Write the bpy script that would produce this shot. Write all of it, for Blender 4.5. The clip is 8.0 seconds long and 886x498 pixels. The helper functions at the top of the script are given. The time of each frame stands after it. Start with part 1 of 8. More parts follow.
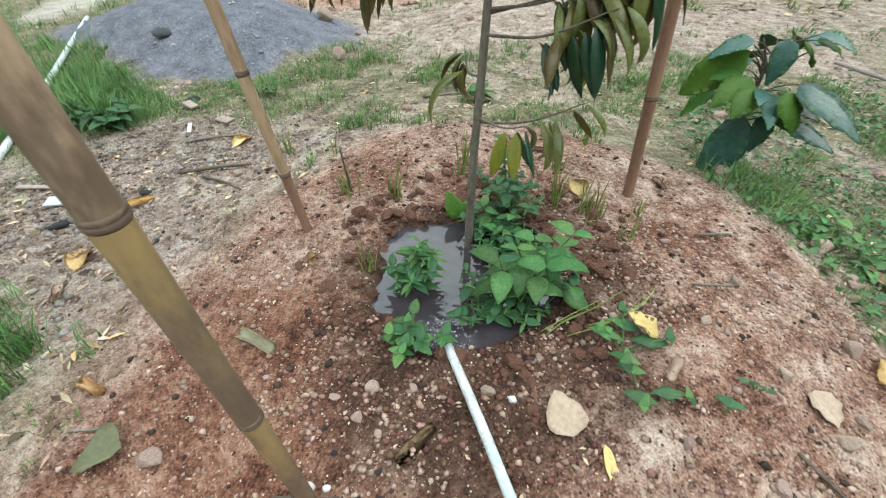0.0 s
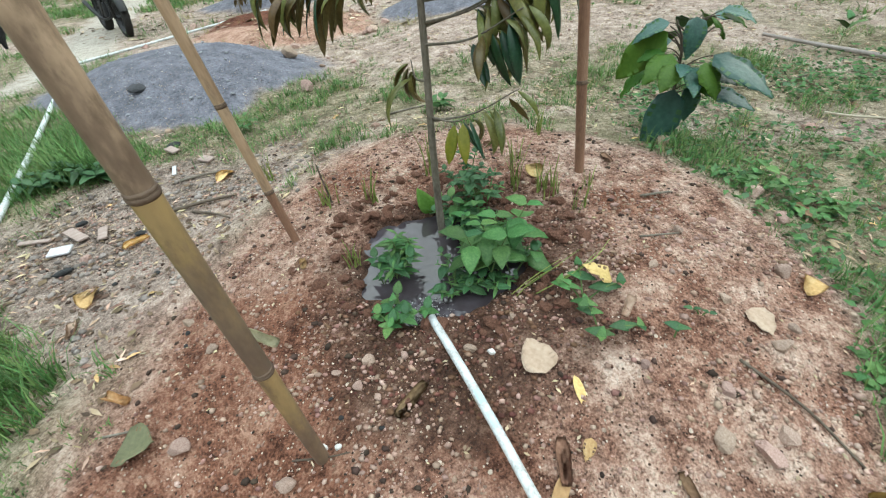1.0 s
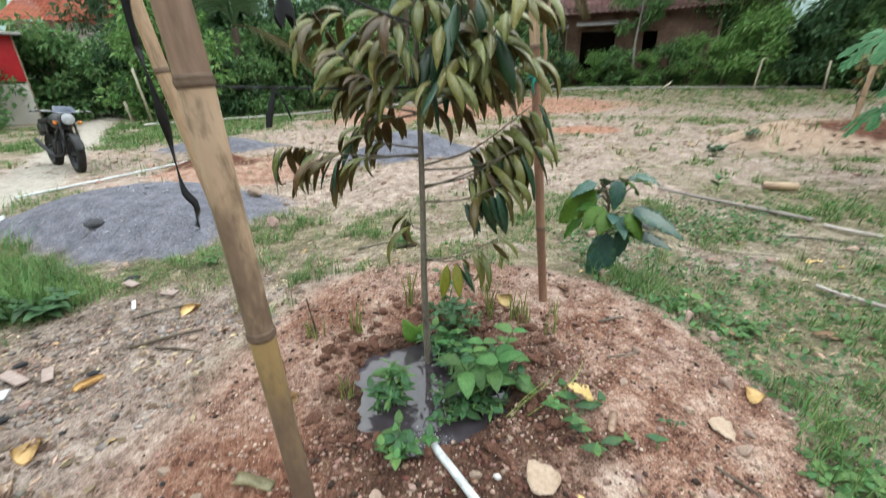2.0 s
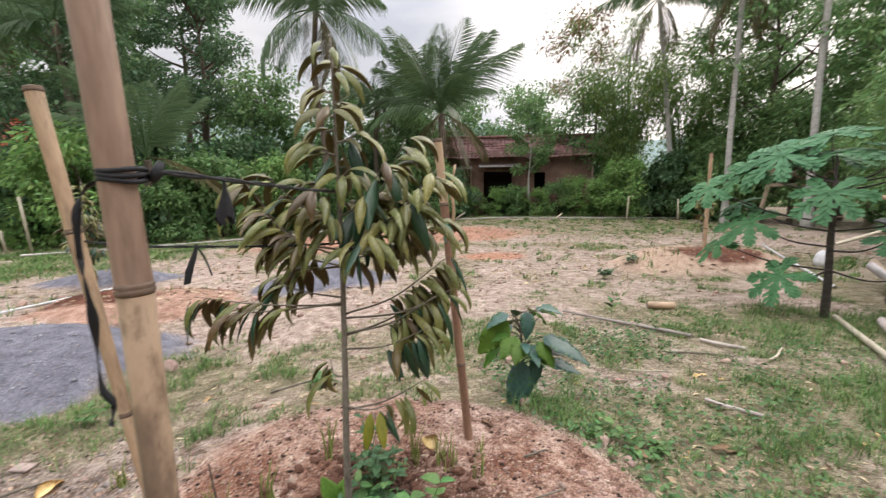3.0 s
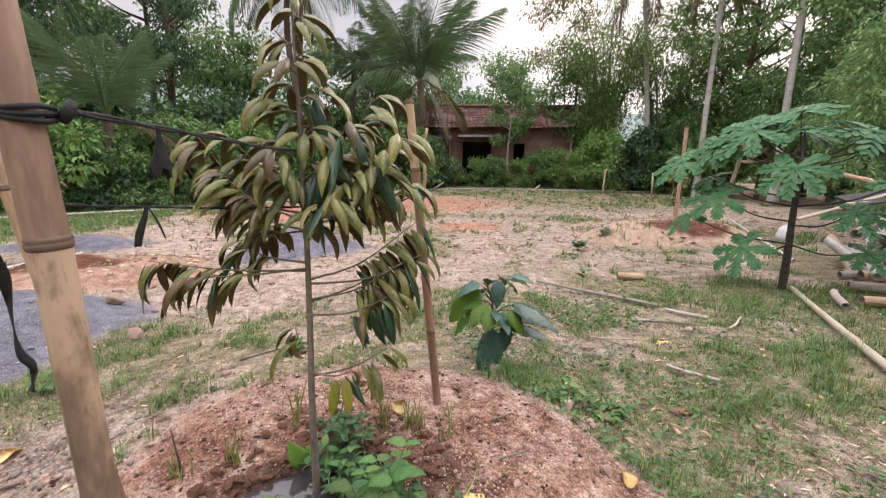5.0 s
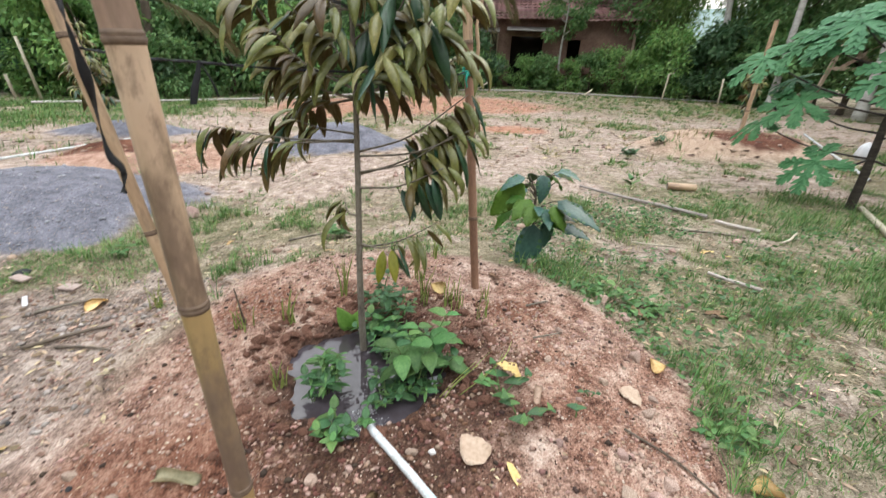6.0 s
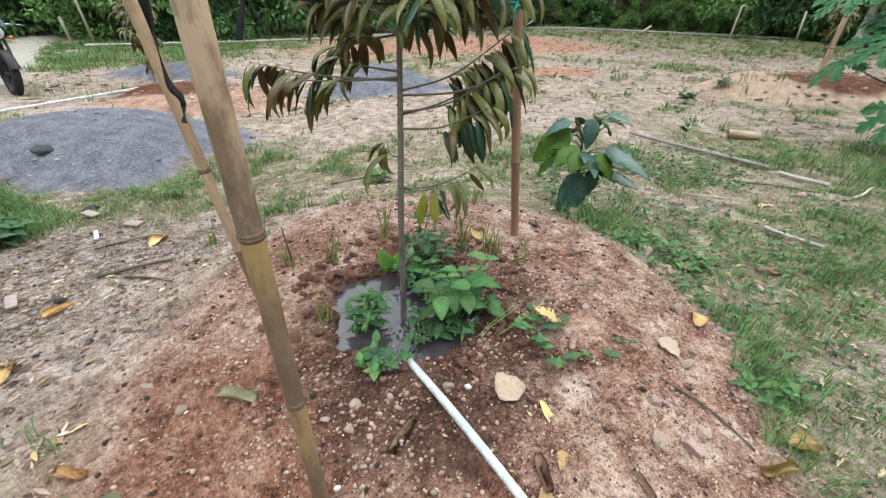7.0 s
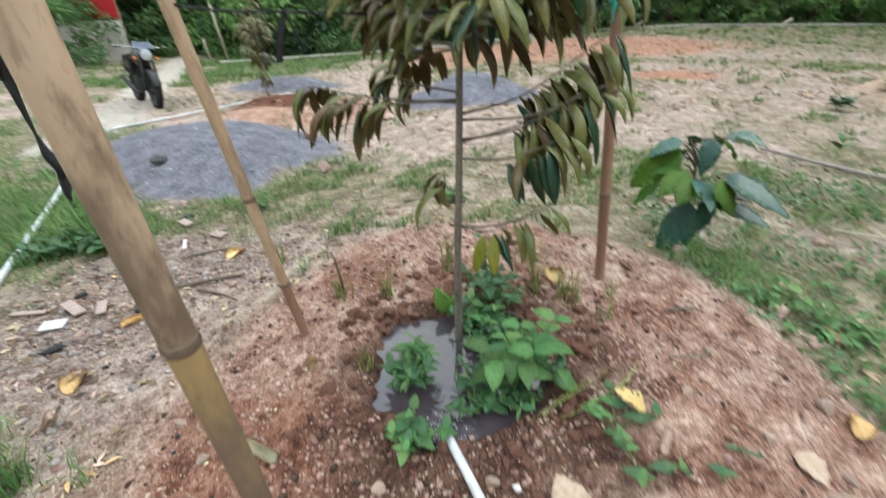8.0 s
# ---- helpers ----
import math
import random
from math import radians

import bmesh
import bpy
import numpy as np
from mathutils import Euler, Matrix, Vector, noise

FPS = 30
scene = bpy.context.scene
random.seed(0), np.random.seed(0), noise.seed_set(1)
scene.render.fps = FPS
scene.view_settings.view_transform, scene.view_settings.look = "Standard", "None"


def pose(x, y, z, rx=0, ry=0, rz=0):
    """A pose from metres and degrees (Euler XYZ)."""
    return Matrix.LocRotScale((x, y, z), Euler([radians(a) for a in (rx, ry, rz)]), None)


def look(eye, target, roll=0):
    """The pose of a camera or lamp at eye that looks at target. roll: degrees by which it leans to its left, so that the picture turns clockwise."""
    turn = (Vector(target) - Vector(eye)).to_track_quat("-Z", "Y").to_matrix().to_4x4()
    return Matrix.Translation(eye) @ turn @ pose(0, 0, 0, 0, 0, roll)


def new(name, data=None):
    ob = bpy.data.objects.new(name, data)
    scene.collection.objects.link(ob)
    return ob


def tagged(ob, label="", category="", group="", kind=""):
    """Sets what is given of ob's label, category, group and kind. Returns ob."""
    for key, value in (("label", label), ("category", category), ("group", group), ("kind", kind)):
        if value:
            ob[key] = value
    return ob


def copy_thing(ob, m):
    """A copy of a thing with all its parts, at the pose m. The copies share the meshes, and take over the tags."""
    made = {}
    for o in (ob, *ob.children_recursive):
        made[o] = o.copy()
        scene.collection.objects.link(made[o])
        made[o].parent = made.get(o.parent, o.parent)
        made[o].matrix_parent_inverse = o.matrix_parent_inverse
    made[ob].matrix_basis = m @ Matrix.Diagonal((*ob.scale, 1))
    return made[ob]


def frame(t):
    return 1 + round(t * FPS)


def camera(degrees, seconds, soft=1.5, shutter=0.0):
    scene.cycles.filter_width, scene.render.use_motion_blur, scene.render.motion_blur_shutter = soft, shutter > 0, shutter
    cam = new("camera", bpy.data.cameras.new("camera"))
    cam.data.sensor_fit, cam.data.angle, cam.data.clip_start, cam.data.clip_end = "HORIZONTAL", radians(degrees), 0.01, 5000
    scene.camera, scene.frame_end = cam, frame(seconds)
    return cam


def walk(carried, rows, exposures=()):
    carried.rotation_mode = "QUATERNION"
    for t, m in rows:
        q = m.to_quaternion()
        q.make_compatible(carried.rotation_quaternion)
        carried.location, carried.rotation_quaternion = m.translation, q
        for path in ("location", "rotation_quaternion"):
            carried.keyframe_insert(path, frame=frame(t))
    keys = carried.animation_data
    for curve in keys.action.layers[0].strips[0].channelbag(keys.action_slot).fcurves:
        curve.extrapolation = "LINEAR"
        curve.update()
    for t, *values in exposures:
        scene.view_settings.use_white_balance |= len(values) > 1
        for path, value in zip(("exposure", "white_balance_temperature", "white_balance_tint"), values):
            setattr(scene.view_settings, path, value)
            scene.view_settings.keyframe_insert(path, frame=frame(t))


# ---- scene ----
cam = camera(93.1, 8.0, 1.15, 0.35)
PATH = [
    (0, (0.462, 0.068, 1.126), (0.083, 1.511, -0.206), 0.9),
    (0.5, (0.498, -0.044, 1.15), (0.148, 1.451, -0.132), -1.5),
    (1, (0.569, -0.115, 1.145), (0.214, 1.39, -0.123), -6.1),
    (1.2, (0.55, -0.149, 1.148), (0.234, 1.401, -0.077), -5.7),
    (2.3, (0.35, -0.302, 1.312), (0.37, 1.617, 0.751), -0.8),
    (2.5, (0.344, -0.316, 1.339), (0.427, 1.636, 0.91), -0.7),
    (3, (0.381, -0.33, 1.369), (0.7, 1.63, 1.139), -0.7),
    (3.5, (0.434, -0.315, 1.389), (0.925, 1.616, 1.223), -0.4),
    (4, (0.428, -0.306, 1.382), (0.95, 1.616, 1.204), -0.1),
    (4.2, (0.424, -0.304, 1.378), (0.933, 1.619, 1.171), -0.0),
    (5.3, (0.421, -0.312, 1.331), (0.808, 1.595, 0.871), 0.8),
    (5.5, (0.412, -0.315, 1.316), (0.778, 1.576, 0.776), 1.1),
    (6, (0.379, -0.322, 1.237), (0.621, 1.501, 0.45), 2.4),
    (6.5, (0.363, -0.333, 1.221), (0.514, 1.437, 0.302), 2.6),
    (7, (0.365, -0.333, 1.219), (0.432, 1.394, 0.211), 1.6),
    (7.5, (0.419, -0.208, 1.19), (0.344, 1.457, 0.084), -0.9),
    (7.7, (0.44, -0.134, 1.189), (0.281, 1.532, 0.095), -1.4),
    (7.9, (0.463, -0.057, 1.2), (0.181, 1.622, 0.151), -1.9),
    (8, (0.461, -0.024, 1.219), (0.106, 1.679, 0.232), -1.8),
]
walk(cam, [(t, look(eye, target, roll)) for t, eye, target, roll in PATH],
     [(0.0, 0.03, 6080, -5), (1.2, -0.02, 6080, -5), (2.5, 0.14, 6500, 8), (3.5, 0.0, 6800, 16), (5.5, 0.12, 6850, 20), (6.0, 0.18, 6450, 7), (7.0, 0.08, 6200, 2), (8.0, 0.06, 6150, 2)])

# ---- world and light: a bright overcast evening ----
SUN_ELEV, SUN_AZ = 32.0, 52.0   # degrees; azimuth clockwise from +y
world = bpy.data.worlds.new("world")
scene.world = world
world.use_nodes = True
wn, wl = world.node_tree.nodes, world.node_tree.links
wn.clear()
sky = wn.new("ShaderNodeTexSky")
sky.sky_type, sky.sun_disc = "NISHITA", False
sky.sun_elevation, sky.sun_rotation = radians(SUN_ELEV), radians(SUN_AZ)
sky_gain = wn.new("ShaderNodeVectorMath"); sky_gain.operation = "SCALE"; sky_gain.inputs[3].default_value = 0.10
wl.new(sky.outputs[0], sky_gain.inputs[0])
wco = wn.new("ShaderNodeTexCoord")
wmap = wn.new("ShaderNodeMapping"); wmap.inputs["Scale"].default_value = (1.6, 1.6, 4.5)
wl.new(wco.outputs["Generated"], wmap.inputs[0])
wno = wn.new("ShaderNodeTexNoise"); wno.inputs["Scale"].default_value = 1.7; wno.inputs["Detail"].default_value = 5
wl.new(wmap.outputs[0], wno.inputs[0])
wra = wn.new("ShaderNodeValToRGB")
wra.color_ramp.elements[0].position, wra.color_ramp.elements[0].color = 0.36, (0.62, 0.65, 0.71, 1)
wra.color_ramp.elements[1].position, wra.color_ramp.elements[1].color = 0.66, (1.0, 0.985, 0.97, 1)
wl.new(wno.outputs[0], wra.inputs[0])
cloud = wn.new("ShaderNodeVectorMath"); cloud.operation = "SCALE"
# an overcast sky is about three times as bright overhead as at the horizon
wsep = wn.new("ShaderNodeSeparateXYZ"); wl.new(wco.outputs["Generated"], wsep.inputs[0])
wgr = wn.new("ShaderNodeMapRange"); wgr.interpolation_type = 'SMOOTHSTEP'
wgr.inputs[1].default_value, wgr.inputs[2].default_value = 0.30, 1.0
wgr.inputs[3].default_value, wgr.inputs[4].default_value = 0.75, 3.45
wl.new(wsep.outputs[2], wgr.inputs[0]); wl.new(wgr.outputs[0], cloud.inputs[3])
wl.new(wra.outputs[0], cloud.inputs[0])
wmix = wn.new("ShaderNodeMix"); wmix.data_type = "RGBA"; wmix.inputs[0].default_value = 0.88
wl.new(sky_gain.outputs[0], wmix.inputs[6]); wl.new(cloud.outputs[0], wmix.inputs[7])
wbg = wn.new("ShaderNodeBackground"); wbg.inputs[1].default_value = 1.32
# the clouds glow round the low sun behind the trees
wdot = wn.new("ShaderNodeVectorMath"); wdot.operation = "DOT_PRODUCT"
_ga, _ge = radians(SUN_AZ), radians(14)
wdot.inputs[1].default_value = (math.sin(_ga) * math.cos(_ge), math.cos(_ga) * math.cos(_ge), math.sin(_ge))
wl.new(wco.outputs["Generated"], wdot.inputs[0])
wgl = wn.new("ShaderNodeMapRange"); wgl.interpolation_type = "SMOOTHSTEP"
wgl.inputs[1].default_value, wgl.inputs[2].default_value, wgl.inputs[3].default_value, wgl.inputs[4].default_value = 0.72, 1.0, 0.0, 0.5
wl.new(wdot.outputs["Value"], wgl.inputs[0])
wwarm = wn.new("ShaderNodeVectorMath"); wwarm.operation = "SCALE"; wwarm.inputs[0].default_value = (1.0, 0.86, 0.76)
wl.new(wgl.outputs[0], wwarm.inputs[3])
wsum = wn.new("ShaderNodeVectorMath"); wsum.operation = "ADD"
wl.new(wmix.outputs[2], wsum.inputs[0]); wl.new(wwarm.outputs[0], wsum.inputs[1])
wl.new(wsum.outputs[0], wbg.inputs[0])
wout = wn.new("ShaderNodeOutputWorld"); wl.new(wbg.outputs[0], wout.inputs[0])

sun = new("sun", bpy.data.lights.new("sun", "SUN"))
sun.data.energy, sun.data.angle, sun.data.color = 1.1, radians(18), (1.0, 0.93, 0.84)
_e, _a = radians(SUN_ELEV), radians(SUN_AZ)
sun.matrix_world = look(Vector((math.sin(_a) * math.cos(_e), math.cos(_a) * math.cos(_e), math.sin(_e))) * 60, (0, 0, 0))

# ---- small helpers ----


def smooth(t):
    t = np.clip(t, 0.0, 1.0)
    return t * t * (3 - 2 * t)


def vnoise(x, y, seed=0):
    """Value noise in the plane, 0 to 1."""
    x, y = np.asarray(x, float), np.asarray(y, float)
    xi, yi = np.floor(x).astype(np.int64), np.floor(y).astype(np.int64)
    xf, yf = x - xi, y - yi
    u, v = xf * xf * (3 - 2 * xf), yf * yf * (3 - 2 * yf)

    def hsh(a, b):
        n = (a * 374761393 + b * 668265263 + seed * 974634541) & 0xFFFFFFFF
        n = ((n ^ (n >> 13)) * 1274126177) & 0xFFFFFFFF
        return ((n ^ (n >> 16)) & 0xFFFF) / 65535.0
    a, b, c, d = hsh(xi, yi), hsh(xi + 1, yi), hsh(xi, yi + 1), hsh(xi + 1, yi + 1)
    return (a * (1 - u) + b * u) * (1 - v) + (c * (1 - u) + d * u) * v


def fbm(x, y, size, seed=0, octaves=4):
    """Layered noise with its largest lumps about size metres across, 0 to 1."""
    out, amp, tot, f = 0.0, 1.0, 0.0, 1.0 / size
    for k in range(octaves):
        out = out + amp * vnoise(np.asarray(x) * f + 17.3 * k, np.asarray(y) * f - 9.1 * k, seed + k)
        tot += amp
        amp *= 0.5
        f *= 2.03
    return out / tot


def add_mesh(name, verts, faces, mats, index=None, smooth_shade=False):
    """A mesh from an array of vertices and an array of equal-sided faces."""
    me = bpy.data.meshes.new(name)
    verts, faces = np.asarray(verts, np.float32), np.asarray(faces, np.int32)
    n, k = faces.shape
    me.vertices.add(len(verts)); me.vertices.foreach_set("co", verts.ravel())
    me.loops.add(n * k); me.loops.foreach_set("vertex_index", faces.ravel())
    me.polygons.add(n); me.polygons.foreach_set("loop_start", np.arange(0, n * k, k, dtype=np.int32))
    for m in (mats if isinstance(mats, (list, tuple)) else [mats]):
        me.materials.append(m)
    if index is not None:
        me.polygons.foreach_set("material_index", np.asarray(index, np.int32))
    if smooth_shade:
        me.polygons.foreach_set("use_smooth", np.ones(n, bool))
    me.update(calc_edges=True)
    return me


def bm_mesh(name, bm, mats, smooth_shade=True):
    me = bpy.data.meshes.new(name)
    bm.normal_update()
    bm.to_mesh(me)
    bm.free()
    for m in (mats if isinstance(mats, (list, tuple)) else [mats]):
        me.materials.append(m)
    if smooth_shade:
        for p in me.polygons:
            p.use_smooth = True
    return me


def part(name, data, material, parent, label="", m=None):
    """One mesh object under a thing or a part; data is a bmesh or a finished mesh."""
    if isinstance(data, bmesh.types.BMesh):
        data = bm_mesh(name, data, material)
    ob = new(name, data)
    ob.parent = parent
    if m is not None:
        ob.matrix_basis = m
    return tagged(ob, label)


def thing(name, label, category, m=None, group="", kind=""):
    ob = new(name)
    ob.empty_display_size = 0.05
    if m is not None:
        ob.matrix_basis = m
    return tagged(ob, label, category, group, kind)


def solo(name, data, material, label, category, m=None, group="", kind=""):
    """A thing of one single mesh."""
    if isinstance(data, bmesh.types.BMesh):
        data = bm_mesh(name, data, material)
    ob = new(name, data)
    if m is not None:
        ob.matrix_basis = m
    return tagged(ob, label, category, group, kind)


def tube(bm, pts, radii, segs=10, cap=True, mi=0):
    """A round tube along points, added to bm."""
    pts = [Vector(p) for p in pts]
    if not isinstance(radii, (list, tuple, np.ndarray)):
        radii = [radii] * len(pts)
    rings, side = [], None
    for i, p in enumerate(pts):
        d = (pts[min(i + 1, len(pts) - 1)] - pts[max(i - 1, 0)]).normalized()
        if side is None:
            side = d.orthogonal().normalized()
        side = (side - d * side.dot(d)).normalized()
        up = d.cross(side)
        rings.append([bm.verts.new(p + (side * math.cos(a) + up * math.sin(a)) * radii[i])
                      for a in (2 * math.pi * k / segs for k in range(segs))])
    for a, b in zip(rings, rings[1:]):
        for k in range(segs):
            f = bm.faces.new((a[k], a[(k + 1) % segs], b[(k + 1) % segs], b[k]))
            f.material_index = mi
    if cap:
        bm.faces.new(rings[0][::-1]).material_index = mi
        bm.faces.new(rings[-1]).material_index = mi
    return bm


def box(bm, size, m=Matrix(), bevel=0.0, mi=0):
    """A box with bevelled edges, centred on m."""
    r = bmesh.ops.create_cube(bm, size=1.0, matrix=m @ Matrix.Diagonal((*size, 1)))
    faces = {f for v in r["verts"] for f in v.link_faces}
    if bevel:
        edges = {e for v in r["verts"] for e in v.link_edges}
        faces |= set(bmesh.ops.bevel(bm, geom=list(edges), offset=bevel, segments=2, affect="EDGES", profile=0.6)["faces"])
    for f in faces:
        if f.is_valid:
            f.material_index = mi
    return bm


def curve_pts(ctrl, n):
    """Points on a smooth line through the control points."""
    c = [Vector(p) for p in ctrl]
    c = [c[0] * 2 - c[1]] + c + [c[-1] * 2 - c[-2]]
    out = []
    for i in range(1, len(c) - 2):
        for k in range(n):
            t = k / n
            p0, p1, p2, p3 = c[i - 1:i + 3]
            out.append(0.5 * (2 * p1 + (p2 - p0) * t + (2 * p0 - 5 * p1 + 4 * p2 - p3) * t * t + (3 * p1 - p0 - 3 * p2 + p3) * t ** 3))
    return out + [c[-2]]


def aim(p, d, up=(0, 0, 1), s=1.0):
    """A pose at p with its y axis along d and its z axis near up."""
    y = Vector(d).normalized()
    x = y.cross(Vector(up))
    x = x.normalized() if x.length > 1e-4 else y.orthogonal().normalized()
    z = x.cross(y)
    return Matrix(((x.x * s, y.x * s, z.x * s, p[0]), (x.y * s, y.y * s, z.y * s, p[1]), (x.z * s, y.z * s, z.z * s, p[2]), (0, 0, 0, 1)))


# ---- materials ----
def surf(name, cols, scale=8.0, fine=70.0, rough=0.8, bump=0.25, vary=0.0, island=0.0, metal=0.0, spec=0.3,
         through_light=0.0, stretch=(1, 1, 1), coat=0.0, mixfine=0.45, gen_z=None, rough_var=0.1, spots=None):
    """Procedural surface: colours over two scales of noise, gloss variation and fine relief."""
    m = bpy.data.materials.new(name)
    m.use_nodes = True
    n, l = m.node_tree.nodes, m.node_tree.links
    bs = n["Principled BSDF"]
    co = n.new("ShaderNodeTexCoord")
    mp = n.new("ShaderNodeMapping"); mp.inputs["Scale"].default_value = stretch
    l.new(co.outputs["Object"], mp.inputs[0])
    a = n.new("ShaderNodeTexNoise"); a.inputs["Scale"].default_value = scale; a.inputs["Detail"].default_value = 4
    b = n.new("ShaderNodeTexNoise"); b.inputs["Scale"].default_value = fine; b.inputs["Detail"].default_value = 5
    l.new(mp.outputs[0], a.inputs[0]); l.new(mp.outputs[0], b.inputs[0])
    mx = n.new("ShaderNodeMix"); mx.inputs[0].default_value = mixfine
    l.new(a.outputs[0], mx.inputs[2]); l.new(b.outputs[0], mx.inputs[3])
    fac = mx.outputs[0]
    if gen_z:
        sp = n.new("ShaderNodeSeparateXYZ"); l.new(co.outputs["Generated"], sp.inputs[0])
        gz = n.new("ShaderNodeMapRange"); gz.inputs[1].default_value, gz.inputs[2].default_value = gen_z[0], gen_z[1]
        gz.inputs[3].default_value, gz.inputs[4].default_value = -0.2, 0.2
        l.new(sp.outputs[2], gz.inputs[0])
        ad = n.new("ShaderNodeMath"); l.new(fac, ad.inputs[0]); l.new(gz.outputs[0], ad.inputs[1])
        fac = ad.outputs[0]
    ra = n.new("ShaderNodeValToRGB")
    el = ra.color_ramp.elements
    while len(el) < len(cols):
        el.new(0.5)
    for i, c in enumerate(cols):
        el[i].position = 0.30 + 0.40 * i / max(1, len(cols) - 1)
        el[i].color = (*c, 1)
    l.new(fac, ra.inputs[0])
    colour = ra.outputs[0]
    for kind, amount in (("obj", vary), ("isl", island)):
        if amount:
            src = n.new("ShaderNodeObjectInfo").outputs["Random"] if kind == "obj" else n.new("ShaderNodeNewGeometry").outputs["Random Per Island"]
            hs = n.new("ShaderNodeHueSaturation")
            mr = n.new("ShaderNodeMapRange"); mr.inputs[3].default_value, mr.inputs[4].default_value = 1 - amount, 1 + amount
            l.new(src, mr.inputs[0]); l.new(mr.outputs[0], hs.inputs["Value"])
            mh = n.new("ShaderNodeMapRange"); mh.inputs[3].default_value, mh.inputs[4].default_value = 0.5 - amount * 0.08, 0.5 + amount * 0.06
            ms = n.new("ShaderNodeMath"); ms.operation = "MULTIPLY"; ms.inputs[1].default_value = 7.31
            mf = n.new("ShaderNodeMath"); mf.operation = "FRACT"
            l.new(src, ms.inputs[0]); l.new(ms.outputs[0], mf.inputs[0]); l.new(mf.outputs[0], mh.inputs[0])
            l.new(mh.outputs[0], hs.inputs["Hue"])
            l.new(colour, hs.inputs["Color"])
            colour = hs.outputs[0]
    if spots:   # weather stains: (scale, strength, colour)
        sn = n.new("ShaderNodeTexNoise"); sn.inputs["Scale"].default_value = spots[0]; sn.inputs["Detail"].default_value = 6; sn.inputs["Roughness"].default_value = 0.65
        l.new(mp.outputs[0], sn.inputs[0])
        sm = n.new("ShaderNodeMapRange"); sm.inputs[1].default_value, sm.inputs[2].default_value, sm.inputs[4].default_value = 0.50, 0.64, spots[1]
        l.new(sn.outputs[0], sm.inputs[0])
        sx = n.new("ShaderNodeMix"); sx.data_type = "RGBA"; sx.inputs[7].default_value = (*spots[2], 1)
        l.new(sm.outputs[0], sx.inputs[0]); l.new(colour, sx.inputs[6])
        colour = sx.outputs[2]
    l.new(colour, bs.inputs["Base Color"])
    rr = n.new("ShaderNodeMapRange"); rr.inputs[3].default_value, rr.inputs[4].default_value = max(0, rough - rough_var), min(1, rough + rough_var)
    l.new(a.outputs[0], rr.inputs[0]); l.new(rr.outputs[0], bs.inputs["Roughness"])
    bs.inputs["Metallic"].default_value = metal
    bs.inputs["Specular IOR Level"].default_value = spec
    bs.inputs["Coat Weight"].default_value = coat
    if bump:
        bp = n.new("ShaderNodeBump"); bp.inputs["Strength"].default_value = bump; bp.inputs["Distance"].default_value = 0.01
        l.new(b.outputs[0], bp.inputs["Height"]); l.new(bp.outputs[0], bs.inputs["Normal"])
    if through_light:
        tr = n.new("ShaderNodeBsdfTranslucent"); l.new(colour, tr.inputs[0])
        ms = n.new("ShaderNodeMixShader"); ms.inputs[0].default_value = through_light
        l.new(bs.outputs[0], ms.inputs[1]); l.new(tr.outputs[0], ms.inputs[2])
        l.new(ms.outputs[0], n["Material Output"].inputs[0])
    return m


BAMBOO_MIXED = surf("bamboo_mottled", [(0.165, 0.112, 0.082), (0.245, 0.17, 0.122), (0.42, 0.30, 0.21), (0.52, 0.37, 0.265), (0.55, 0.40, 0.29)], 9, 40, 0.42, 0.08, stretch=(2.0, 2.0, 0.8), mixfine=0.3, gen_z=(0.0, 0.95), spec=0.4, spots=(13, 0.75, (0.13, 0.085, 0.06)))
BAMBOO_OCHRE = surf("bamboo_ochre", [(0.15, 0.104, 0.076), (0.19, 0.133, 0.09), (0.24, 0.166, 0.10), (0.31, 0.215, 0.105), (0.38, 0.26, 0.12)], 7, 45, 0.42, 0.08, stretch=(2.0, 2.0, 0.8), mixfine=0.3, gen_z=(0.1, 1.0), spec=0.45, spots=(13, 0.6, (0.13, 0.085, 0.06)))
BAMBOO_TAN = surf("bamboo_tan", [(0.30, 0.19, 0.12), (0.46, 0.315, 0.205), (0.57, 0.415, 0.28)], 5, 40, 0.42, 0.06, stretch=(2.5, 2.5, 0.5), mixfine=0.25, gen_z=(-0.6, 1.4), spec=0.4, spots=(13, 0.5, (0.13, 0.085, 0.06)))
BAMBOO_RED = surf("bamboo_red", [(0.15, 0.08, 0.06), (0.27, 0.15, 0.10), (0.36, 0.23, 0.16)], 5, 70, 0.6, 0.2, stretch=(5, 5, 0.6), spec=0.3)
BAMBOO_GREY = surf("bamboo_grey", [(0.28, 0.25, 0.245), (0.49, 0.45, 0.44), (0.63, 0.59, 0.58)], 5, 60, 0.65, 0.15, vary=0.25, stretch=(4, 4, 1), spec=0.3)
BAMBOO_PINK = surf("bamboo_brown", [(0.16, 0.10, 0.075), (0.30, 0.197, 0.147), (0.42, 0.295, 0.225)], 5, 40, 0.42, 0.06, stretch=(2.5, 2.5, 0.5), mixfine=0.25, gen_z=(-0.6, 1.4), spec=0.4, spots=(13, 0.5, (0.13, 0.085, 0.06)))
NODE_DARK = surf("bamboo_node", [(0.09, 0.06, 0.05), (0.20, 0.14, 0.10)], 20, 90, 0.7, 0.2)
PLASTIC_BLACK = surf("black_plastic", [(0.010, 0.010, 0.012), (0.024, 0.024, 0.028)], 12, 90, 0.62, 0.25, spec=0.3)
PLASTIC_GREEN = surf("green_plastic", [(0.01, 0.20, 0.15), (0.02, 0.34, 0.26)], 15, 90, 0.4, 0.2, spec=0.5)
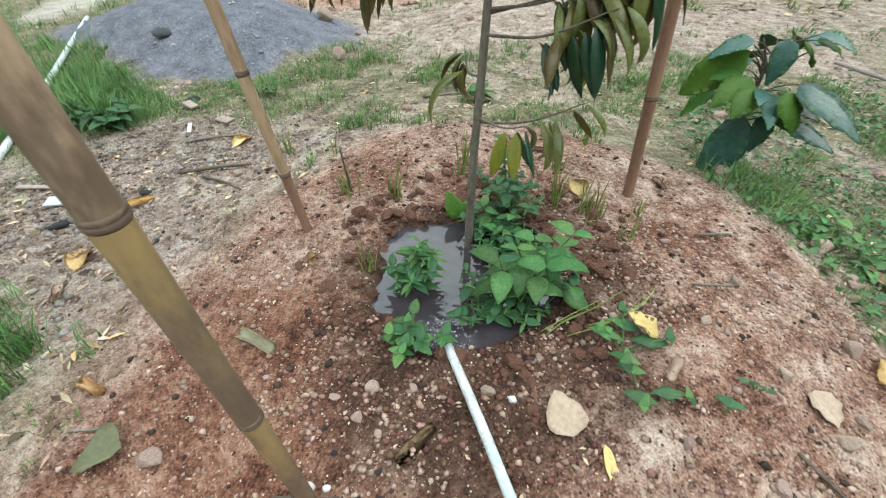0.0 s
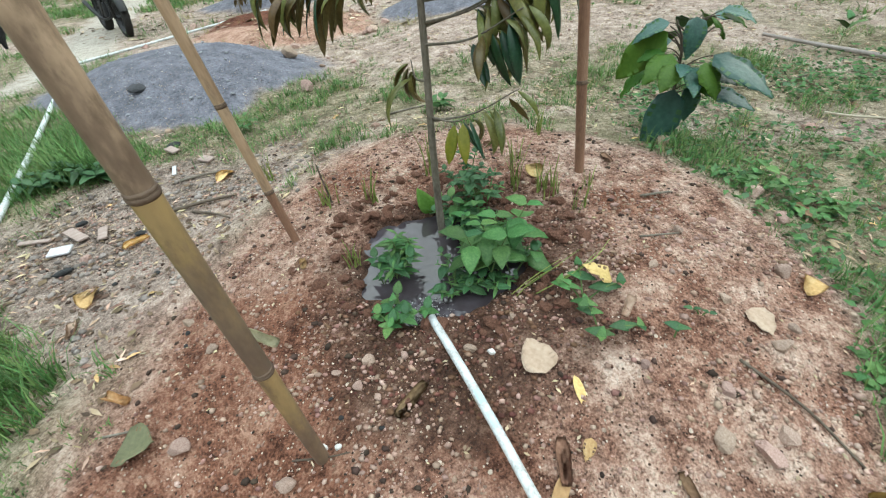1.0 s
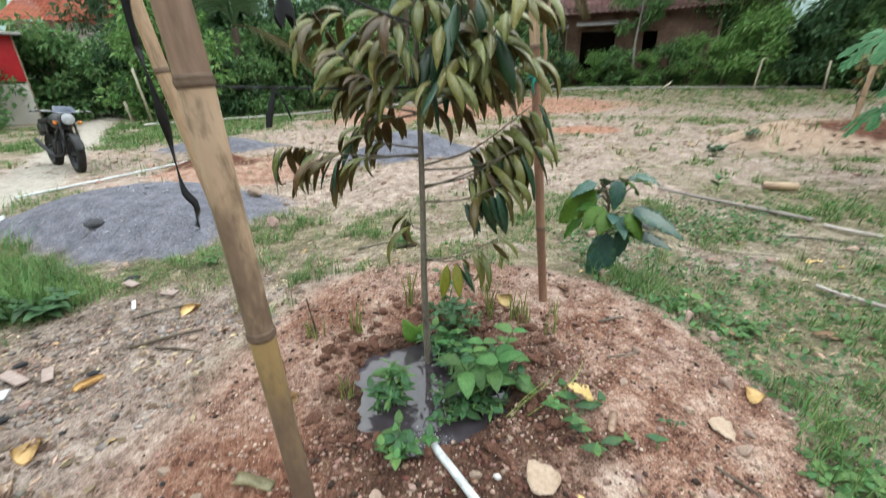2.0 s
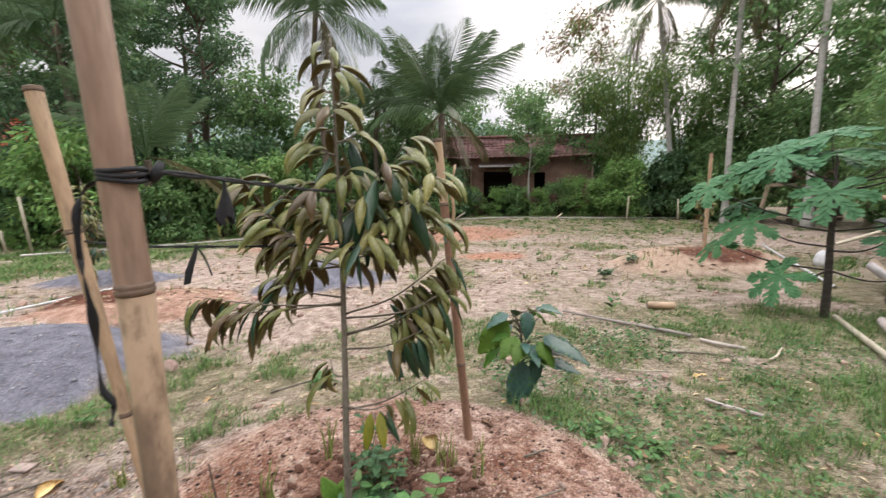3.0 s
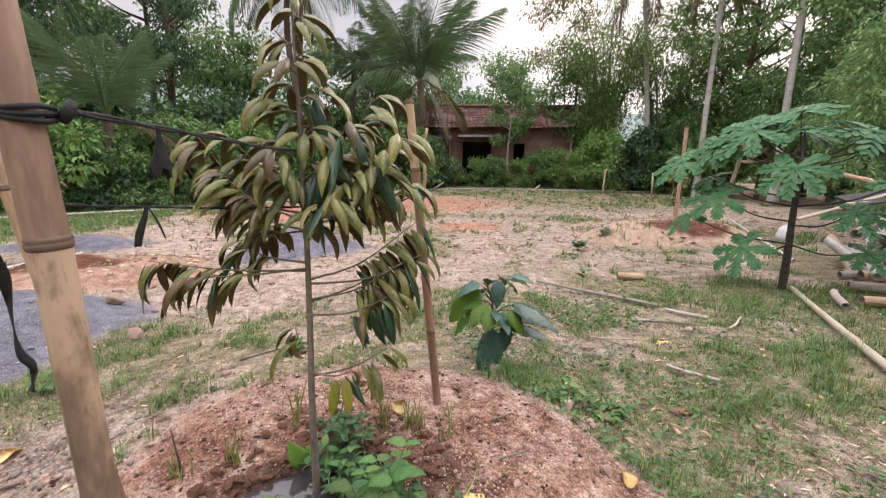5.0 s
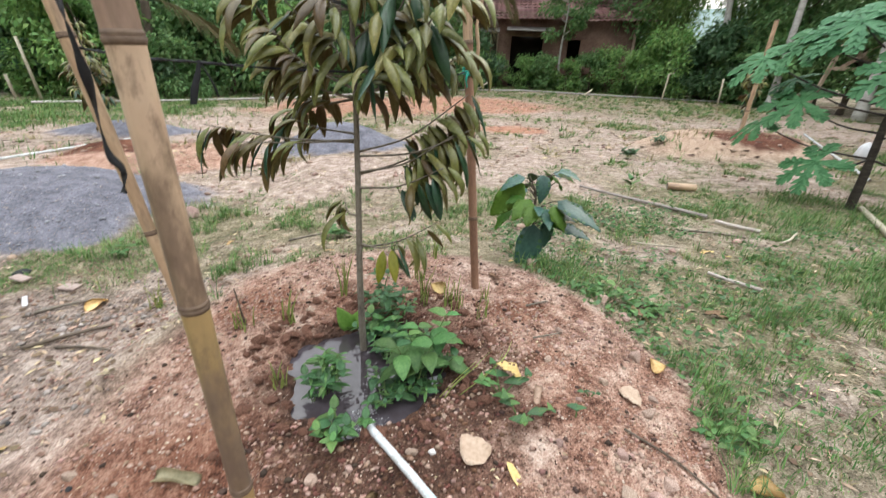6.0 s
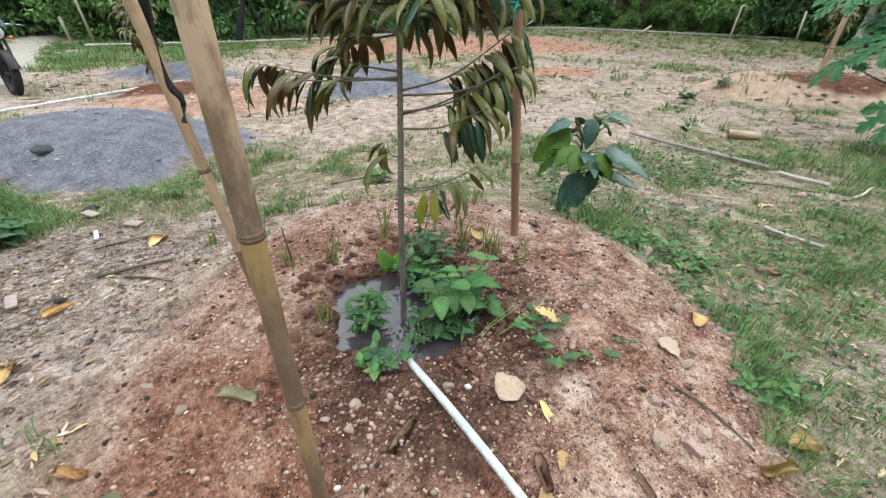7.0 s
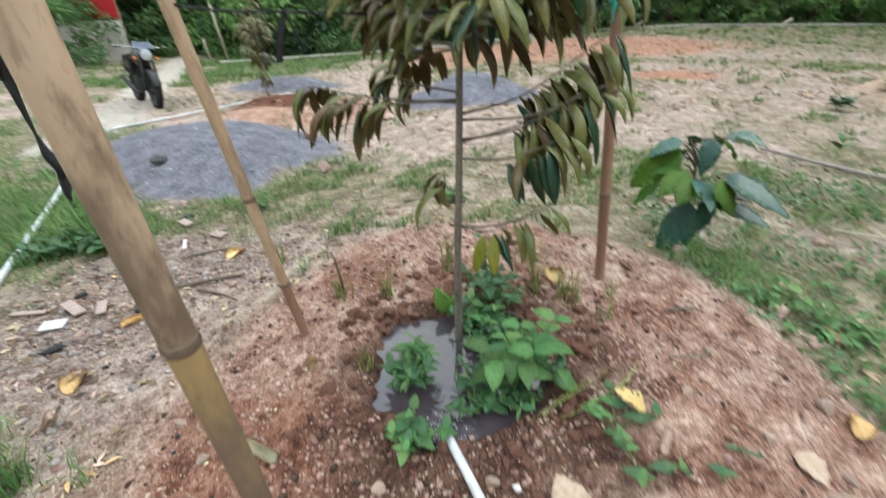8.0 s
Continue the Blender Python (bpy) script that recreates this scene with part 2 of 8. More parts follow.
PVC = surf("pvc", [(0.30, 0.29, 0.27), (0.60, 0.63, 0.65), (0.72, 0.75, 0.77)], 22, 130, 0.35, 0.05, spec=0.5, stretch=(1, 1, 1))
# bluish highlight on the white pipe, as a colour of its own
PVC_SHEEN = surf("pvc_sheen", [(0.42, 0.58, 0.66), (0.56, 0.68, 0.74)], 30, 90, 0.45, 0.05)
BARK_GREY = surf("bark_grey", [(0.09, 0.075, 0.06), (0.19, 0.165, 0.135), (0.28, 0.25, 0.21)], 14, 120, 0.9, 0.5, stretch=(1, 1, 0.4))
BARK_DARK = surf("bark_dark", [(0.05, 0.04, 0.03), (0.11, 0.085, 0.065), (0.17, 0.14, 0.11)], 6, 60, 0.9, 0.6, stretch=(1, 1, 0.4))
BARK_PALE = surf("bark_pale", [(0.22, 0.21, 0.19), (0.40, 0.385, 0.36), (0.52, 0.50, 0.47)], 4, 40, 0.9, 0.5, stretch=(1, 1, 2.5))
DURIAN_YOUNG = surf("durian_leaf_olive", [(0.090, 0.096, 0.022), (0.190, 0.192, 0.054), (0.33, 0.32, 0.13)], 9, 90, 0.33, 0.12, vary=0.35, spec=0.55, through_light=0.10)
DURIAN_BRONZE = surf("durian_leaf_bronze", [(0.062, 0.042, 0.016), (0.125, 0.088, 0.034), (0.22, 0.17, 0.08)], 9, 90, 0.35, 0.12, vary=0.3, spec=0.5, through_light=0.10)
DURIAN_OLD = surf("durian_leaf_green", [(0.012, 0.035, 0.018), (0.022, 0.065, 0.03), (0.045, 0.10, 0.045)], 9, 90, 0.32, 0.12, vary=0.3, spec=0.5, through_light=0.08)
DURIAN_UNDER = surf("durian_leaf_underside", [(0.10, 0.075, 0.028), (0.18, 0.135, 0.054), (0.27, 0.21, 0.10)], 9, 90, 0.6, 0.1, vary=0.25, spec=0.35, through_light=0.12)
DURIAN_YELLOW = surf("durian_leaf_yellow", [(0.16, 0.19, 0.02), (0.34, 0.33, 0.04)], 9, 80, 0.45, 0.1, vary=0.2, through_light=0.25)
WEED = surf("weed_leaf", [(0.055, 0.145, 0.04), (0.10, 0.22, 0.064), (0.17, 0.31, 0.105)], 14, 110, 0.5, 0.2, vary=0.36, spec=0.4, through_light=0.25)
WEED_DARK = surf("weed_leaf_dark", [(0.028, 0.080, 0.03), (0.055, 0.135, 0.05), (0.09, 0.19, 0.075)], 14, 110, 0.5, 0.2, vary=0.22, spec=0.4, through_light=0.2)
BLUE_LEAF = surf("broad_leaf_dark", [(0.022, 0.066, 0.056), (0.042, 0.105, 0.085), (0.080, 0.165, 0.130)], 10, 80, 0.36, 0.25, vary=0.25, spec=0.5, through_light=0.12)
# lime tone carries the light coming through the shrub's leaves
BACKLIT_LEAF = surf("broad_leaf_backlit", [(0.065, 0.155, 0.022), (0.125, 0.255, 0.040)], 10, 80, 0.45, 0.2, vary=0.2, through_light=0.35)
PAPAYA_LEAF = surf("papaya_leaf", [(0.032, 0.118, 0.046), (0.068, 0.195, 0.080), (0.125, 0.285, 0.132)], 10, 80, 0.5, 0.15, vary=0.18, through_light=0.25)
STEM_GREEN = surf("green_stem", [(0.08, 0.13, 0.04), (0.16, 0.22, 0.08)], 15, 80, 0.6, 0.1)
STEM_BROWN = surf("brown_stem", [(0.06, 0.05, 0.04), (0.13, 0.10, 0.075)], 15, 80, 0.7, 0.2)
GRASS = surf("grass_blade", [(0.062, 0.140, 0.038), (0.12, 0.22, 0.066), (0.20, 0.295, 0.11)], 2.2, 12, 0.6, 0.0, island=0.45, through_light=0.2)
GRASS_DRY = surf("dry_grass", [(0.20, 0.17, 0.07), (0.34, 0.29, 0.14), (0.44, 0.39, 0.22)], 2.2, 12, 0.7, 0.0, island=0.3, through_light=0.15)
STONE = surf("stone", [(0.22, 0.142, 0.110), (0.38, 0.27, 0.22), (0.56, 0.45, 0.38)], 9, 70, 0.9, 0.5, vary=0.25, island=0.3)
CLOD = surf("soil_clod", [(0.06, 0.028, 0.019), (0.14, 0.068, 0.045), (0.26, 0.145, 0.10)], 9, 70, 0.95, 0.6, island=0.3)
DRY_LEAF = surf("dry_leaf", [(0.38, 0.24, 0.09), (0.58, 0.40, 0.17), (0.70, 0.54, 0.30)], 12, 90, 0.65, 0.3, vary=0.3)
PALE_LEAF = surf("pale_dry_leaf", [(0.36, 0.25, 0.175), (0.50, 0.37, 0.28), (0.58, 0.46, 0.36)], 12, 90, 0.7, 0.3, vary=0.2)
BROWN_LEAF = surf("brown_dry_leaf", [(0.09, 0.05, 0.03), (0.20, 0.12, 0.07), (0.30, 0.20, 0.12)], 12, 90, 0.75, 0.4, vary=0.25)

# ---- the ground: one sheet with the mound, heaps and beds worked into it ----
POOL_C, POOL_R = (0.255, 1.10), (0.295, 0.29)
WATER_Z = 0.068


def ell(x, y, c, r):
    return np.sqrt(((x - c[0]) / r[0]) ** 2 + ((y - c[1]) / r[1]) ** 2)


def wob(x, y, size, amount, seed):
    return (fbm(x, y, size, seed, 3) - 0.5) * amount


def zones(x, y):
    """Shares of the kinds of soil at each place, and of the painted shade in the hollows."""
    x, y = np.asarray(x, float), np.asarray(y, float)
    z = {}
    z["mound"] = smooth((1.0 + wob(x, y, 0.5, 0.22, 3) - ell(x, y, (0.28, 0.80), (1.36, 1.52))) / (0.12 + 0.30 * smooth((-0.2 - x) / 0.6)))
    z["pool"] = ell(x, y, POOL_C, POOL_R) + wob(x, y, 0.12, 0.5, 5)
    z["wet"] = np.maximum(smooth((2.05 - ell(x, y, (0.38, 1.00), (0.30, 0.31)) + wob(x, y, 0.15, 1.1, 9)) / 0.9),
                          smooth((1.9 - ell(x, y, (0.32, 0.60), (0.22, 0.16)) + wob(x, y, 0.15, 1.0, 10)) / 0.9))
    z["sand"] = np.maximum(smooth((1.0 + wob(x, y, 0.5, 0.45, 11) - ell(x, y, (-3.0, 3.95), (1.75, 1.25))) / 0.16),
                           np.maximum(smooth((1.0 + wob(x, y, 0.6, 0.3, 12) - ell(x, y, (-0.55, 7.2), (1.35, 0.95))) / 0.10),
                                      smooth((1.0 + wob(x, y, 0.6, 0.3, 13) - ell(x, y, (-4.7, 8.7), (1.4, 0.75))) / 0.12)))
    bed = smooth((1.0 + wob(x, y, 0.6, 0.3, 14) - ell(x, y, (-2.95, 6.35), (1.45, 1.20))) / 0.12)
    far_red = smooth((1.0 + wob(x, y, 2.5, 0.9, 15) - ell(x, y, (0.6, 15.5), (6.2, 4.0))) / 0.3)
    patch = smooth((1.0 + wob(x, y, 1.2, 0.7, 16) - ell(x, y, (3.2, 9.6), (1.1, 0.8))) / 0.3)
    z["red"] = np.maximum(np.maximum(bed * 0.62, far_red * 0.9), patch)
    # where the shade inside the two hollows is painted
    z["pit_shade"] = np.maximum(smooth((1.0 + wob(x, y, 0.3, 0.3, 17) - ell(x, y, (-3.65, 6.55), (0.85, 0.48))) / 0.15),
                          smooth((1.0 + wob(x, y, 0.3, 0.3, 18) - ell(x, y, (6.95, 6.85), (1.05, 0.62))) / 0.15))
    z["heap"] = smooth((1.0 + wob(x, y, 0.8, 0.25, 19) - ell(x, y, (6.8, 7.15), (2.2, 1.25))) / 0.25)
    z["road"] = smooth((0.55 + wob(x, y, 0.8, 0.3, 20) - np.abs((x + 6.0) * 0.83 + (y - 5.6) * 0.56)) / 0.25) * smooth((-4.9 - x) / 0.5)
    z["grey"] = smooth((-0.75 - x + 0.35 * smooth((y - 0.9) / 0.8) + wob(x, y, 0.4, 0.9, 21)) / 1.0) * smooth((4.5 - y) / 1.0)
    z["grey"] = np.maximum(z["grey"], 0.65 * smooth((x - 1.4) / 0.5) * smooth((3.4 - y) / 1.2) * smooth((8 - x) / 2))
    bare = np.maximum.reduce([z["mound"], z["sand"], z["red"], z["heap"] * 0.93, z["road"], z["pit_shade"]])
    g = smooth((fbm(x, y, 0.65, 23, 4) - 0.35) / 0.2) * 0.85 + 0.15
    g = g * (1 - 0.75 * smooth((fbm(x, y, 5.0, 29, 3) - 0.50) / 0.12) * smooth((y - 3.2) / 1.5))
    track = smooth((1.0 - np.abs(x - 2.6 - (y - 4.5) * 0.25) / 1.6) / 0.6) * smooth((y - 4.0) / 1.5) * smooth((14 - y) / 4)
    g = g * (1 - 0.6 * track)
    g = np.maximum(g, smooth((fbm(x, y, 3.0, 31, 3) - 0.30) / 0.2) * smooth((y - 13.0) / 3.0) * 0.85)
    g = np.maximum(g, smooth((-1.22 - x + wob(x, y, 0.4, 0.5, 27)) / 0.25) * smooth((0.75 - y + wob(x, y, 0.4, 0.5, 28)) / 0.2))
    g = np.maximum(g, smooth((1.0 + wob(x, y, 0.4, 0.5, 30) - ell(x, y, (-2.75, 2.05), (0.75, 0.45))) / 0.2))
    g = np.maximum(g, smooth((1.0 + wob(x, y, 0.5, 0.5, 34) - ell(x, y, (-4.5, 2.6), (1.7, 1.9))) / 0.3))
    g = np.maximum(g, smooth((1.0 + wob(x, y, 0.5, 0.5, 33) - ell(x, y, (5.1, 3.1), (1.3, 0.9))) / 0.3))
    g = g * (1 - smooth((-0.5 - x) / 0.5) * smooth((2.35 - y) / 0.4) * smooth((y - 0.62) / 0.15) * smooth((x + 2.25) / 0.3))
    g = np.maximum(g, (0.25 + 0.5 * smooth((fbm(x, y, 0.35, 40, 3) - 0.45) / 0.12)) * smooth((1.0 + wob(x, y, 0.4, 0.7, 36) - ell(x, y, (-1.0, 2.80), (1.3, 0.42))) / 0.3))
    g = np.maximum(g, smooth((1.0 + wob(x, y, 0.5, 0.5, 37) - ell(x, y, (-3.9, 2.2), (1.75, 1.15))) / 0.25))
    g = np.maximum(g, 0.75 * smooth((1.0 + wob(x, y, 2.0, 0.8, 49) - ell(x, y, (9.5, 16.5), (6.0, 5.0))) / 0.35))
    g = np.maximum(g, (0.2 + 0.7 * smooth((fbm(x, y, 0.5, 35, 3) - 0.42) / 0.14)) * smooth((1.0 + wob(x, y, 0.6, 0.6, 46) - ell(x, y, (4.3, 3.8), (1.9, 1.5))) / 0.4))
    g = np.maximum(g, 0.9 * smooth((1.0 + wob(x, y, 0.8, 0.6, 55) - ell(x, y, (-6.6, 3.9), (2.9, 1.9))) / 0.3))
    g = np.maximum(g, 0.8 * smooth((1.0 + wob(x, y, 1.0, 0.7, 56) - ell(x, y, (-6.9, 11.8), (2.8, 3.0))) / 0.35))
    right = smooth((1.0 + wob(x, y, 0.5, 0.6, 38) - ell(x, y, (3.4, 1.6), (2.9, 2.0))) / 0.3)
    g = np.maximum(g, right * (0.15 + 0.60 * smooth((fbm(x, y, 0.45, 39, 4) - 0.44) / 0.14)))
    z["grass"] = np.clip(g, 0, 1) * (1 - bare)
    verge = smooth((-1.0 - x + wob(x, y, 0.2, 0.25, 47)) / 0.12) * smooth((0.60 + 0.35 * (-1.05 - x) - y + wob(x, y, 0.2, 0.3, 48)) / 0.14)
    z["grass"] = np.maximum(z["grass"], verge)
    z["mound"], z["grey"] = z["mound"] * (1 - verge), z["grey"] * (1 - verge)
    return z


def ground_z(x, y, detail=True):
    x, y = np.asarray(x, float), np.asarray(y, float)
    z = -0.11 * smooth((-0.45 - x) / 0.9) * (1 - 0.3 * smooth((y - 10) / 8)) - 0.01
    z = z + 0.40 * smooth((y - 10) / 16) * smooth((x + 3) / 9)
    z = z + 0.16 * smooth((1.45 - ell(x, y, (0.50, 1.55), (1.12, 1.10))) / 1.05) + 0.012 * smooth((1.0 - ell(x, y, (0.28, 0.80), (1.36, 1.52))) / 0.06)
    z = z + 0.30 * smooth((1.02 - ell(x, y, (-3.0, 3.95), (1.75, 1.25))) / 0.75)
    z = z + 0.36 * smooth((1.02 - ell(x, y, (-0.55, 7.2), (1.35, 0.95))) / 0.9)
    z = z + 0.20 * smooth((1.02 - ell(x, y, (-4.7, 8.7), (1.4, 0.75))) / 0.8)
    z = z + 0.10 * smooth((1.02 - ell(x, y, (-2.95, 6.35), (1.45, 1.20))) / 0.45) + 0.09 * smooth((1.0 - ell(x, y, (-3.88, 6.85), (0.72, 0.50))) / 0.6)
    z = z + 0.36 * smooth((1.02 - ell(x, y, (6.8, 7.15), (2.2, 1.25))) / 0.6) - 0.05 * smooth((1.0 - ell(x, y, (6.95, 6.85), (1.05, 0.62))) / 0.4)
    p = ell(x, y, POOL_C, POOL_R) + wob(x, y, 0.12, 0.5, 5)
    dish = 0.75 * smooth((2.3 - p) / 1.3)
    z = z * (1 - dish) + 0.085 * dish
    s = smooth((1.22 - p) / 0.30)
    z = z * (1 - s) + 0.035 * s
    if detail:
        rim = smooth((2.2 - p) / 0.6) * (1 - s)
        near = smooth((14 - np.hypot(x, y)) / 10)
        z = z + (fbm(x, y, 0.45, 41, 3) - 0.5) * 0.045 * (0.25 + 0.75 * (1 - s))
        z = z + near * (1 - s) * ((fbm(x, y, 0.11, 43, 3) - 0.5) * 0.020 + rim * (fbm(x, y, 0.07, 45, 2) - 0.5) * 0.035)
    return z


def gz(x, y):
    return float(ground_z(x, y))


def axis_steps(c, n, a, reach):
    u = np.linspace(-1, 1, n) * np.arcsinh(reach / a)
    return c + a * np.sinh(u)


GX, GY = axis_steps(0.3, 600, 0.7, 420), axis_steps(1.2, 600, 0.7, 420)
gxx, gyy = np.meshgrid(GX, GY)
gv = np.stack([gxx.ravel(), gyy.ravel(), ground_z(gxx, gyy).ravel()], 1)
_i = np.arange(600 * 599).reshape(599, 600)[:, :-1].ravel()
gf = np.stack([_i, _i + 1, _i + 601, _i + 600], 1)


def ground_material():
    m = bpy.data.materials.new("ground_soil")
    m.use_nodes = True
    n, l = m.node_tree.nodes, m.node_tree.links
    bs = n["Principled BSDF"]
    bs.inputs["Specular IOR Level"].default_value = 0.2
    co = n.new("ShaderNodeTexCoord")

    def noise_at(scale, detail=5, rough=0.6):
        t = n.new("ShaderNodeTexNoise")
        t.inputs["Scale"].default_value, t.inputs["Detail"].default_value, t.inputs["Roughness"].default_value = scale, detail, rough
        l.new(co.outputs["Object"], t.inputs[0])
        return t.outputs[0]
    big, mid, fine, grit = noise_at(1.3), noise_at(7), noise_at(38), noise_at(150, 3)

    def ramp(src, cols, lo=0.40, hi=0.60):
        r = n.new("ShaderNodeValToRGB")
        e = r.color_ramp.elements
        while len(e) < len(cols):
            e.new(0.5)
        for i, c in enumerate(cols):
            e[i].position, e[i].color = lo + (hi - lo) * i / (len(cols) - 1), (*c, 1)
        l.new(src, r.inputs[0])
        return r.outputs[0]

    def mix(f, a, b):
        x = n.new("ShaderNodeMix"); x.data_type = "RGBA"
        if isinstance(f, float):
            x.inputs[0].default_value = f
        else:
            l.new(f, x.inputs[0])
        l.new(a, x.inputs[6]); l.new(b, x.inputs[7])
        return x.outputs[2]

    def avg(a, b, f=0.5):
        x = n.new("ShaderNodeMix"); x.inputs[0].default_value = f
        l.new(a, x.inputs[2]); l.new(b, x.inputs[3])
        return x.outputs[0]

    def attr(name):
        a = n.new("ShaderNodeAttribute"); a.attribute_name = name
        return a.outputs["Fac"]
    def cells(scale):
        v = n.new("ShaderNodeTexVoronoi"); v.inputs["Scale"].default_value = scale
        l.new(co.outputs["Object"], v.inputs["Vector"])
        sp = n.new("ShaderNodeSeparateColor"); l.new(v.outputs["Color"], sp.inputs[0])
        return v.outputs["Distance"], sp.outputs[0], sp.outputs[1]

    def calc(op, a, b):
        x = n.new("ShaderNodeMath"); x.operation = op
        for i, s in enumerate((a, b)):
            if isinstance(s, (int, float)):
                x.inputs[i].default_value = s
            else:
                l.new(s, x.inputs[i])
        return x.outputs[0]
    speck = avg(mid, avg(fine, grit, 0.5), 0.62)
    base = ramp(speck, [(0.19, 0.138, 0.115), (0.44, 0.335, 0.282), (0.68, 0.57, 0.50)])
    # the dark ends of both ramps include small shadows and holes between crumbs
    mound = mix(ramp(avg(big, mid, 0.4), [(0, 0, 0), (1, 1, 1)], 0.42, 0.60), ramp(speck, [(0.070, 0.030, 0.020), (0.315, 0.163, 0.115), (0.55, 0.372, 0.28)]),
                ramp(speck, [(0.095, 0.055, 0.041), (0.425, 0.283, 0.222), (0.68, 0.53, 0.445)]))
    col = mix(attr("grey"), base, ramp(speck, [(0.072, 0.054, 0.044), (0.265, 0.207, 0.174), (0.49, 0.405, 0.352)]))
    col = mix(attr("grass"), col, ramp(speck, [(0.085, 0.078, 0.045), (0.225, 0.195, 0.122), (0.45, 0.375, 0.275)]))
    col = mix(attr("road"), col, ramp(speck, [(0.34, 0.29, 0.24), (0.50, 0.45, 0.39), (0.60, 0.56, 0.50)]))
    col = mix(attr("heap"), col, ramp(speck, [(0.36, 0.24, 0.17), (0.50, 0.36, 0.265), (0.60, 0.46, 0.36)]))
    col = mix(attr("red"), col, ramp(speck, [(0.26, 0.12, 0.075), (0.44, 0.215, 0.138), (0.57, 0.36, 0.262)]))
    # dark red-brown for the shaded inner walls of the hollows
    col = mix(attr("pit_shade"), col, ramp(speck, [(0.07, 0.025, 0.018), (0.14, 0.055, 0.035), (0.22, 0.10, 0.06)]))
    col = mix(attr("mound"), col, mound)
    col = mix(attr("sand"), col, ramp(avg(mid, fine, 0.45), [(0.10, 0.10, 0.124), (0.185, 0.185, 0.222), (0.28, 0.28, 0.325)], 0.34, 0.66))
    soil = calc("MAXIMUM", calc("MAXIMUM", attr("mound"), attr("grey")), 0.35)
    crumb_d, crumb_r, crumb_g = cells(46)
    grain_d, grain_r, grain_g = cells(115)
    col = mix(attr("redden"), col, ramp(speck, [(0.058, 0.023, 0.014), (0.215, 0.093, 0.058), (0.41, 0.235, 0.165)]))
    col = mix(attr("wet"), col, ramp(speck, [(0.032, 0.016, 0.011), (0.095, 0.048, 0.032), (0.21, 0.125, 0.09)]))
    col = mix(calc("MULTIPLY", soil, calc("MULTIPLY", calc("GREATER_THAN", grain_r, 0.94), calc("LESS_THAN", grain_d, 0.34))), col, ramp(grain_g, [(0.42, 0.32, 0.25), (0.70, 0.61, 0.52)], 0.2, 0.9))
    col = mix(calc("MULTIPLY", soil, calc("MULTIPLY", calc("LESS_THAN", grain_r, 0.08), calc("LESS_THAN", grain_d, 0.40))), col, ramp(grain_g, [(0.05, 0.03, 0.022), (0.17, 0.10, 0.07)], 0.2, 0.9))
    col = mix(calc("MULTIPLY", soil, calc("MULTIPLY", calc("GREATER_THAN", crumb_r, 0.965), calc("LESS_THAN", crumb_d, 0.30))), col, ramp(crumb_g, [(0.24, 0.15, 0.11), (0.62, 0.52, 0.43)], 0.1, 0.9))
    l.new(col, bs.inputs["Base Color"])
    rg = n.new("ShaderNodeMapRange"); rg.inputs[3].default_value, rg.inputs[4].default_value = 0.96, 0.62
    l.new(attr("wet"), rg.inputs[0]); l.new(rg.outputs[0], bs.inputs["Roughness"])
    b1 = n.new("ShaderNodeBump"); b1.inputs["Strength"].default_value, b1.inputs["Distance"].default_value = 0.8, 0.035
    l.new(fine, b1.inputs["Height"])
    b2 = n.new("ShaderNodeBump"); b2.inputs["Strength"].default_value, b2.inputs["Distance"].default_value = 0.75, 0.010
    l.new(grit, b2.inputs["Height"]); l.new(b1.outputs[0], b2.inputs["Normal"])
    b3 = n.new("ShaderNodeBump"); b3.inputs["Strength"].default_value, b3.inputs["Distance"].default_value = 0.8, 0.012
    b3.invert = True
    l.new(crumb_d, b3.inputs["Height"]); l.new(b2.outputs[0], b3.inputs["Normal"])
    b4 = n.new("ShaderNodeBump"); b4.inputs["Strength"].default_value, b4.inputs["Distance"].default_value = 0.7, 0.005
    b4.invert = True
    l.new(grain_d, b4.inputs["Height"]); l.new(b3.outputs[0], b4.inputs["Normal"])
    l.new(b4.outputs[0], bs.inputs["Normal"])
    return m


GROUND = ground_material()
g_me = add_mesh("ground", gv, gf, GROUND, smooth_shade=True)
gzn = zones(gv[:, 0], gv[:, 1])
_x, _y = gv[:, 0], gv[:, 1]
gzn["redden"] = 0.9 * gzn["mound"] * np.maximum(
    smooth((1.0 + wob(_x, _y, 0.25, 0.9, 50) - ell(_x, _y, (-0.20, 0.50), (1.05, 0.80))) / 0.6),
    np.maximum(smooth((1.0 + wob(_x, _y, 0.2, 0.8, 51) - ell(_x, _y, (-0.28, 1.55), (0.26, 0.20))) / 0.4),
               smooth((1.0 + wob(_x, _y, 0.2, 0.8, 52) - ell(_x, _y, (0.98, 1.42), (0.22, 0.14))) / 0.4)))
for key in ("mound", "wet", "sand", "red", "pit_shade", "heap", "road", "grey", "grass", "redden"):
    g_me.attributes.new(key, "FLOAT", "POINT").data.foreach_set("value", gzn[key].astype(np.float32))
ground = tagged(new("ground", g_me), "dry tan soil with patchy grass, a mound and sand heaps", "ground", kind="structure")

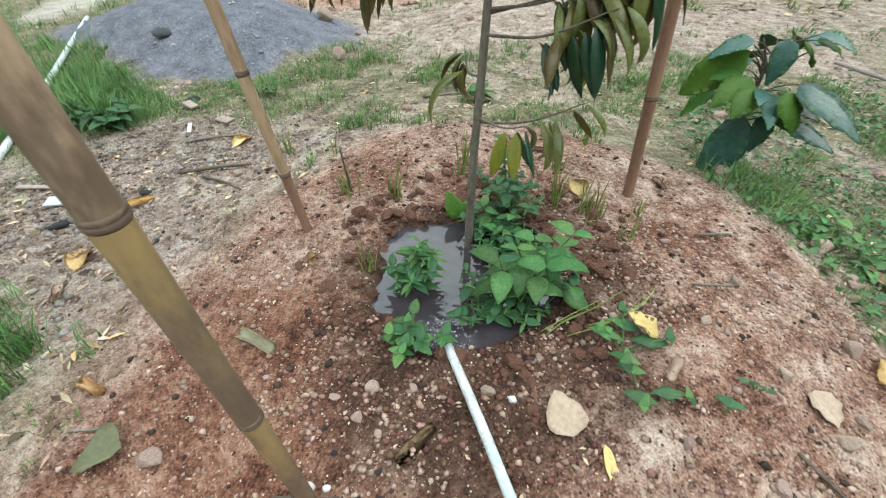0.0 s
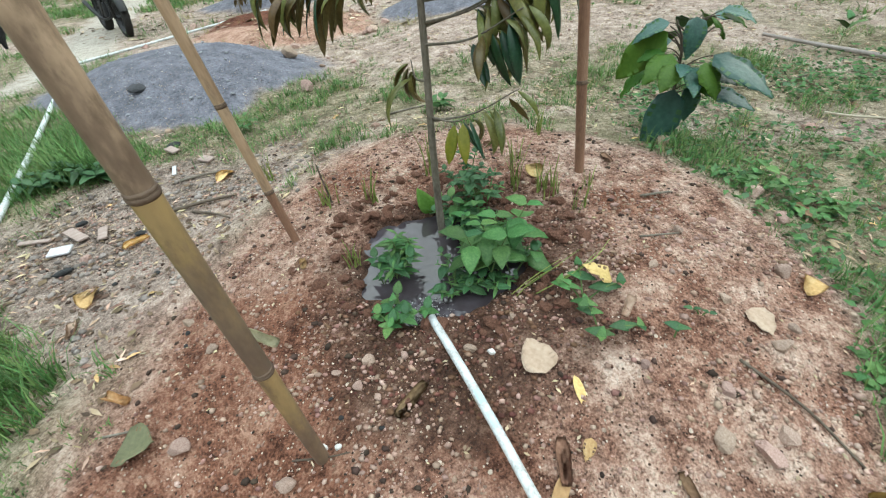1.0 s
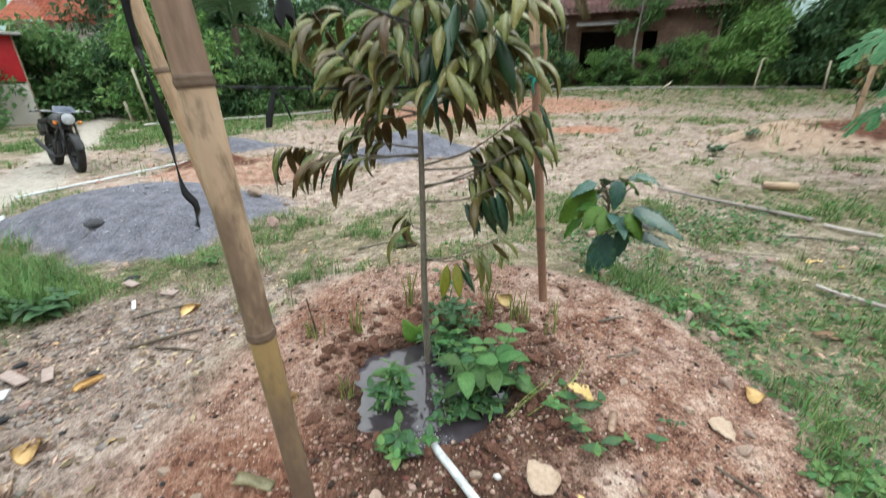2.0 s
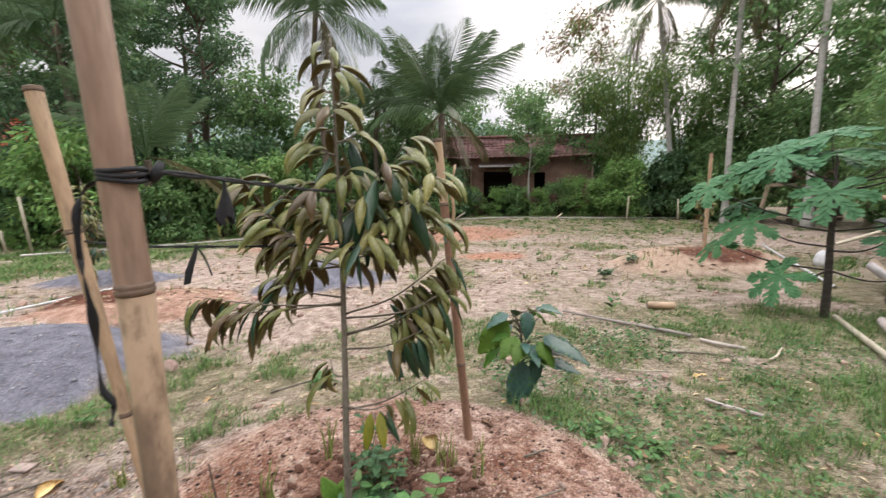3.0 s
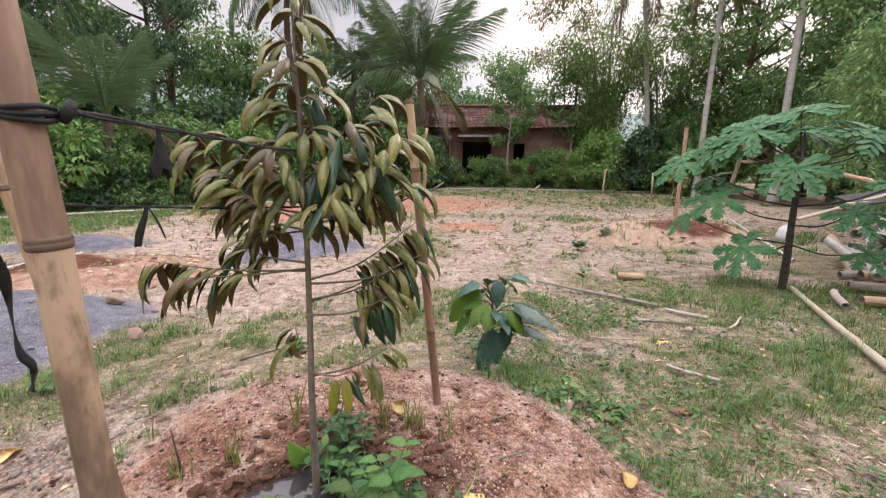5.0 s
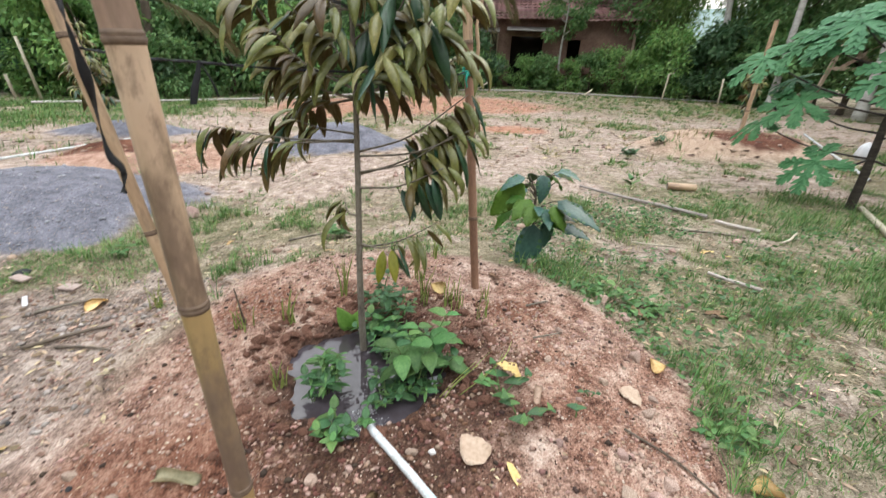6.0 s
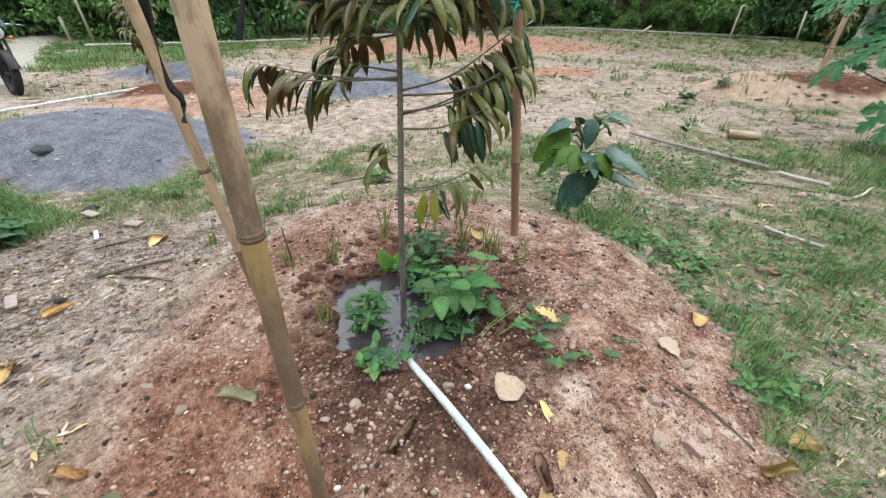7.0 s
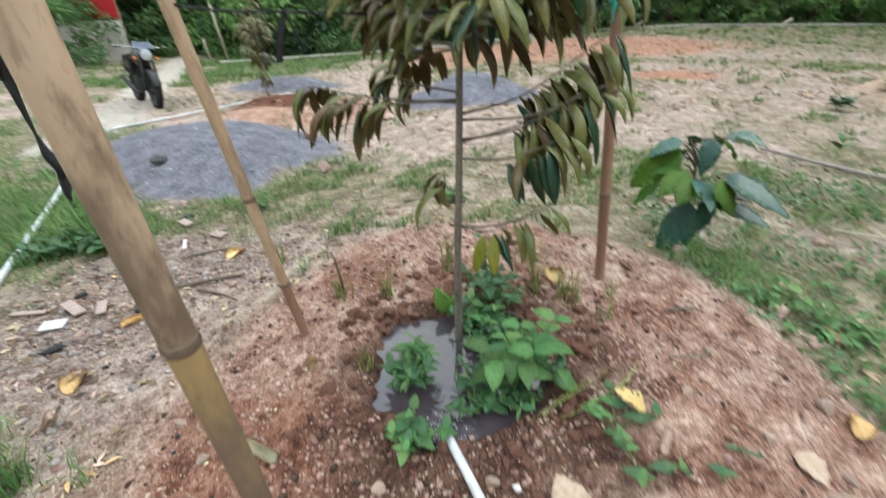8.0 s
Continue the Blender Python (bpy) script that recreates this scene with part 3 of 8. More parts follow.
# ---- the muddy pool round the sapling ----
WATER = surf("muddy_water", [(0.030, 0.024, 0.025), (0.055, 0.046, 0.052), (0.085, 0.075, 0.090)], 5, 16, 0.03, 0.02, spec=0.85, rough_var=0.02)
WATER.node_tree.nodes["Principled BSDF"].inputs["IOR"].default_value = 1.5
bm = bmesh.new()
SPLASH = (0.275, 0.83)
old = None
for i in range(80):
    row = []
    for k in range(160):
        a, t = 2 * math.pi * k / 160, i / 79
        px, py = POOL_C[0] + 0.47 * t * math.cos(a), POOL_C[1] + 0.44 * t * math.sin(a)
        d = math.hypot(px - SPLASH[0], py - SPLASH[1])
        row.append(bm.verts.new((px, py, WATER_Z + 0.0007 * math.exp(-d * 9) * math.sin(d * 150) + 0.0040 * math.exp(-(d / 0.11) ** 2) * noise.noise((px * 42, py * 42, 0.3)) + 0.0012 * math.exp(-(d / 0.20) ** 2) * noise.noise((px * 95, py * 95, 5.0)) + 0.0006 * noise.noise((px * 11, py * 11, 2.0)))))
    if old:
        for k in range(160):
            bm.faces.new((old[k], old[(k + 1) % 160], row[(k + 1) % 160], row[k]))
    old = row
solo("water", bm, WATER, "shallow pool of murky grey irrigation water", "water", kind="structure")

# ---- bamboo stakes ----
def internode(length, r0, r1, open_top=False):
    """One internode of a culm along +z, slightly waisted, its sheath scar swelling at both ends."""
    bm = bmesh.new()
    prof = [(0.0, 1.04), (0.012, 1.0), (0.10, 0.975), (0.5, 0.965), (0.9, 0.975), (0.985, 1.0), (1.0, 1.05)]
    tube(bm, [(0, 0, t * length) for t, _ in prof], [(r0 + (r1 - r0) * t) * k for t, k in prof], 20, cap=not open_top)
    if open_top:
        tube(bm, [(0, 0, length * 0.999), (0, 0, length * 0.93)], [r1 * 1.04, r1 * 0.78], 20, cap=False)
        tube(bm, [(0, 0, length * 0.93), (0, 0, length * 0.93 - 0.001)], [r1 * 0.78, r1 * 0.2], 20)
    return bm


def node_ring(r):
    bm = bmesh.new()
    prof = [(-0.009, 1.01), (-0.005, 1.08), (-0.001, 1.10), (0.001, 1.02), (0.003, 1.07), (0.008, 1.0)]
    tube(bm, [(0, 0, z) for z, _ in prof], [r * k for _, k in prof], 20)
    return bm


def bamboo_stake(foot, head, r0, r1, node_z, mats, label, kink=None):
    foot, head = Vector(foot), Vector(head)
    d = (head - foot)
    ob = thing("bamboo_stake", label, "stake", aim(foot, d, (0, -1, 0)) @ pose(0, 0, 0, -90))
    cuts = [0.0] + [(z - foot.z) / d.z * d.length for z in node_z] + [d.length]
    for i, (a, b) in enumerate(zip(cuts, cuts[1:])):
        # the culm may bend a little at one of its nodes
        bend = pose(0, 0, cuts[kink[0]], 0, kink[1], 0) @ pose(0, 0, -cuts[kink[0]]) if kink and i >= kink[0] else Matrix()
        ra, rb = r0 + (r1 - r0) * a / d.length, r0 + (r1 - r0) * b / d.length
        part("internode", internode(b - a, ra, rb, i == len(cuts) - 2), mats[min(i, len(mats) - 1)], ob, m=bend @ pose(0, 0, a))
        if i == len(cuts) - 2:
            part("cut_end", node_ring(rb), NODE_DARK, ob, "dark ragged cut end", bend @ pose(0, 0, b - 0.004))
        if i:
            part("node_ring", node_ring(ra), NODE_DARK, ob, m=bend @ pose(0, 0, a))
    return ob


NEAR_FOOT, NEAR_HEAD = (0.080, 0.322, -0.08), (0.052, 0.252, 2.15)
bamboo_stake(NEAR_FOOT, NEAR_HEAD, 0.0193, 0.0236, [0.453, 0.880, 1.258, 1.70],
             [BAMBOO_OCHRE, BAMBOO_OCHRE, BAMBOO_MIXED, BAMBOO_PINK, BAMBOO_PINK], "thick weathered bamboo stake with yellow joints beside the mound", (3, -1.8))
bamboo_stake((-0.357, 1.155, 0.02), (-0.622, 1.165, 1.72), 0.017, 0.024, [0.33, 0.673, 1.286],
             [BAMBOO_RED, BAMBOO_TAN, BAMBOO_TAN, BAMBOO_TAN], "slim tan bamboo stake leaning in dry soil")
right_stake = bamboo_stake((0.832, 1.637, 0.06), (0.695, 1.726, 1.66), 0.021, 0.022, [0.55, 0.95, 1.35],
                           [BAMBOO_RED, BAMBOO_RED, BAMBOO_RED, BAMBOO_TAN], "reddish brown bamboo stake with a green tie")
bm = bmesh.new()
tube(bm, curve_pts([(0.752, 1.70, 1.20), (0.765, 1.69, 1.32), (0.755, 1.70, 1.42), (0.775, 1.69, 1.54)], 4), [0.009] * 4 + [0.008] * 4 + [0.006] * 5, 8)
solo("split_cane", bm, BAMBOO_TAN, "pale split cane lashed to the bamboo stake", "cane")

# ---- strings, straps and bags tied between stakes and trunk ----
bm = bmesh.new()
for k, z in enumerate((1.399, 1.4055, 1.412)):
    tube(bm, [(0.062 + 0.0255 * math.cos(a), 0.279 + 0.0255 * math.sin(a), z + 0.002 * math.sin(a * 2 + k)) for a in np.linspace(0, 2 * math.pi, 25)], 0.0036, 6, cap=False)
tube(bm, [(0.090, 0.292, 1.400), (0.098, 0.290, 1.410), (0.101, 0.296, 1.424)], [0.006, 0.008, 0.005], 8)
tie = solo("black_strap", bm, PLASTIC_BLACK, "black plastic strap knotted round the bamboo with a hanging tail", "strap")
bm = bmesh.new()
tail = curve_pts([(0.038, 0.286, 1.402), (0.012, 0.290, 1.390), (-0.002, 0.290, 1.36), (-0.004, 0.290, 1.30), (-0.001, 0.292, 1.25), (0.0, 0.297, 1.20), (0.0, 0.298, 1.12), (0.015, 0.294, 1.092), (0.010, 0.292, 1.062)], 6)
for i, p in enumerate(tail):
    w = 0.0045 + 0.0015 * math.sin(i * 0.7) + (0.0015 if i > 42 else 0)
    v = [bm.verts.new(p + Vector((w * math.cos(0.25 * i), w * math.sin(0.25 * i), 0)) + Vector((0, s * 0.0015, 0))) for s in (1, -1)]
    v += [bm.verts.new(p - Vector((w * math.cos(0.25 * i), w * math.sin(0.25 * i), 0)) + Vector((0, s * 0.0015, 0))) for s in (-1, 1)]
    if i:
        for k in range(4):
            bm.faces.new((prev[k], prev[(k + 1) % 4], v[(k + 1) % 4], v[k]))
    prev = v
part("tail", bm, PLASTIC_BLACK, tie, "limp flat black tail")


def string(name, ctrl, r, label, twist=True):
    pts = curve_pts(ctrl, 10)
    bm = bmesh.new()
    for s in (0, math.pi):
        tube(bm, [p + Vector((0, math.cos(i * 0.8 + s), math.sin(i * 0.8 + s))) * r * 0.8 for i, p in enumerate(pts)], r, 6)
    return solo(name, bm, PLASTIC_BLACK, label, "string")


string("tie_string", [(0.097, 0.290, 1.412), (0.15, 0.62, 1.408), (0.20, 0.95, 1.404), (0.245, 1.245, 1.408)], 0.0028, "shiny black plastic string stretched from stake to trunk")
string("tie_string", [(-0.575, 1.163, 1.26), (-0.38, 1.16, 1.235), (-0.197, 1.155, 1.228), (0.02, 1.20, 1.218), (0.262, 1.25, 1.216)], 0.0026, "thin black plastic string stretched from stake to trunk")
string("tie_string", [(0.258, 1.268, 1.20), (0.40, 1.38, 1.165), (0.55, 1.53, 1.18), (0.728, 1.70, 1.235)], 0.0026, "sagging black plastic string from trunk to stake")


def ribbon(ctrl, widths, thick=0.0012, turn=0.0):
    """A flat strip of soft plastic along a line."""
    bm = bmesh.new()
    pts = curve_pts(ctrl, 5)
    ws = np.interp(np.linspace(0, 1, len(pts)), np.linspace(0, 1, len(widths)), widths)
    last = None
    for i, (p, w) in enumerate(zip(pts, ws)):
        a = turn * i
        s = Vector((math.cos(a), math.sin(a), 0.15 * math.sin(i * 1.7)))
        n = Vector((-math.sin(a), math.cos(a), 0)) * thick
        v = [bm.verts.new(p + s * w + n), bm.verts.new(p + n * 3), bm.verts.new(p - s * w + n), bm.verts.new(p - s * w - n), bm.verts.new(p + n), bm.verts.new(p + s * w - n)]
        if last:
            for k in range(6):
                bm.faces.new((last[k], last[(k + 1) % 6], v[(k + 1) % 6], v[k]))
        last = v
    return bm


solo("plastic_scrap", ribbon([(-0.197, 1.153, 1.235), (-0.205, 1.150, 1.20), (-0.222, 1.146, 1.15), (-0.232, 1.144, 1.105)], [0.004, 0.008, 0.012, 0.010]), PLASTIC_BLACK,
     "narrow torn black plastic tail hanging from the string", "plastic")
solo("plastic_scrap", ribbon([(-0.197, 1.153, 1.232), (-0.18, 1.152, 1.20), (-0.165, 1.15, 1.165), (-0.155, 1.15, 1.13)], [0.002, 0.003, 0.003, 0.002]), PLASTIC_BLACK,
     "thin curling black plastic thread on the string", "plastic")
bm = bmesh.new()
for i, (z, w) in enumerate(((1.409, 0.003), (1.392, 0.004), (1.375, 0.008), (1.355, 0.013), (1.338, 0.015))):
    ringv = [bm.verts.new((0.125 + w * math.cos(a) * (1 + 0.3 * math.sin(3 * a + i)), 0.46 + 0.5 * w * math.sin(a) * (1 + 0.3 * math.cos(5 * a)), z + 0.012 * (i == 4) * math.sin(4 * a))) for a in (2 * math.pi * k / 14 for k in range(14))]
    if i:
        for k in range(14):
            bm.faces.new((old[k], old[(k + 1) % 14], ringv[(k + 1) % 14], ringv[k]))
    old = ringv
solo("plastic_bag", bm, PLASTIC_BLACK, "crumpled black plastic bag hung from the string", "bag")
bm = bmesh.new()
for k in range(3):
    tube(bm, [(0.731 + 0.0255 * math.cos(a), 1.703 + 0.0255 * math.sin(a), 1.225 + k * 0.012 + 0.006 * math.sin(a + k)) for a in np.linspace(0, 2 * math.pi, 21)], 0.006, 6, cap=False)
tube(bm, curve_pts([(0.725, 1.677, 1.23), (0.715, 1.670, 1.20), (0.722, 1.672, 1.165)], 4), [0.006] * 5 + [0.004] * 4, 6)
solo("green_tie", bm, PLASTIC_GREEN, "bright green plastic strip knotted round the bamboo stake", "tie")


# ---- leaves ----
def leaf_mesh(name, length, width, top, under, droop=0.6, fold=0.3, shape="lance", n=7, wave=0.0, thick=0.0007):
    """A leaf along +y: two sheets a hair apart, folded on the midrib and drooping towards its tip."""
    bm = bmesh.new()
    rows = []
    y = z = 0.0
    for i in range(n + 1):
        t = i / n
        if i:
            a = droop * ((i - 0.5) / n)
            y += math.cos(a) * length / n
            z -= math.sin(a) * length / n
        if shape == "lance":
            w = math.sin(math.pi * min(1, t ** 0.85)) ** 0.75
        elif shape == "ovate":
            w = math.sin(math.pi * t ** 0.62) ** 0.8
        elif shape == "heart":
            w = (1 - t) ** 0.75 * (1.0 if t > 0.12 else 0.8 + 1.6 * t)
        else:
            w = math.sin(math.pi * t ** 0.9) ** 0.5
        w = max(w, 0.02) * width / 2
        wv = wave * width * math.sin(i * 2.1)
        a = droop * t
        up = Vector((0, math.sin(a), math.cos(a)))
        back = -0.10 * length * (1 - t) ** 3 if shape == "heart" else 0.0
        c = Vector((0, y, z))
        row = []
        for off in (0.0, -thick):
            row.append([c + Vector((-w, back, 0)) + up * (w * fold + wv + off), c + Vector((-w * 0.5, back * 0.4, 0)) + up * (w * fold * 0.55 + off), c + up * off,
                        c + Vector((w * 0.5, back * 0.4, 0)) + up * (w * fold * 0.55 + off), c + Vector((w, back, 0)) + up * (w * fold - wv + off)])
        rows.append([[bm.verts.new(p) for p in r] for r in row])
    for a, b in zip(rows, rows[1:]):
        for k in range(4):
            f = bm.faces.new((a[0][k], a[0][k + 1], b[0][k + 1], b[0][k])); f.material_index = 0
            f = bm.faces.new((a[1][k + 1], a[1][k], b[1][k], b[1][k + 1])); f.material_index = 1
        for k, flip in ((0, 0), (4, 1)):
            q = (a[0][k], b[0][k], b[1][k], a[1][k])
            bm.faces.new(q[::-1] if flip else q).material_index = 0
    return bm_mesh(name, bm, [top, under])


# ---- the durian sapling ----
D_LEAVES = [leaf_mesh("leaf", 0.185 + 0.012 * k, 0.041 + 0.003 * (k % 3), DURIAN_YOUNG, DURIAN_UNDER, 1.65 + 0.32 * (k % 3), -0.85 - 0.15 * (k % 2), "lance", 9, 0.02 * (k % 2)) for k in range(5)]
D_BROWN = [leaf_mesh("leaf", 0.18 + 0.02 * k, 0.046, DURIAN_BRONZE, DURIAN_UNDER, 1.5 + 0.4 * k, -0.85, "lance", 8, 0.02) for k in range(2)]
D_OLD = [leaf_mesh("leaf", 0.17 + 0.02 * k, 0.047, DURIAN_OLD, DURIAN_UNDER, 0.35 + 0.25 * k, -0.25, "lance", 8, 0.02) for k in range(3)]
D_YELL = [leaf_mesh("leaf", 0.15, 0.045, DURIAN_YELLOW, DURIAN_UNDER, 0.6, 0.3, "lance", 6)]
VIEW_R, VIEW_F = Vector((0.969, -0.246, 0)), Vector((0.246, 0.969, 0))
# where each branch leaves the trunk, how far it reaches across and along the clearing, the height of its end, its leaves and the share of old ones
D_BRANCHES = [(0.95, -0.55, -0.05, 0.99, 15, 0.25), (0.96, -0.38, -0.13, 0.95, 8, 0.5), (0.98, -0.34, 0.13, 1.02, 8, 0.2), (0.90, 0.42, -0.02, 1.02, 8, 0.3), (0.83, 0.41, 0.12, 1.04, 7, 0.2),
              (0.915, 0.40, 0.05, 1.13, 21, 0.1), (0.84, 0.36, -0.05, 1.00, 13, 0.25), (0.78, 0.34, -0.10, 0.90, 12, 0.5), (0.535, 0.31, 0.0, 0.665, 5, 0.2), (0.55, 0.18, -0.08, 0.60, 4, -1), (0.67, -0.06, 0.02, 0.73, 5, 0.2),
              (1.10, -0.34, 0.20, 1.02, 12, 0.1), (1.13, -0.365, 0.0, 1.435, 26, 0.05), (1.16, 0.25, 0.05, 1.565, 24, 0.05), (1.12, 0.38, 0.08, 1.26, 15, 0.1), (1.20, 0.38, -0.10, 1.44, 18, 0.05)]
for k in range(10):
    a = 2.4 * k + 2.9
    D_BRANCHES.append((1.10 + 0.020 * k, 0.27 * math.cos(a), 0.21 * math.sin(a), 1.21 + 0.030 * k, 10, 0.25 if math.sin(a) < -0.3 else 0.08))


def durian(base, label, seed):
    rng = random.Random(seed)
    ob = thing("durian_sapling", label, "sapling", pose(*base))
    bm = bmesh.new()
    axis = curve_pts([(0.0, 0.0, -0.08), (-0.004, 0.0, 0.35), (0.004, 0, 0.75), (0.008, 0.002, 1.15), (0.004, -0.002, 1.5), (-0.002, 0.0, 1.93)], 6)
    tube(bm, axis, list(np.interp(np.linspace(0, 1, len(axis)), [0, 0.06, 0.3, 0.7, 1], [0.019, 0.0155, 0.0125, 0.0085, 0.003])), 12)
    part("trunk", bm, BARK_GREY, ob, "slim grey-brown trunk")

    def on_axis(z):
        return min(axis, key=lambda p: abs(p.z - z))
    placed = []
    specs = [(z0, r, f, z1, int(count * 1.35), old) for z0, r, f, z1, count, old in D_BRANCHES]
    for k in range(13):
        a = 2.4 * k + 0.6
        ln = 0.13 * (1 - k / 14) + 0.015
        specs.append((1.33 + 0.044 * k, ln * math.cos(a), ln * 0.8 * math.sin(a), 1.37 + 0.044 * k, 6 if k < 6 else 4 if k < 10 else 3, 0.06))
    for z0, r, f, z1, count, old in specs:
        p0 = on_axis(z0).copy()
        p0.z = z0
        p2 = VIEW_R * r + VIEW_F * f + Vector((0, 0, z1))
        mid = p0.lerp(p2, 0.5) + Vector((rng.uniform(-.02, .02), rng.uniform(-.02, .02), -0.16 * (z1 - z0) - 0.008))
        pts = curve_pts([p0, mid, p2], 7)
        bm = bmesh.new()
        tube(bm, pts, list(np.linspace(0.0050, 0.0016, len(pts))), 6)
        part("branch", bm, BARK_GREY, ob)
        out = (p2 - p0).normalized()
        level = Vector((out.x, out.y, 0)).normalized()
        side0 = out.cross(Vector((0, 0, 1))).normalized()
        first = 0.05 if z0 > 1.32 else (0.42 if z0 < 1.0 else 0.30)
        for k in range(count):
            t = first + (1 - first) * (k + rng.random() * 0.7) / count
            q = pts[min(len(pts) - 1, int(t * (len(pts) - 1) + 0.5))]
            side = side0 * (1 if k % 2 else -1)
            hang = rng.uniform(-0.6, 0.15) if z0 < 1.0 else rng.uniform(-0.15, 0.65)
            d = level * rng.uniform(0.25, 0.9) + side * rng.uniform(0.25, 0.9) + Vector((0, 0, hang))
            if z0 < 1.0:
                d += level * 0.35 + Vector((rng.uniform(-.4, .4), rng.uniform(-.4, .4), rng.uniform(-.3, .3)))
            if k == count - 1:
                d = level + Vector((0, 0, -0.1))
            roll = rng.random()
            if old < 0:
                me = D_YELL[0] if k % 2 else D_OLD[0]
            elif roll < old:
                me = rng.choice(D_OLD)
            else:
                me = rng.choice(D_BROWN) if roll > 0.85 else rng.choice(D_LEAVES)
            if me in D_OLD or me in D_YELL:
                d.z -= 1.1
            # a short stalk holds each blade off its twig
            q2 = q + d.normalized() * 0.016 + Vector((0, 0, rng.uniform(-.006, .010)))
            placed.append((me, aim(q2, d, (rng.uniform(-.35, .35), rng.uniform(-.35, .35), 1), rng.uniform(0.62, 0.98))))
    rng.shuffle(placed)
    for me, m in placed[:300]:
        part("leaf", me, None, ob, m=m)
    mats = [DURIAN_YOUNG, DURIAN_UNDER, DURIAN_BRONZE, DURIAN_OLD, DURIAN_YELLOW]
    bm = bmesh.new()
    for me, m in placed[300:]:
        n = len(bm.faces)
        tmp = me.copy()
        tmp.transform(m)
        bm.from_mesh(tmp)
        bm.faces.ensure_lookup_table()
        for f in bm.faces[n:]:
            f.material_index = 1 if f.material_index else mats.index(me.materials[0])
        bpy.data.meshes.remove(tmp)
    part("inner_leaves", bm, mats, ob, "olive leaves crowded on the twigs")["kind"] = "stuff"
    return ob


main_tree = durian((0.250, 1.260, 0.03), "young durian sapling with drooping olive leaves and a slim trunk", 3)
far_l = copy_thing(main_tree, pose(-4.55, 7.75, gz(-4.55, 7.75) - 0.42, 2, 3, 140) @ Matrix.Diagonal((1.2, 1.2, 1.2, 1)))
far_l.scale = (1.2, 1.2, 1.2)
tagged(far_l, "young durian sapling standing in a reddish soil bed")
far_r = copy_thing(main_tree, pose(7.10, 7.35, gz(7.10, 7.35), 0, -3, 250) @ Matrix.Diagonal((0.72, 0.72, 0.72, 1)))
tagged(far_r, "small durian sapling beside a tall bamboo post")
far_r.scale = (0.72, 0.72, 0.72)

# ---- the irrigation pipe ----
PIPE_A, PIPE_B = Vector((0.298, 0.765, 0.112)), Vector((0.690, 0.18, 0.085))
bm = bmesh.new()
pd = PIPE_B - PIPE_A
pts = [PIPE_A + pd * t + Vector((0.006 * math.sin(3 * t), 0, 0.004 * math.sin(5 * t))) for t in np.linspace(0, 1.5, 24)]
tube(bm, pts, 0.0135, 18, cap=False)
tube(bm, pts[:3], 0.0112, 18, cap=False)
bmesh.ops.reverse_faces(bm, faces=bm.faces[-36:])
e0, e1 = [v for v in bm.verts][:18], [v for v in bm.verts][24 * 18:25 * 18]
for k in range(18):
    bm.faces.new((e0[(k + 1) % 18], e0[k], e1[k], e1[(k + 1) % 18]))
pipe = solo("water_pipe", bm, PVC, "white plastic water pipe lying over damp soil into the pool", "pipe")
# two patches on top of the pipe paint its bluish highlights
for t in (0.42, 0.52):
    bm = bmesh.new()
    c = PIPE_A + pd * t + Vector((0.006 * math.sin(3 * t), 0, 0.004 * math.sin(5 * t)))
    d = pd.normalized()
    side = d.cross(Vector((0, 0, 1))).normalized()
    upv = side.cross(d)
    rows = []
    for s in (0, 0.045):
        rows.append([bm.verts.new(c + d * s + (side * math.cos(a) + upv * math.sin(a)) * 0.0138) for a in np.linspace(0.9, 2.2, 8)])
    for k in range(7):
        bm.faces.new((rows[0][k], rows[0][k + 1], rows[1][k + 1], rows[1][k]))
    part("printed_mark", bm, PVC_SHEEN, pipe, "pale blue highlight painted on the pipe")

# water pours from the pipe's mouth and froths where it meets the pool
STREAM = bpy.data.materials.new("clear_water")
STREAM.use_nodes = True
_b = STREAM.node_tree.nodes["Principled BSDF"]
_b.inputs["Transmission Weight"].default_value, _b.inputs["Roughness"].default_value, _b.inputs["IOR"].default_value = 1.0, 0.04, 1.33
bm = bmesh.new()
flow = curve_pts([PIPE_A + pd.normalized() * 0.01, PIPE_A - pd.normalized() * 0.022 + Vector((0, 0, -0.010)), PIPE_A - pd.normalized() * 0.040 + Vector((0, 0, -0.046))], 5)
tube(bm, flow, [0.0105 + 0.0025 * math.sin(2.3 * i) + 0.0006 * i for i in range(len(flow))], 14)
for v in bm.verts:
    v.co += Vector((noise.noise(v.co * 90), noise.noise(v.co * 90 + Vector((7, 0, 0))), noise.noise(v.co * 90 + Vector((0, 9, 0))))) * 0.003
solo("water_stream", bm, STREAM, "clear water pouring from the pipe into the pool", "water")
FROTH = surf("froth", [(0.55, 0.55, 0.56), (0.80, 0.80, 0.81)], 20, 90, 0.25, 0.05, spec=0.6, through_light=0.3)
pr = random.Random(51)
bm = bmesh.new()
for k in range(170):
    a, r = pr.uniform(0, 6.28), 0.085 * pr.random() ** 0.9
    rad = 0.0012 + 0.0038 * pr.random() ** 3
    c = Vector((flow[-1].x - 0.010 + r * 1.25 * math.cos(a), flow[-1].y + 0.012 + r * math.sin(a), WATER_Z + 0.001))
    bmesh.ops.create_icosphere(bm, subdivisions=1, radius=rad, matrix=Matrix.Translation(c))
solo("froth", bm, FROTH, "white froth where the water pours in", "water", kind="stuff")

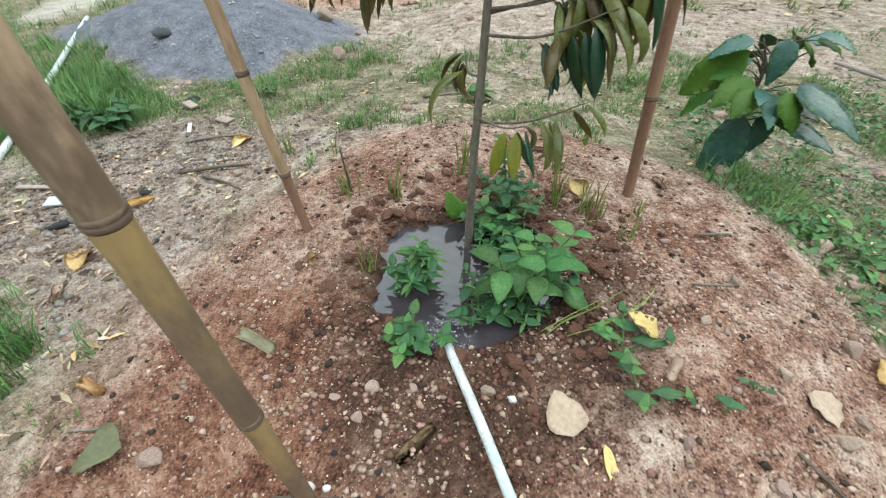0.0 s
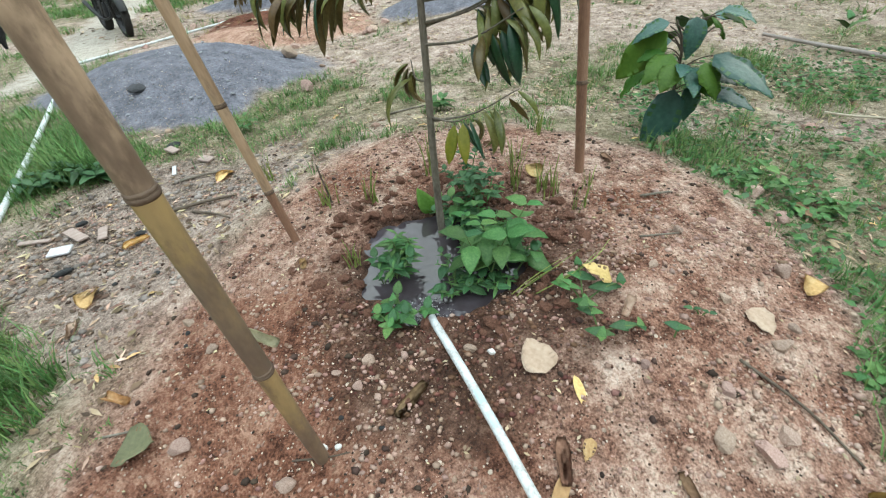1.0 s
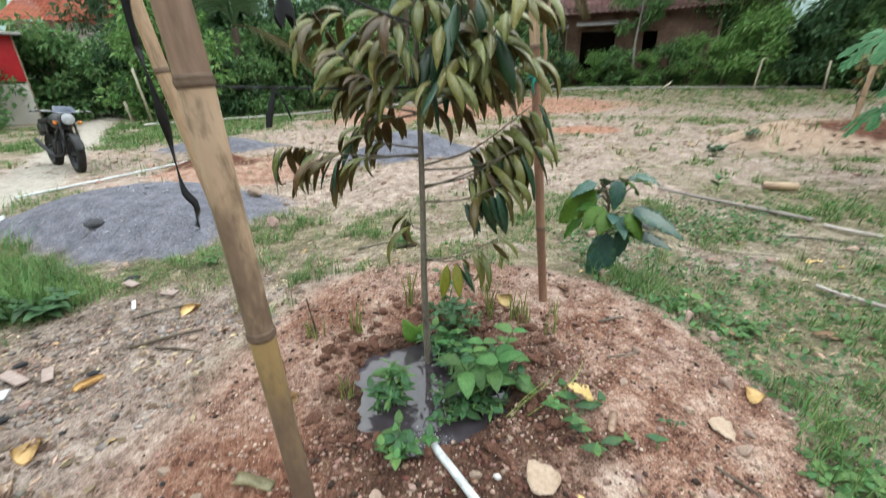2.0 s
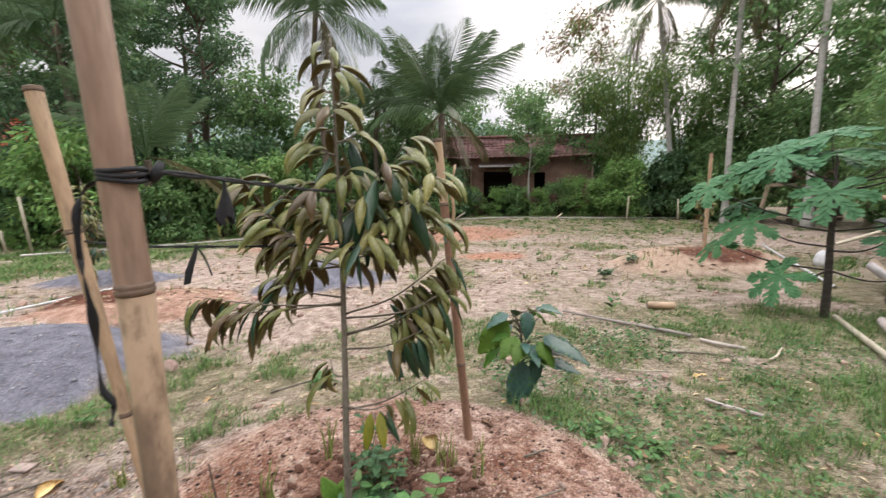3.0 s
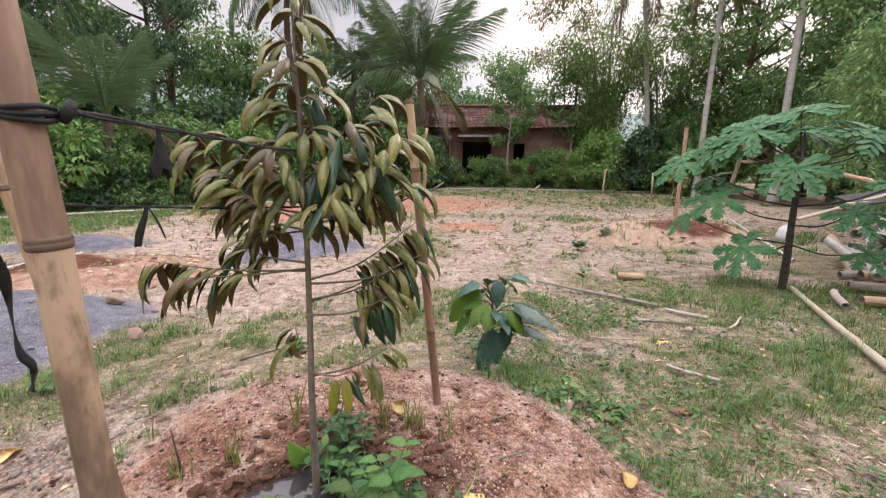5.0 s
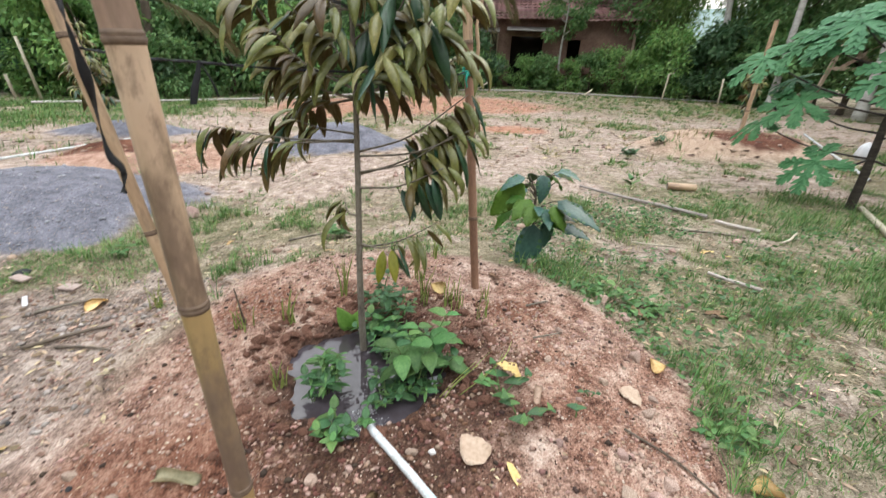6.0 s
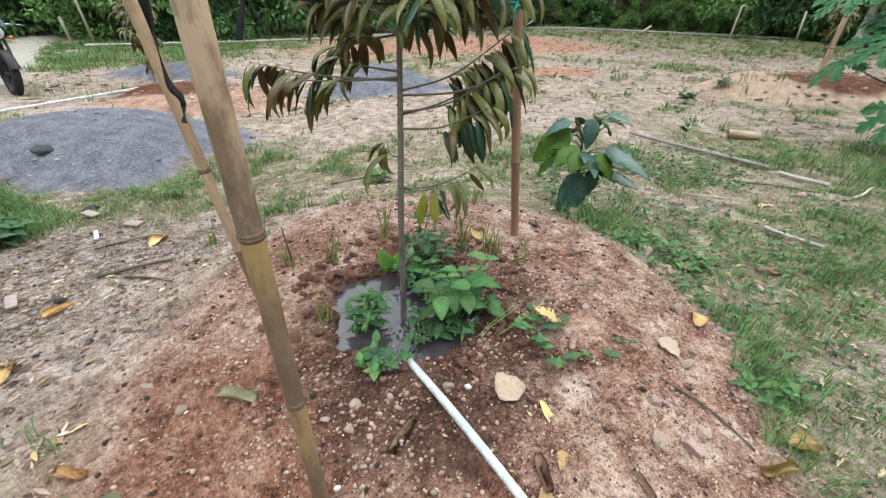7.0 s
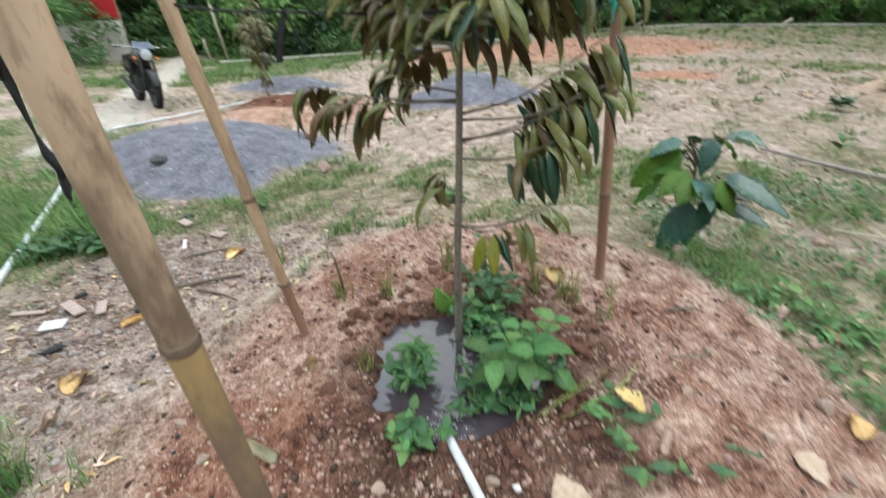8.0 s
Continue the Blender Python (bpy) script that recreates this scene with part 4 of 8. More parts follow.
# ---- weeds in and round the pool ----
W_OV = leaf_mesh("leaf", 0.095, 0.058, WEED, WEED, 0.7, 0.18, "ovate", 6, 0.03)
W_BIG = leaf_mesh("leaf", 0.125, 0.078, WEED, WEED, 0.8, 0.12, "ovate", 8, 0.03)
W_OVD = leaf_mesh("leaf", 0.085, 0.052, WEED_DARK, WEED_DARK, 0.8, 0.2, "ovate", 6, 0.03)
W_LA = leaf_mesh("leaf", 0.060, 0.016, WEED, WEED, 0.6, 0.15, "lance", 5)
W_HE = leaf_mesh("leaf", 0.055, 0.050, WEED, WEED_DARK, 0.5, 0.12, "heart", 6)
W_HED = leaf_mesh("leaf", 0.055, 0.052, WEED_DARK, WEED_DARK, 0.4, 0.1, "heart", 6)


def weed(base, label, stems, meshes, seed, height, spread, pairs, size=(0.7, 1.2), flat=0.1):
    """A leafy weed: stems with leaves in turning pairs and a tuft at the tip."""
    rng = random.Random(seed)
    ob = thing("weed", label, "weed", pose(base[0], base[1], base[2] if len(base) > 2 else gz(*base)), group="weeds round the pool")
    for s in range(stems):
        a = 2 * math.pi * s / stems + rng.uniform(-.4, .4)
        tip = Vector((math.cos(a) * spread * rng.uniform(.5, 1), math.sin(a) * spread * rng.uniform(.5, 1), height * rng.uniform(.7, 1.1))) if stems > 1 else Vector((rng.uniform(-.02, .02), rng.uniform(-.02, .02), height))
        pts = curve_pts([(0, 0, -0.02), tip * 0.5 + Vector((0, 0, height * 0.1)), tip], 4)
        bm = bmesh.new()
        tube(bm, pts, list(np.linspace(0.0035, 0.0015, len(pts))), 6)
        part("stem", bm, STEM_GREEN, ob)
        for k in range(pairs):
            t = 0.25 + 0.75 * (k + 1) / pairs
            q = pts[min(len(pts) - 1, int(t * (len(pts) - 1) + 0.5))]
            turn = k * 1.571 + rng.uniform(-.3, .3)
            for side in (0, math.pi):
                d = Vector((math.cos(turn + side), math.sin(turn + side), flat + rng.uniform(-.15, .35) + 0.5 * (k == pairs - 1)))
                part("leaf", rng.choice(meshes), None, ob, m=aim(q, d, (rng.uniform(-.2, .2), rng.uniform(-.2, .2), 1), rng.uniform(*size) * (0.65 + 0.35 * math.sin(math.pi * min(1, t)))))
    return ob


weed((0.46, 0.98, 0.06), "broad-leaved bright green weed growing out of the pool edge", 2, [W_BIG, W_BIG, W_OVD], 5, 0.21, 0.08, 3, (0.85, 1.25), -0.1)
weed((0.55, 1.04, 0.06), "broad-leaved bright green weed growing out of the pool edge", 2, [W_BIG, W_OVD], 8, 0.13, 0.08, 2, (0.8, 1.1), -0.1)
weed((0.41, 0.94, 0.06), "low dark green weed on the wet rim", 3, [W_OVD, W_LA], 9, 0.07, 0.05, 2, (0.6, 1.0))
weed((0.13, 1.05, 0.06), "feathery green weed standing in the water", 3, [W_LA], 11, 0.16, 0.05, 7, (0.9, 1.5), 0.15)
weed((0.18, 0.73), "small round-leaved weed on damp soil", 4, [W_OV, W_OVD, W_HE], 13, 0.08, 0.06, 2, (0.6, 0.95))
weed((0.08, 0.95, 0.06), "tiny dark weed standing in the water", 2, [W_OVD], 15, 0.05, 0.02, 2, (0.3, 0.5))
weed((0.37, 1.46), "dark leafy weed behind the trunk", 3, [W_OVD, W_HED], 17, 0.17, 0.07, 4, (0.5, 0.9))
weed((0.33, 1.62), "slim weed with fingered leaves behind the trunk", 2, [W_OVD, W_LA], 18, 0.20, 0.05, 3, (0.6, 0.9))
shoot = thing("weed", "light green upright leaf shoot behind the trunk", "weed", pose(0.185, 1.40, gz(0.185, 1.40)), group="weeds round the pool")
LIGHT_LEAF = surf("light_green_leaf", [(0.11, 0.24, 0.04), (0.18, 0.34, 0.065), (0.26, 0.42, 0.11)], 14, 90, 0.5, 0.15, vary=0.1, through_light=0.3)
W_UP = leaf_mesh("leaf", 0.135, 0.080, LIGHT_LEAF, LIGHT_LEAF, 0.35, 0.25, "ovate", 8, 0.02)
for d, up, sc in (((-0.45, -0.15, 1.0), (0.25, -1, 0.2), 1.0), ((0.35, 0.1, 0.9), (-0.3, -1, 0.3), 0.75), ((0.05, -0.6, 0.7), (0, -0.4, 1), 0.6)):
    part("leaf", W_UP, None, shoot, m=aim((0, 0, 0.0), d, up, sc))
weed((0.40, 1.28, 0.07), "dark leafy weed at the back of the pool", 4, [W_OVD, W_LA], 22, 0.09, 0.08, 4, (0.5, 0.8))
weed((0.34, 1.36), "dark leafy weed behind the trunk", 4, [W_OVD, W_OV], 87, 0.17, 0.09, 4, (0.6, 1.0))
weed((0.42, 1.44), "tangled dark creeping weed on wet soil", 5, [W_OVD, W_LA], 88, 0.10, 0.11, 4, (0.5, 0.8))
weed((0.30, 1.52), "dark leafy weed behind the trunk", 4, [W_HED, W_OVD], 24, 0.10, 0.10, 4, (0.5, 0.8))
weed((0.50, 1.18, 0.07), "low green weed at the pool edge", 3, [W_OVD, W_OV], 26, 0.09, 0.07, 3, (0.6, 1.0))
weed((0.50, 1.08, 0.06), "tall broad-leaved green weed leaning over the pool", 3, [W_BIG, W_BIG, W_OV], 71, 0.27, 0.11, 3, (0.85, 1.3), -0.25)
for k, (x, y, h) in enumerate(((0.36, 1.02, 0.08), (0.44, 1.10, 0.10), (0.50, 0.96, 0.08), (0.40, 1.16, 0.09), (0.56, 1.12, 0.09), (0.35, 0.92, 0.06), (0.34, 1.22, 0.08), (0.28, 1.34, 0.08), (0.46, 1.26, 0.09))):
    weed((x, y, 0.06), "tangled small-leaved weed trailing over the wet rim", 5, [W_LA, W_OVD, W_LA], 72 + k, h, 0.085, 4, (0.45, 0.85))
weed((0.12, 0.99, 0.06), "feathery green weed standing in the water", 4, [W_LA, W_LA, W_OVD], 83, 0.13, 0.07, 6, (0.8, 1.3), 0.15)
weed((0.20, 0.77), "small round-leaved weed on damp soil", 3, [W_OV, W_OVD], 84, 0.10, 0.09, 2, (0.5, 0.9))
weed((0.43, 1.36), "tangled dark creeping weed on wet soil", 4, [W_LA, W_HED], 21, 0.06, 0.10, 4, (0.4, 0.7))
weed((0.78, 0.87), "creeping weed with heart-shaped leaves", 4, [W_HE, W_HED], 23, 0.07, 0.12, 2, (0.7, 1.1))
weed((0.82, 0.76), "creeping weed with heart-shaped leaves", 3, [W_HED, W_HE], 25, 0.05, 0.11, 2, (0.7, 1.0))
weed((1.03, 0.76), "single dark heart-leaved seedling on bare soil", 1, [W_HED], 27, 0.03, 0.01, 1, (0.9, 1.2), -0.1)
weed((1.13, 0.86), "tiny round-leaved seedling on bare soil", 2, [W_OVD], 28, 0.02, 0.03, 1, (0.4, 0.6), -0.1)
weed((1.62, 1.70), "low bright green clump on the mound's grassy edge", 7, [W_HE, W_OV], 31, 0.06, 0.16, 3, (0.5, 0.9))
weed((1.78, 1.55), "low bright green clump on the mound's grassy edge", 6, [W_HE, W_OV], 33, 0.06, 0.14, 3, (0.5, 0.9))
weed((1.62, 0.72), "low bright green clump on the mound's grassy edge", 6, [W_HE, W_OV], 35, 0.05, 0.13, 3, (0.5, 0.9))
weed((-0.02, 2.72), "small bright green rosette in dry grass", 5, [W_OV], 37, 0.09, 0.08, 2, (0.8, 1.2))
weed((-1.55, 2.72), "small bright green rosette in dry grass", 5, [W_OV, W_LA], 39, 0.10, 0.09, 2, (0.7, 1.2))
weed((-2.25, 1.98), "dark broad-leaved clump at the grass edge", 6, [W_OVD], 41, 0.10, 0.16, 3, (1.1, 1.8))
weed((-2.55, 1.85), "dark broad-leaved clump at the grass edge", 6, [W_OVD], 43, 0.10, 0.16, 3, (1.1, 1.8))
weed((4.3, 6.3), "dark round-leaved weed on bare ground", 6, [W_HED], 45, 0.16, 0.13, 3, (1.8, 2.6))
weed((5.2, 6.95), "small green weed on bare ground", 5, [W_OVD, W_LA], 46, 0.16, 0.13, 3, (1.2, 1.8))
weed((3.05, 4.02), "single light green seedling among grass", 1, [W_OV], 47, 0.20, 0.02, 2, (1.4, 1.8), 0.8)


def sprout(base, label, count, height, spread, seed, mat):
    """A tuft of upright grass shoots."""
    rng = random.Random(seed)
    ob = thing("grass_tuft", label, "grass", pose(base[0], base[1], gz(*base) - 0.008), group="grass shoots on the mound")
    for k in range(count):
        a, r = rng.uniform(0, 6.28), spread * rng.random() ** 0.5
        h = height * rng.uniform(0.55, 1.1)
        p = Vector((r * math.cos(a), r * math.sin(a), 0))
        lean = Vector((rng.uniform(-.25, .25), rng.uniform(-.25, .25), 0)) * h
        pts = curve_pts([p, p + lean * 0.35 + Vector((0, 0, h * 0.55)), p + lean + Vector((0, 0, h))], 3)
        bm = bmesh.new()
        w, last = 0.0045, None
        s = Vector((math.cos(a * 3), math.sin(a * 3), 0))
        for i, q in enumerate(pts):
            ww = w * (1 - i / len(pts)) + 0.0004
            v = [bm.verts.new(q + s * ww), bm.verts.new(q + Vector((-s.y, s.x, 0)) * ww * 0.35), bm.verts.new(q - s * ww)]
            if last:
                for j in range(3):
                    bm.faces.new((last[j], last[(j + 1) % 3], v[(j + 1) % 3], v[j]))
            last = v
        part("blade", bm, mat, ob)
    return ob


SHOOT = surf("pale_shoot", [(0.20, 0.27, 0.06), (0.36, 0.41, 0.13)], 9, 60, 0.6, 0.0, vary=0.2, through_light=0.2)
for i, (x, y, n, h, s) in enumerate(((-0.10, 1.42, 10, 0.13, 0.03), (0.68, 1.47, 16, 0.13, 0.05), (0.54, 1.52, 8, 0.17, 0.025), (-0.06, 1.02, 9, 0.08, 0.03), (-0.30, 1.40, 8, 0.10, 0.05),
                                     (0.84, 1.50, 5, 0.08, 0.03), (0.13, 1.63, 6, 0.20, 0.02), (0.52, 1.75, 5, 0.10, 0.03), (0.80, 1.36, 5, 0.09, 0.03), (-0.95, 1.93, 8, 0.14, 0.04), (0.64, 2.05, 6, 0.13, 0.03))):
    sprout((x, y), "upright pale green grass shoots on bare soil", n + 3, h * 1.3, s * 1.1, 60 + i, SHOOT)
bm = bmesh.new()
tube(bm, curve_pts([(-0.285, 1.40, 0.08), (-0.30, 1.40, 0.20), (-0.318, 1.41, 0.31)], 4), list(np.linspace(0.006, 0.003, 9)), 7)
solo("dead_stem", bm, BARK_DARK, "thin dark dead stem standing in soil", "stem")
for i in range(6):
    r2 = random.Random(90 + i)
    p = Vector((0.62 + r2.uniform(-.08, .06), 0.93 + r2.uniform(-.05, .05), gz(0.62, 0.93)))
    bm = bmesh.new()
    tube(bm, curve_pts([p, p + Vector((0.05 + 0.02 * i, 0.04, 0.04 + 0.01 * i)), p + Vector((0.14 + 0.02 * i, 0.10 + 0.02 * i, 0.05 + 0.02 * r2.random()))], 4), list(np.linspace(0.0022, 0.001, 9)), 5)
    solo("straw", bm, SHOOT, "bent yellow-green grass stalk over the wet rim", "straw", group="straws at the pool rim")

# ---- the broad-leaved shrub behind the mound ----
B_DARK = [leaf_mesh("leaf", 0.20, 0.114 - 0.010 * k, BLUE_LEAF, WEED_DARK, 0.70 - 0.25 * k, 0.16 - 0.2 * (k % 2), "ovate", 10, 0.04) for k in range(3)]
B_BACKLIT = [leaf_mesh("leaf", 0.20, 0.10, BACKLIT_LEAF, BACKLIT_LEAF, 0.6, 0.22, "ovate", 9, 0.05), leaf_mesh("leaf", 0.20, 0.13, BACKLIT_LEAF, BACKLIT_LEAF, 0.9, -0.25, "ovate", 9, 0.06)]
shrub = thing("broadleaf_shrub", "knee-high shrub with large dark blue-green leaves, some coloured lime as if backlit", "shrub", pose(1.325, 2.21, gz(1.325, 2.21) - 0.035))
S_R, S_F = Vector((0.935, -0.353, 0)), Vector((0.353, 0.935, 0))
bm = bmesh.new()
tube(bm, curve_pts([(0, 0, -0.03), tuple(S_R * -0.006 + Vector((0, 0, 0.18))), tuple(S_R * -0.012 + Vector((0, 0, 0.34))), tuple(S_R * -0.02 + Vector((0, 0, 0.50)))], 5), list(np.linspace(0.011, 0.007, 16)), 9)
part("main_stem", bm, STEM_BROWN, shrub)
for r, f, z in ((-0.075, 0.0, 0.62), (0.03, 0.04, 0.63), (0.09, -0.02, 0.60), (-0.10, 0.05, 0.58)):
    bm = bmesh.new()
    tube(bm, curve_pts([S_R * -0.02 + Vector((0, 0, 0.49)), S_R * r * 0.5 + S_F * f * 0.5 + Vector((0, 0, 0.55)), S_R * r + S_F * f + Vector((0, 0, z))], 4), list(np.linspace(0.006, 0.003, 9)), 7)
    part("twig", bm, STEM_BROWN, shrub)
# each leaf: the height of its stalk's foot, its own foot across, along and up, the way it points, its length and its kind
S_LEAVES = [(0.30, -0.005, -0.09, 0.33, -0.15, -0.35, -1.0, 0.31, 2), (0.30, 0.06, -0.05, 0.345, 0.25, -0.3, -0.9, 0.15, 0), (0.48, -0.10, -0.02, 0.57, -0.75, -0.2, -0.75, 0.27, "l"), (0.34, -0.16, 0.02, 0.37, -0.8, -0.1, -0.7, 0.16, "l"),
            (0.56, -0.10, -0.02, 0.61, -0.9, -0.3, -0.25, 0.15, 0), (0.40, 0.12, -0.02, 0.48, 0.9, -0.35, -0.22, 0.27, 1), (0.28, 0.13, 0.0, 0.32, 0.95, -0.3, -0.05, 0.20, 1), (0.40, 0.09, -0.08, 0.46, 0.75, -0.5, -0.5, 0.16, "m"),
            (0.56, 0.10, 0.04, 0.655, 0.9, -0.1, 0.0, 0.13, 0), (0.58, 0.01, -0.04, 0.64, 0.15, -0.55, -0.85, 0.15, 0)]
pr = random.Random(14)
for k in range(17):
    a = 2.4 * k
    z0, reach = 0.34 + 0.27 * ((k * 0.618) % 1), pr.uniform(0.06, 0.15)
    S_LEAVES.append((z0, reach * math.cos(a), reach * 0.8 * math.sin(a), z0 + pr.uniform(0.03, 0.08), math.cos(a), math.sin(a), pr.uniform(-0.5, 0.25), pr.uniform(0.11, 0.17), pr.choice([0, 1, "l", "m"])))
for z0, r, f, z, dr, df, dz, ln, kind in S_LEAVES:
    p0 = S_R * (-0.03 * z0) + Vector((0, 0, z0))
    p1 = S_R * r + S_F * f + Vector((0, 0, z))
    d = S_R * dr + S_F * df + Vector((0, 0, dz))
    bm = bmesh.new()
    tube(bm, curve_pts([p0, p0.lerp(p1, .55) + Vector((0, 0, .012)), p1], 3), list(np.linspace(0.0038, 0.002, 7)), 6)
    part("petiole", bm, STEM_BROWN, shrub)
    part("leaf", {"l": B_BACKLIT[0], "m": B_BACKLIT[1]}.get(kind) or B_DARK[kind], None, shrub, m=aim(p1, d, (0.15, -0.75, 0.8) if dz < -0.7 else (0.1, -0.35, 1), ln / 0.165))

# ---- the papaya plant ----
def papaya_leaf(size, seed):
    """A papaya leaf in the plane z = 0: seven long lobes round the stalk, each cut into pointed side lobes."""
    rng = random.Random(seed)
    bm = bmesh.new()

    def blade(p, ang, length, width, z):
        """One pointed strip with a keel, as a thin double sheet."""
        d, s = Vector((math.sin(ang), math.cos(ang), 0)), Vector((math.cos(ang), -math.sin(ang), 0))
        prof = ((0, 0.35), (0.35, 0.85), (0.6, 1.0), (0.85, 0.55), (1.0, 0.04))
        rows = []
        for t, w in prof:
            q = p + d * (length * t)
            drop = -0.24 * q.length ** 2 / size + z
            rows.append([[bm.verts.new((*(q + s * (k * w * width / 2)).xy, drop + abs(k) * 0.12 * width + off)) for k in (-1, 0, 1)] for off in (0, -0.0015)])
        for a, b in zip(rows, rows[1:]):
            for k in (0, 1):
                bm.faces.new((a[0][k], a[0][k + 1], b[0][k + 1], b[0][k])[::-1])
                bm.faces.new((a[1][k + 1], a[1][k], b[1][k], b[1][k + 1])[::-1])
    for k in range(7):
        ang = radians(-138 + 46 * k) + rng.uniform(-.06, .06)
        long = size * (0.78 + 0.22 * math.cos(ang * 0.6)) * rng.uniform(0.92, 1.05)
        d = Vector((math.sin(ang), math.cos(ang), 0))
        blade(Vector((0, 0, 0)), ang, long, size * 0.24, 0)
        for t, ln, spread in ((0.36, 0.24, 0.95), (0.52, 0.32, 0.85), (0.68, 0.30, 0.75), (0.82, 0.2, 0.6)):
            for sgn in (-1, 1):
                blade(d * (long * t), ang + sgn * (spread + rng.uniform(-.1, .1)), long * ln * rng.uniform(.85, 1.15), size * 0.125, 0.002 * k)
    return bm_mesh("leaf", bm, [PAPAYA_LEAF])


PAP = [papaya_leaf(0.46, 1), papaya_leaf(0.44, 2), papaya_leaf(0.42, 3)]
PX, PY = 5.42, 3.58
PAPAYA_BARK = surf("papaya_bark", [(0.022, 0.018, 0.016), (0.055, 0.045, 0.038), (0.11, 0.092, 0.078)], 8, 60, 0.9, 0.5, stretch=(1, 1, 4))
pap = thing("papaya_plant", "young papaya plant with deeply cut green leaves on long dark stalks", "papaya", pose(PX, PY, gz(PX, PY)))
bm = bmesh.new()
tube(bm, curve_pts([(0, 0, -0.06), (0.005, 0, 0.4), (-0.01, 0, 0.9), (0.0, 0.0, 1.55)], 6), [r * (1.06 if i % 3 == 0 else 1.0) for i, r in enumerate(np.linspace(0.046, 0.026, 19))], 12)
part("trunk", bm, PAPAYA_BARK, pap, "dark ringed papaya trunk")
PETIOLE = surf("dark_leaf_stalk", [(0.025, 0.02, 0.02), (0.06, 0.045, 0.04)], 12, 80, 0.6, 0.1)
pr = random.Random(4)
# where each leaf's stalk ends, from the foot of the trunk, and the leaf's size
for i, (x, y, z, sc) in enumerate(((-0.29, 0.38, 1.86, 1.1), (0.19, 0.25, 2.08, 1.05), (-0.26, -0.15, 1.42, 1.0), (-0.52, 0.52, 1.07, 0.9), (0.32, -0.42, 1.80, 1.2), (0.14, -0.52, 0.96, 0.9), (-0.48, 0.14, 0.48, 0.85),
                                   (-0.66, 1.03, 1.50, 0.95), (-0.37, 0.82, 1.30, 0.75), (-0.64, 0.84, 0.80, 0.8), (0.11, 0.11, 1.86, 1.1), (0.23, -0.63, 0.55, 0.7), (0.26, -0.84, 1.30, 0.9), (0.58, -0.76, 1.84, 1.1),
                                   (0.75, -0.30, 1.72, 1.0), (0.50, 0.40, 1.85, 1.0), (-0.42, 0.70, 1.72, 1.0), (-0.10, 0.55, 1.98, 0.9))):
    p1 = Vector((x, y, z))
    flat = Vector((x, y, 0))
    z0 = min(1.52, max(0.55, z - 0.35 * flat.length))
    p0 = Vector((0, 0, z0))
    bm = bmesh.new()
    tube(bm, curve_pts([p0, p0.lerp(p1, .5) + Vector((0, 0, -.07)), p1], 5), list(np.linspace(0.012, 0.006, 11)), 7)
    part("leaf_stalk", bm, PETIOLE, pap)
    up = (flat.normalized() * pr.uniform(0.05, 0.55) + Vector((-0.42 + pr.uniform(-.3, .2), -0.35 + pr.uniform(-.3, .2), 1))).normalized()
    d = flat.normalized() + Vector((0, 0, pr.uniform(-.1, .1)))
    part("leaf", PAP[i % 3], None, pap, m=aim(p1, d - up * d.dot(up), up, sc))

# ---- the bamboo post on the far mound ----
bamboo_stake((6.84, 7.02, 0.10), (6.90, 7.04, 2.22), 0.036, 0.034, [0.75, 1.2, 1.65], [BAMBOO_TAN, BAMBOO_TAN, BAMBOO_TAN], "tall tan bamboo post standing on a soil mound")

# ---- poles and logs lying about ----
CUT_END = surf("bamboo_cut_end", [(0.16, 0.13, 0.11), (0.34, 0.29, 0.25)], 20, 90, 0.8, 0.2)


def pole(a, b, r0, r1, mat, label, name="bamboo_pole", nodes=6, hollow=True):
    a, b = Vector(a), Vector(b)
    d = b - a
    ob = thing(name, label, "pole" if "pole" in name else "log", aim(a, d, (0, 0, 1)) @ pose(0, 0, 0, -90))
    bm = bmesh.new()
    ts = np.linspace(0, 1, nodes * 4 + 1)
    rad = [(r0 + (r1 - r0) * t) * (1.10 if (i % 4 == 0 and 0 < i < nodes * 4) else 1.0) for i, t in enumerate(ts)]
    tube(bm, [(0.012 * math.sin(5 * t), 0, t * d.length) for t in ts], rad, 12, cap=not hollow)
    part("culm", bm, mat, ob)
    if hollow:
        for z, r, s in ((0, r0, 1), (d.length, r1, -1)):
            bm = bmesh.new()
            x = 0.012 * math.sin(5 * (z / d.length))
            tube(bm, [(x, 0, z), (x, 0, z + s * 0.001), (x, 0, z + s * 0.05), (x, 0, z + s * 0.052)], [r, r * 0.66, r * 0.64, r * 0.1], 12, cap=False)
            part("hollow_end", bm, CUT_END, ob, "hollow cut end")
    return ob


BAMBOO_OLD = surf("bamboo_bleached", [(0.30, 0.25, 0.18), (0.50, 0.44, 0.34), (0.64, 0.58, 0.47)], 5, 60, 0.65, 0.2, vary=0.2, stretch=(4, 4, 0.8))
WOOD = surf("weathered_wood", [(0.24, 0.17, 0.12), (0.42, 0.32, 0.24), (0.55, 0.45, 0.36)], 6, 60, 0.8, 0.4, vary=0.2, stretch=(3, 3, 0.5))
LOG_GREY = surf("log_weathered", [(0.20, 0.165, 0.15), (0.38, 0.33, 0.305), (0.54, 0.48, 0.455)], 5, 60, 0.75, 0.3, vary=0.3, stretch=(4, 4, 1), spec=0.25)
pole((5.40, 3.45, 0.035), (2.9, 0.27, 0.045), 0.026, 0.033, BAMBOO_OLD, "long bleached bamboo pole lying in grass", nodes=12)
pole((4.24, 1.72, 0.03), (3.05, 0.78, 0.035), 0.042, 0.046, LOG_GREY, "thick grey bamboo log lying in grass", "fallen_log", 4, False)
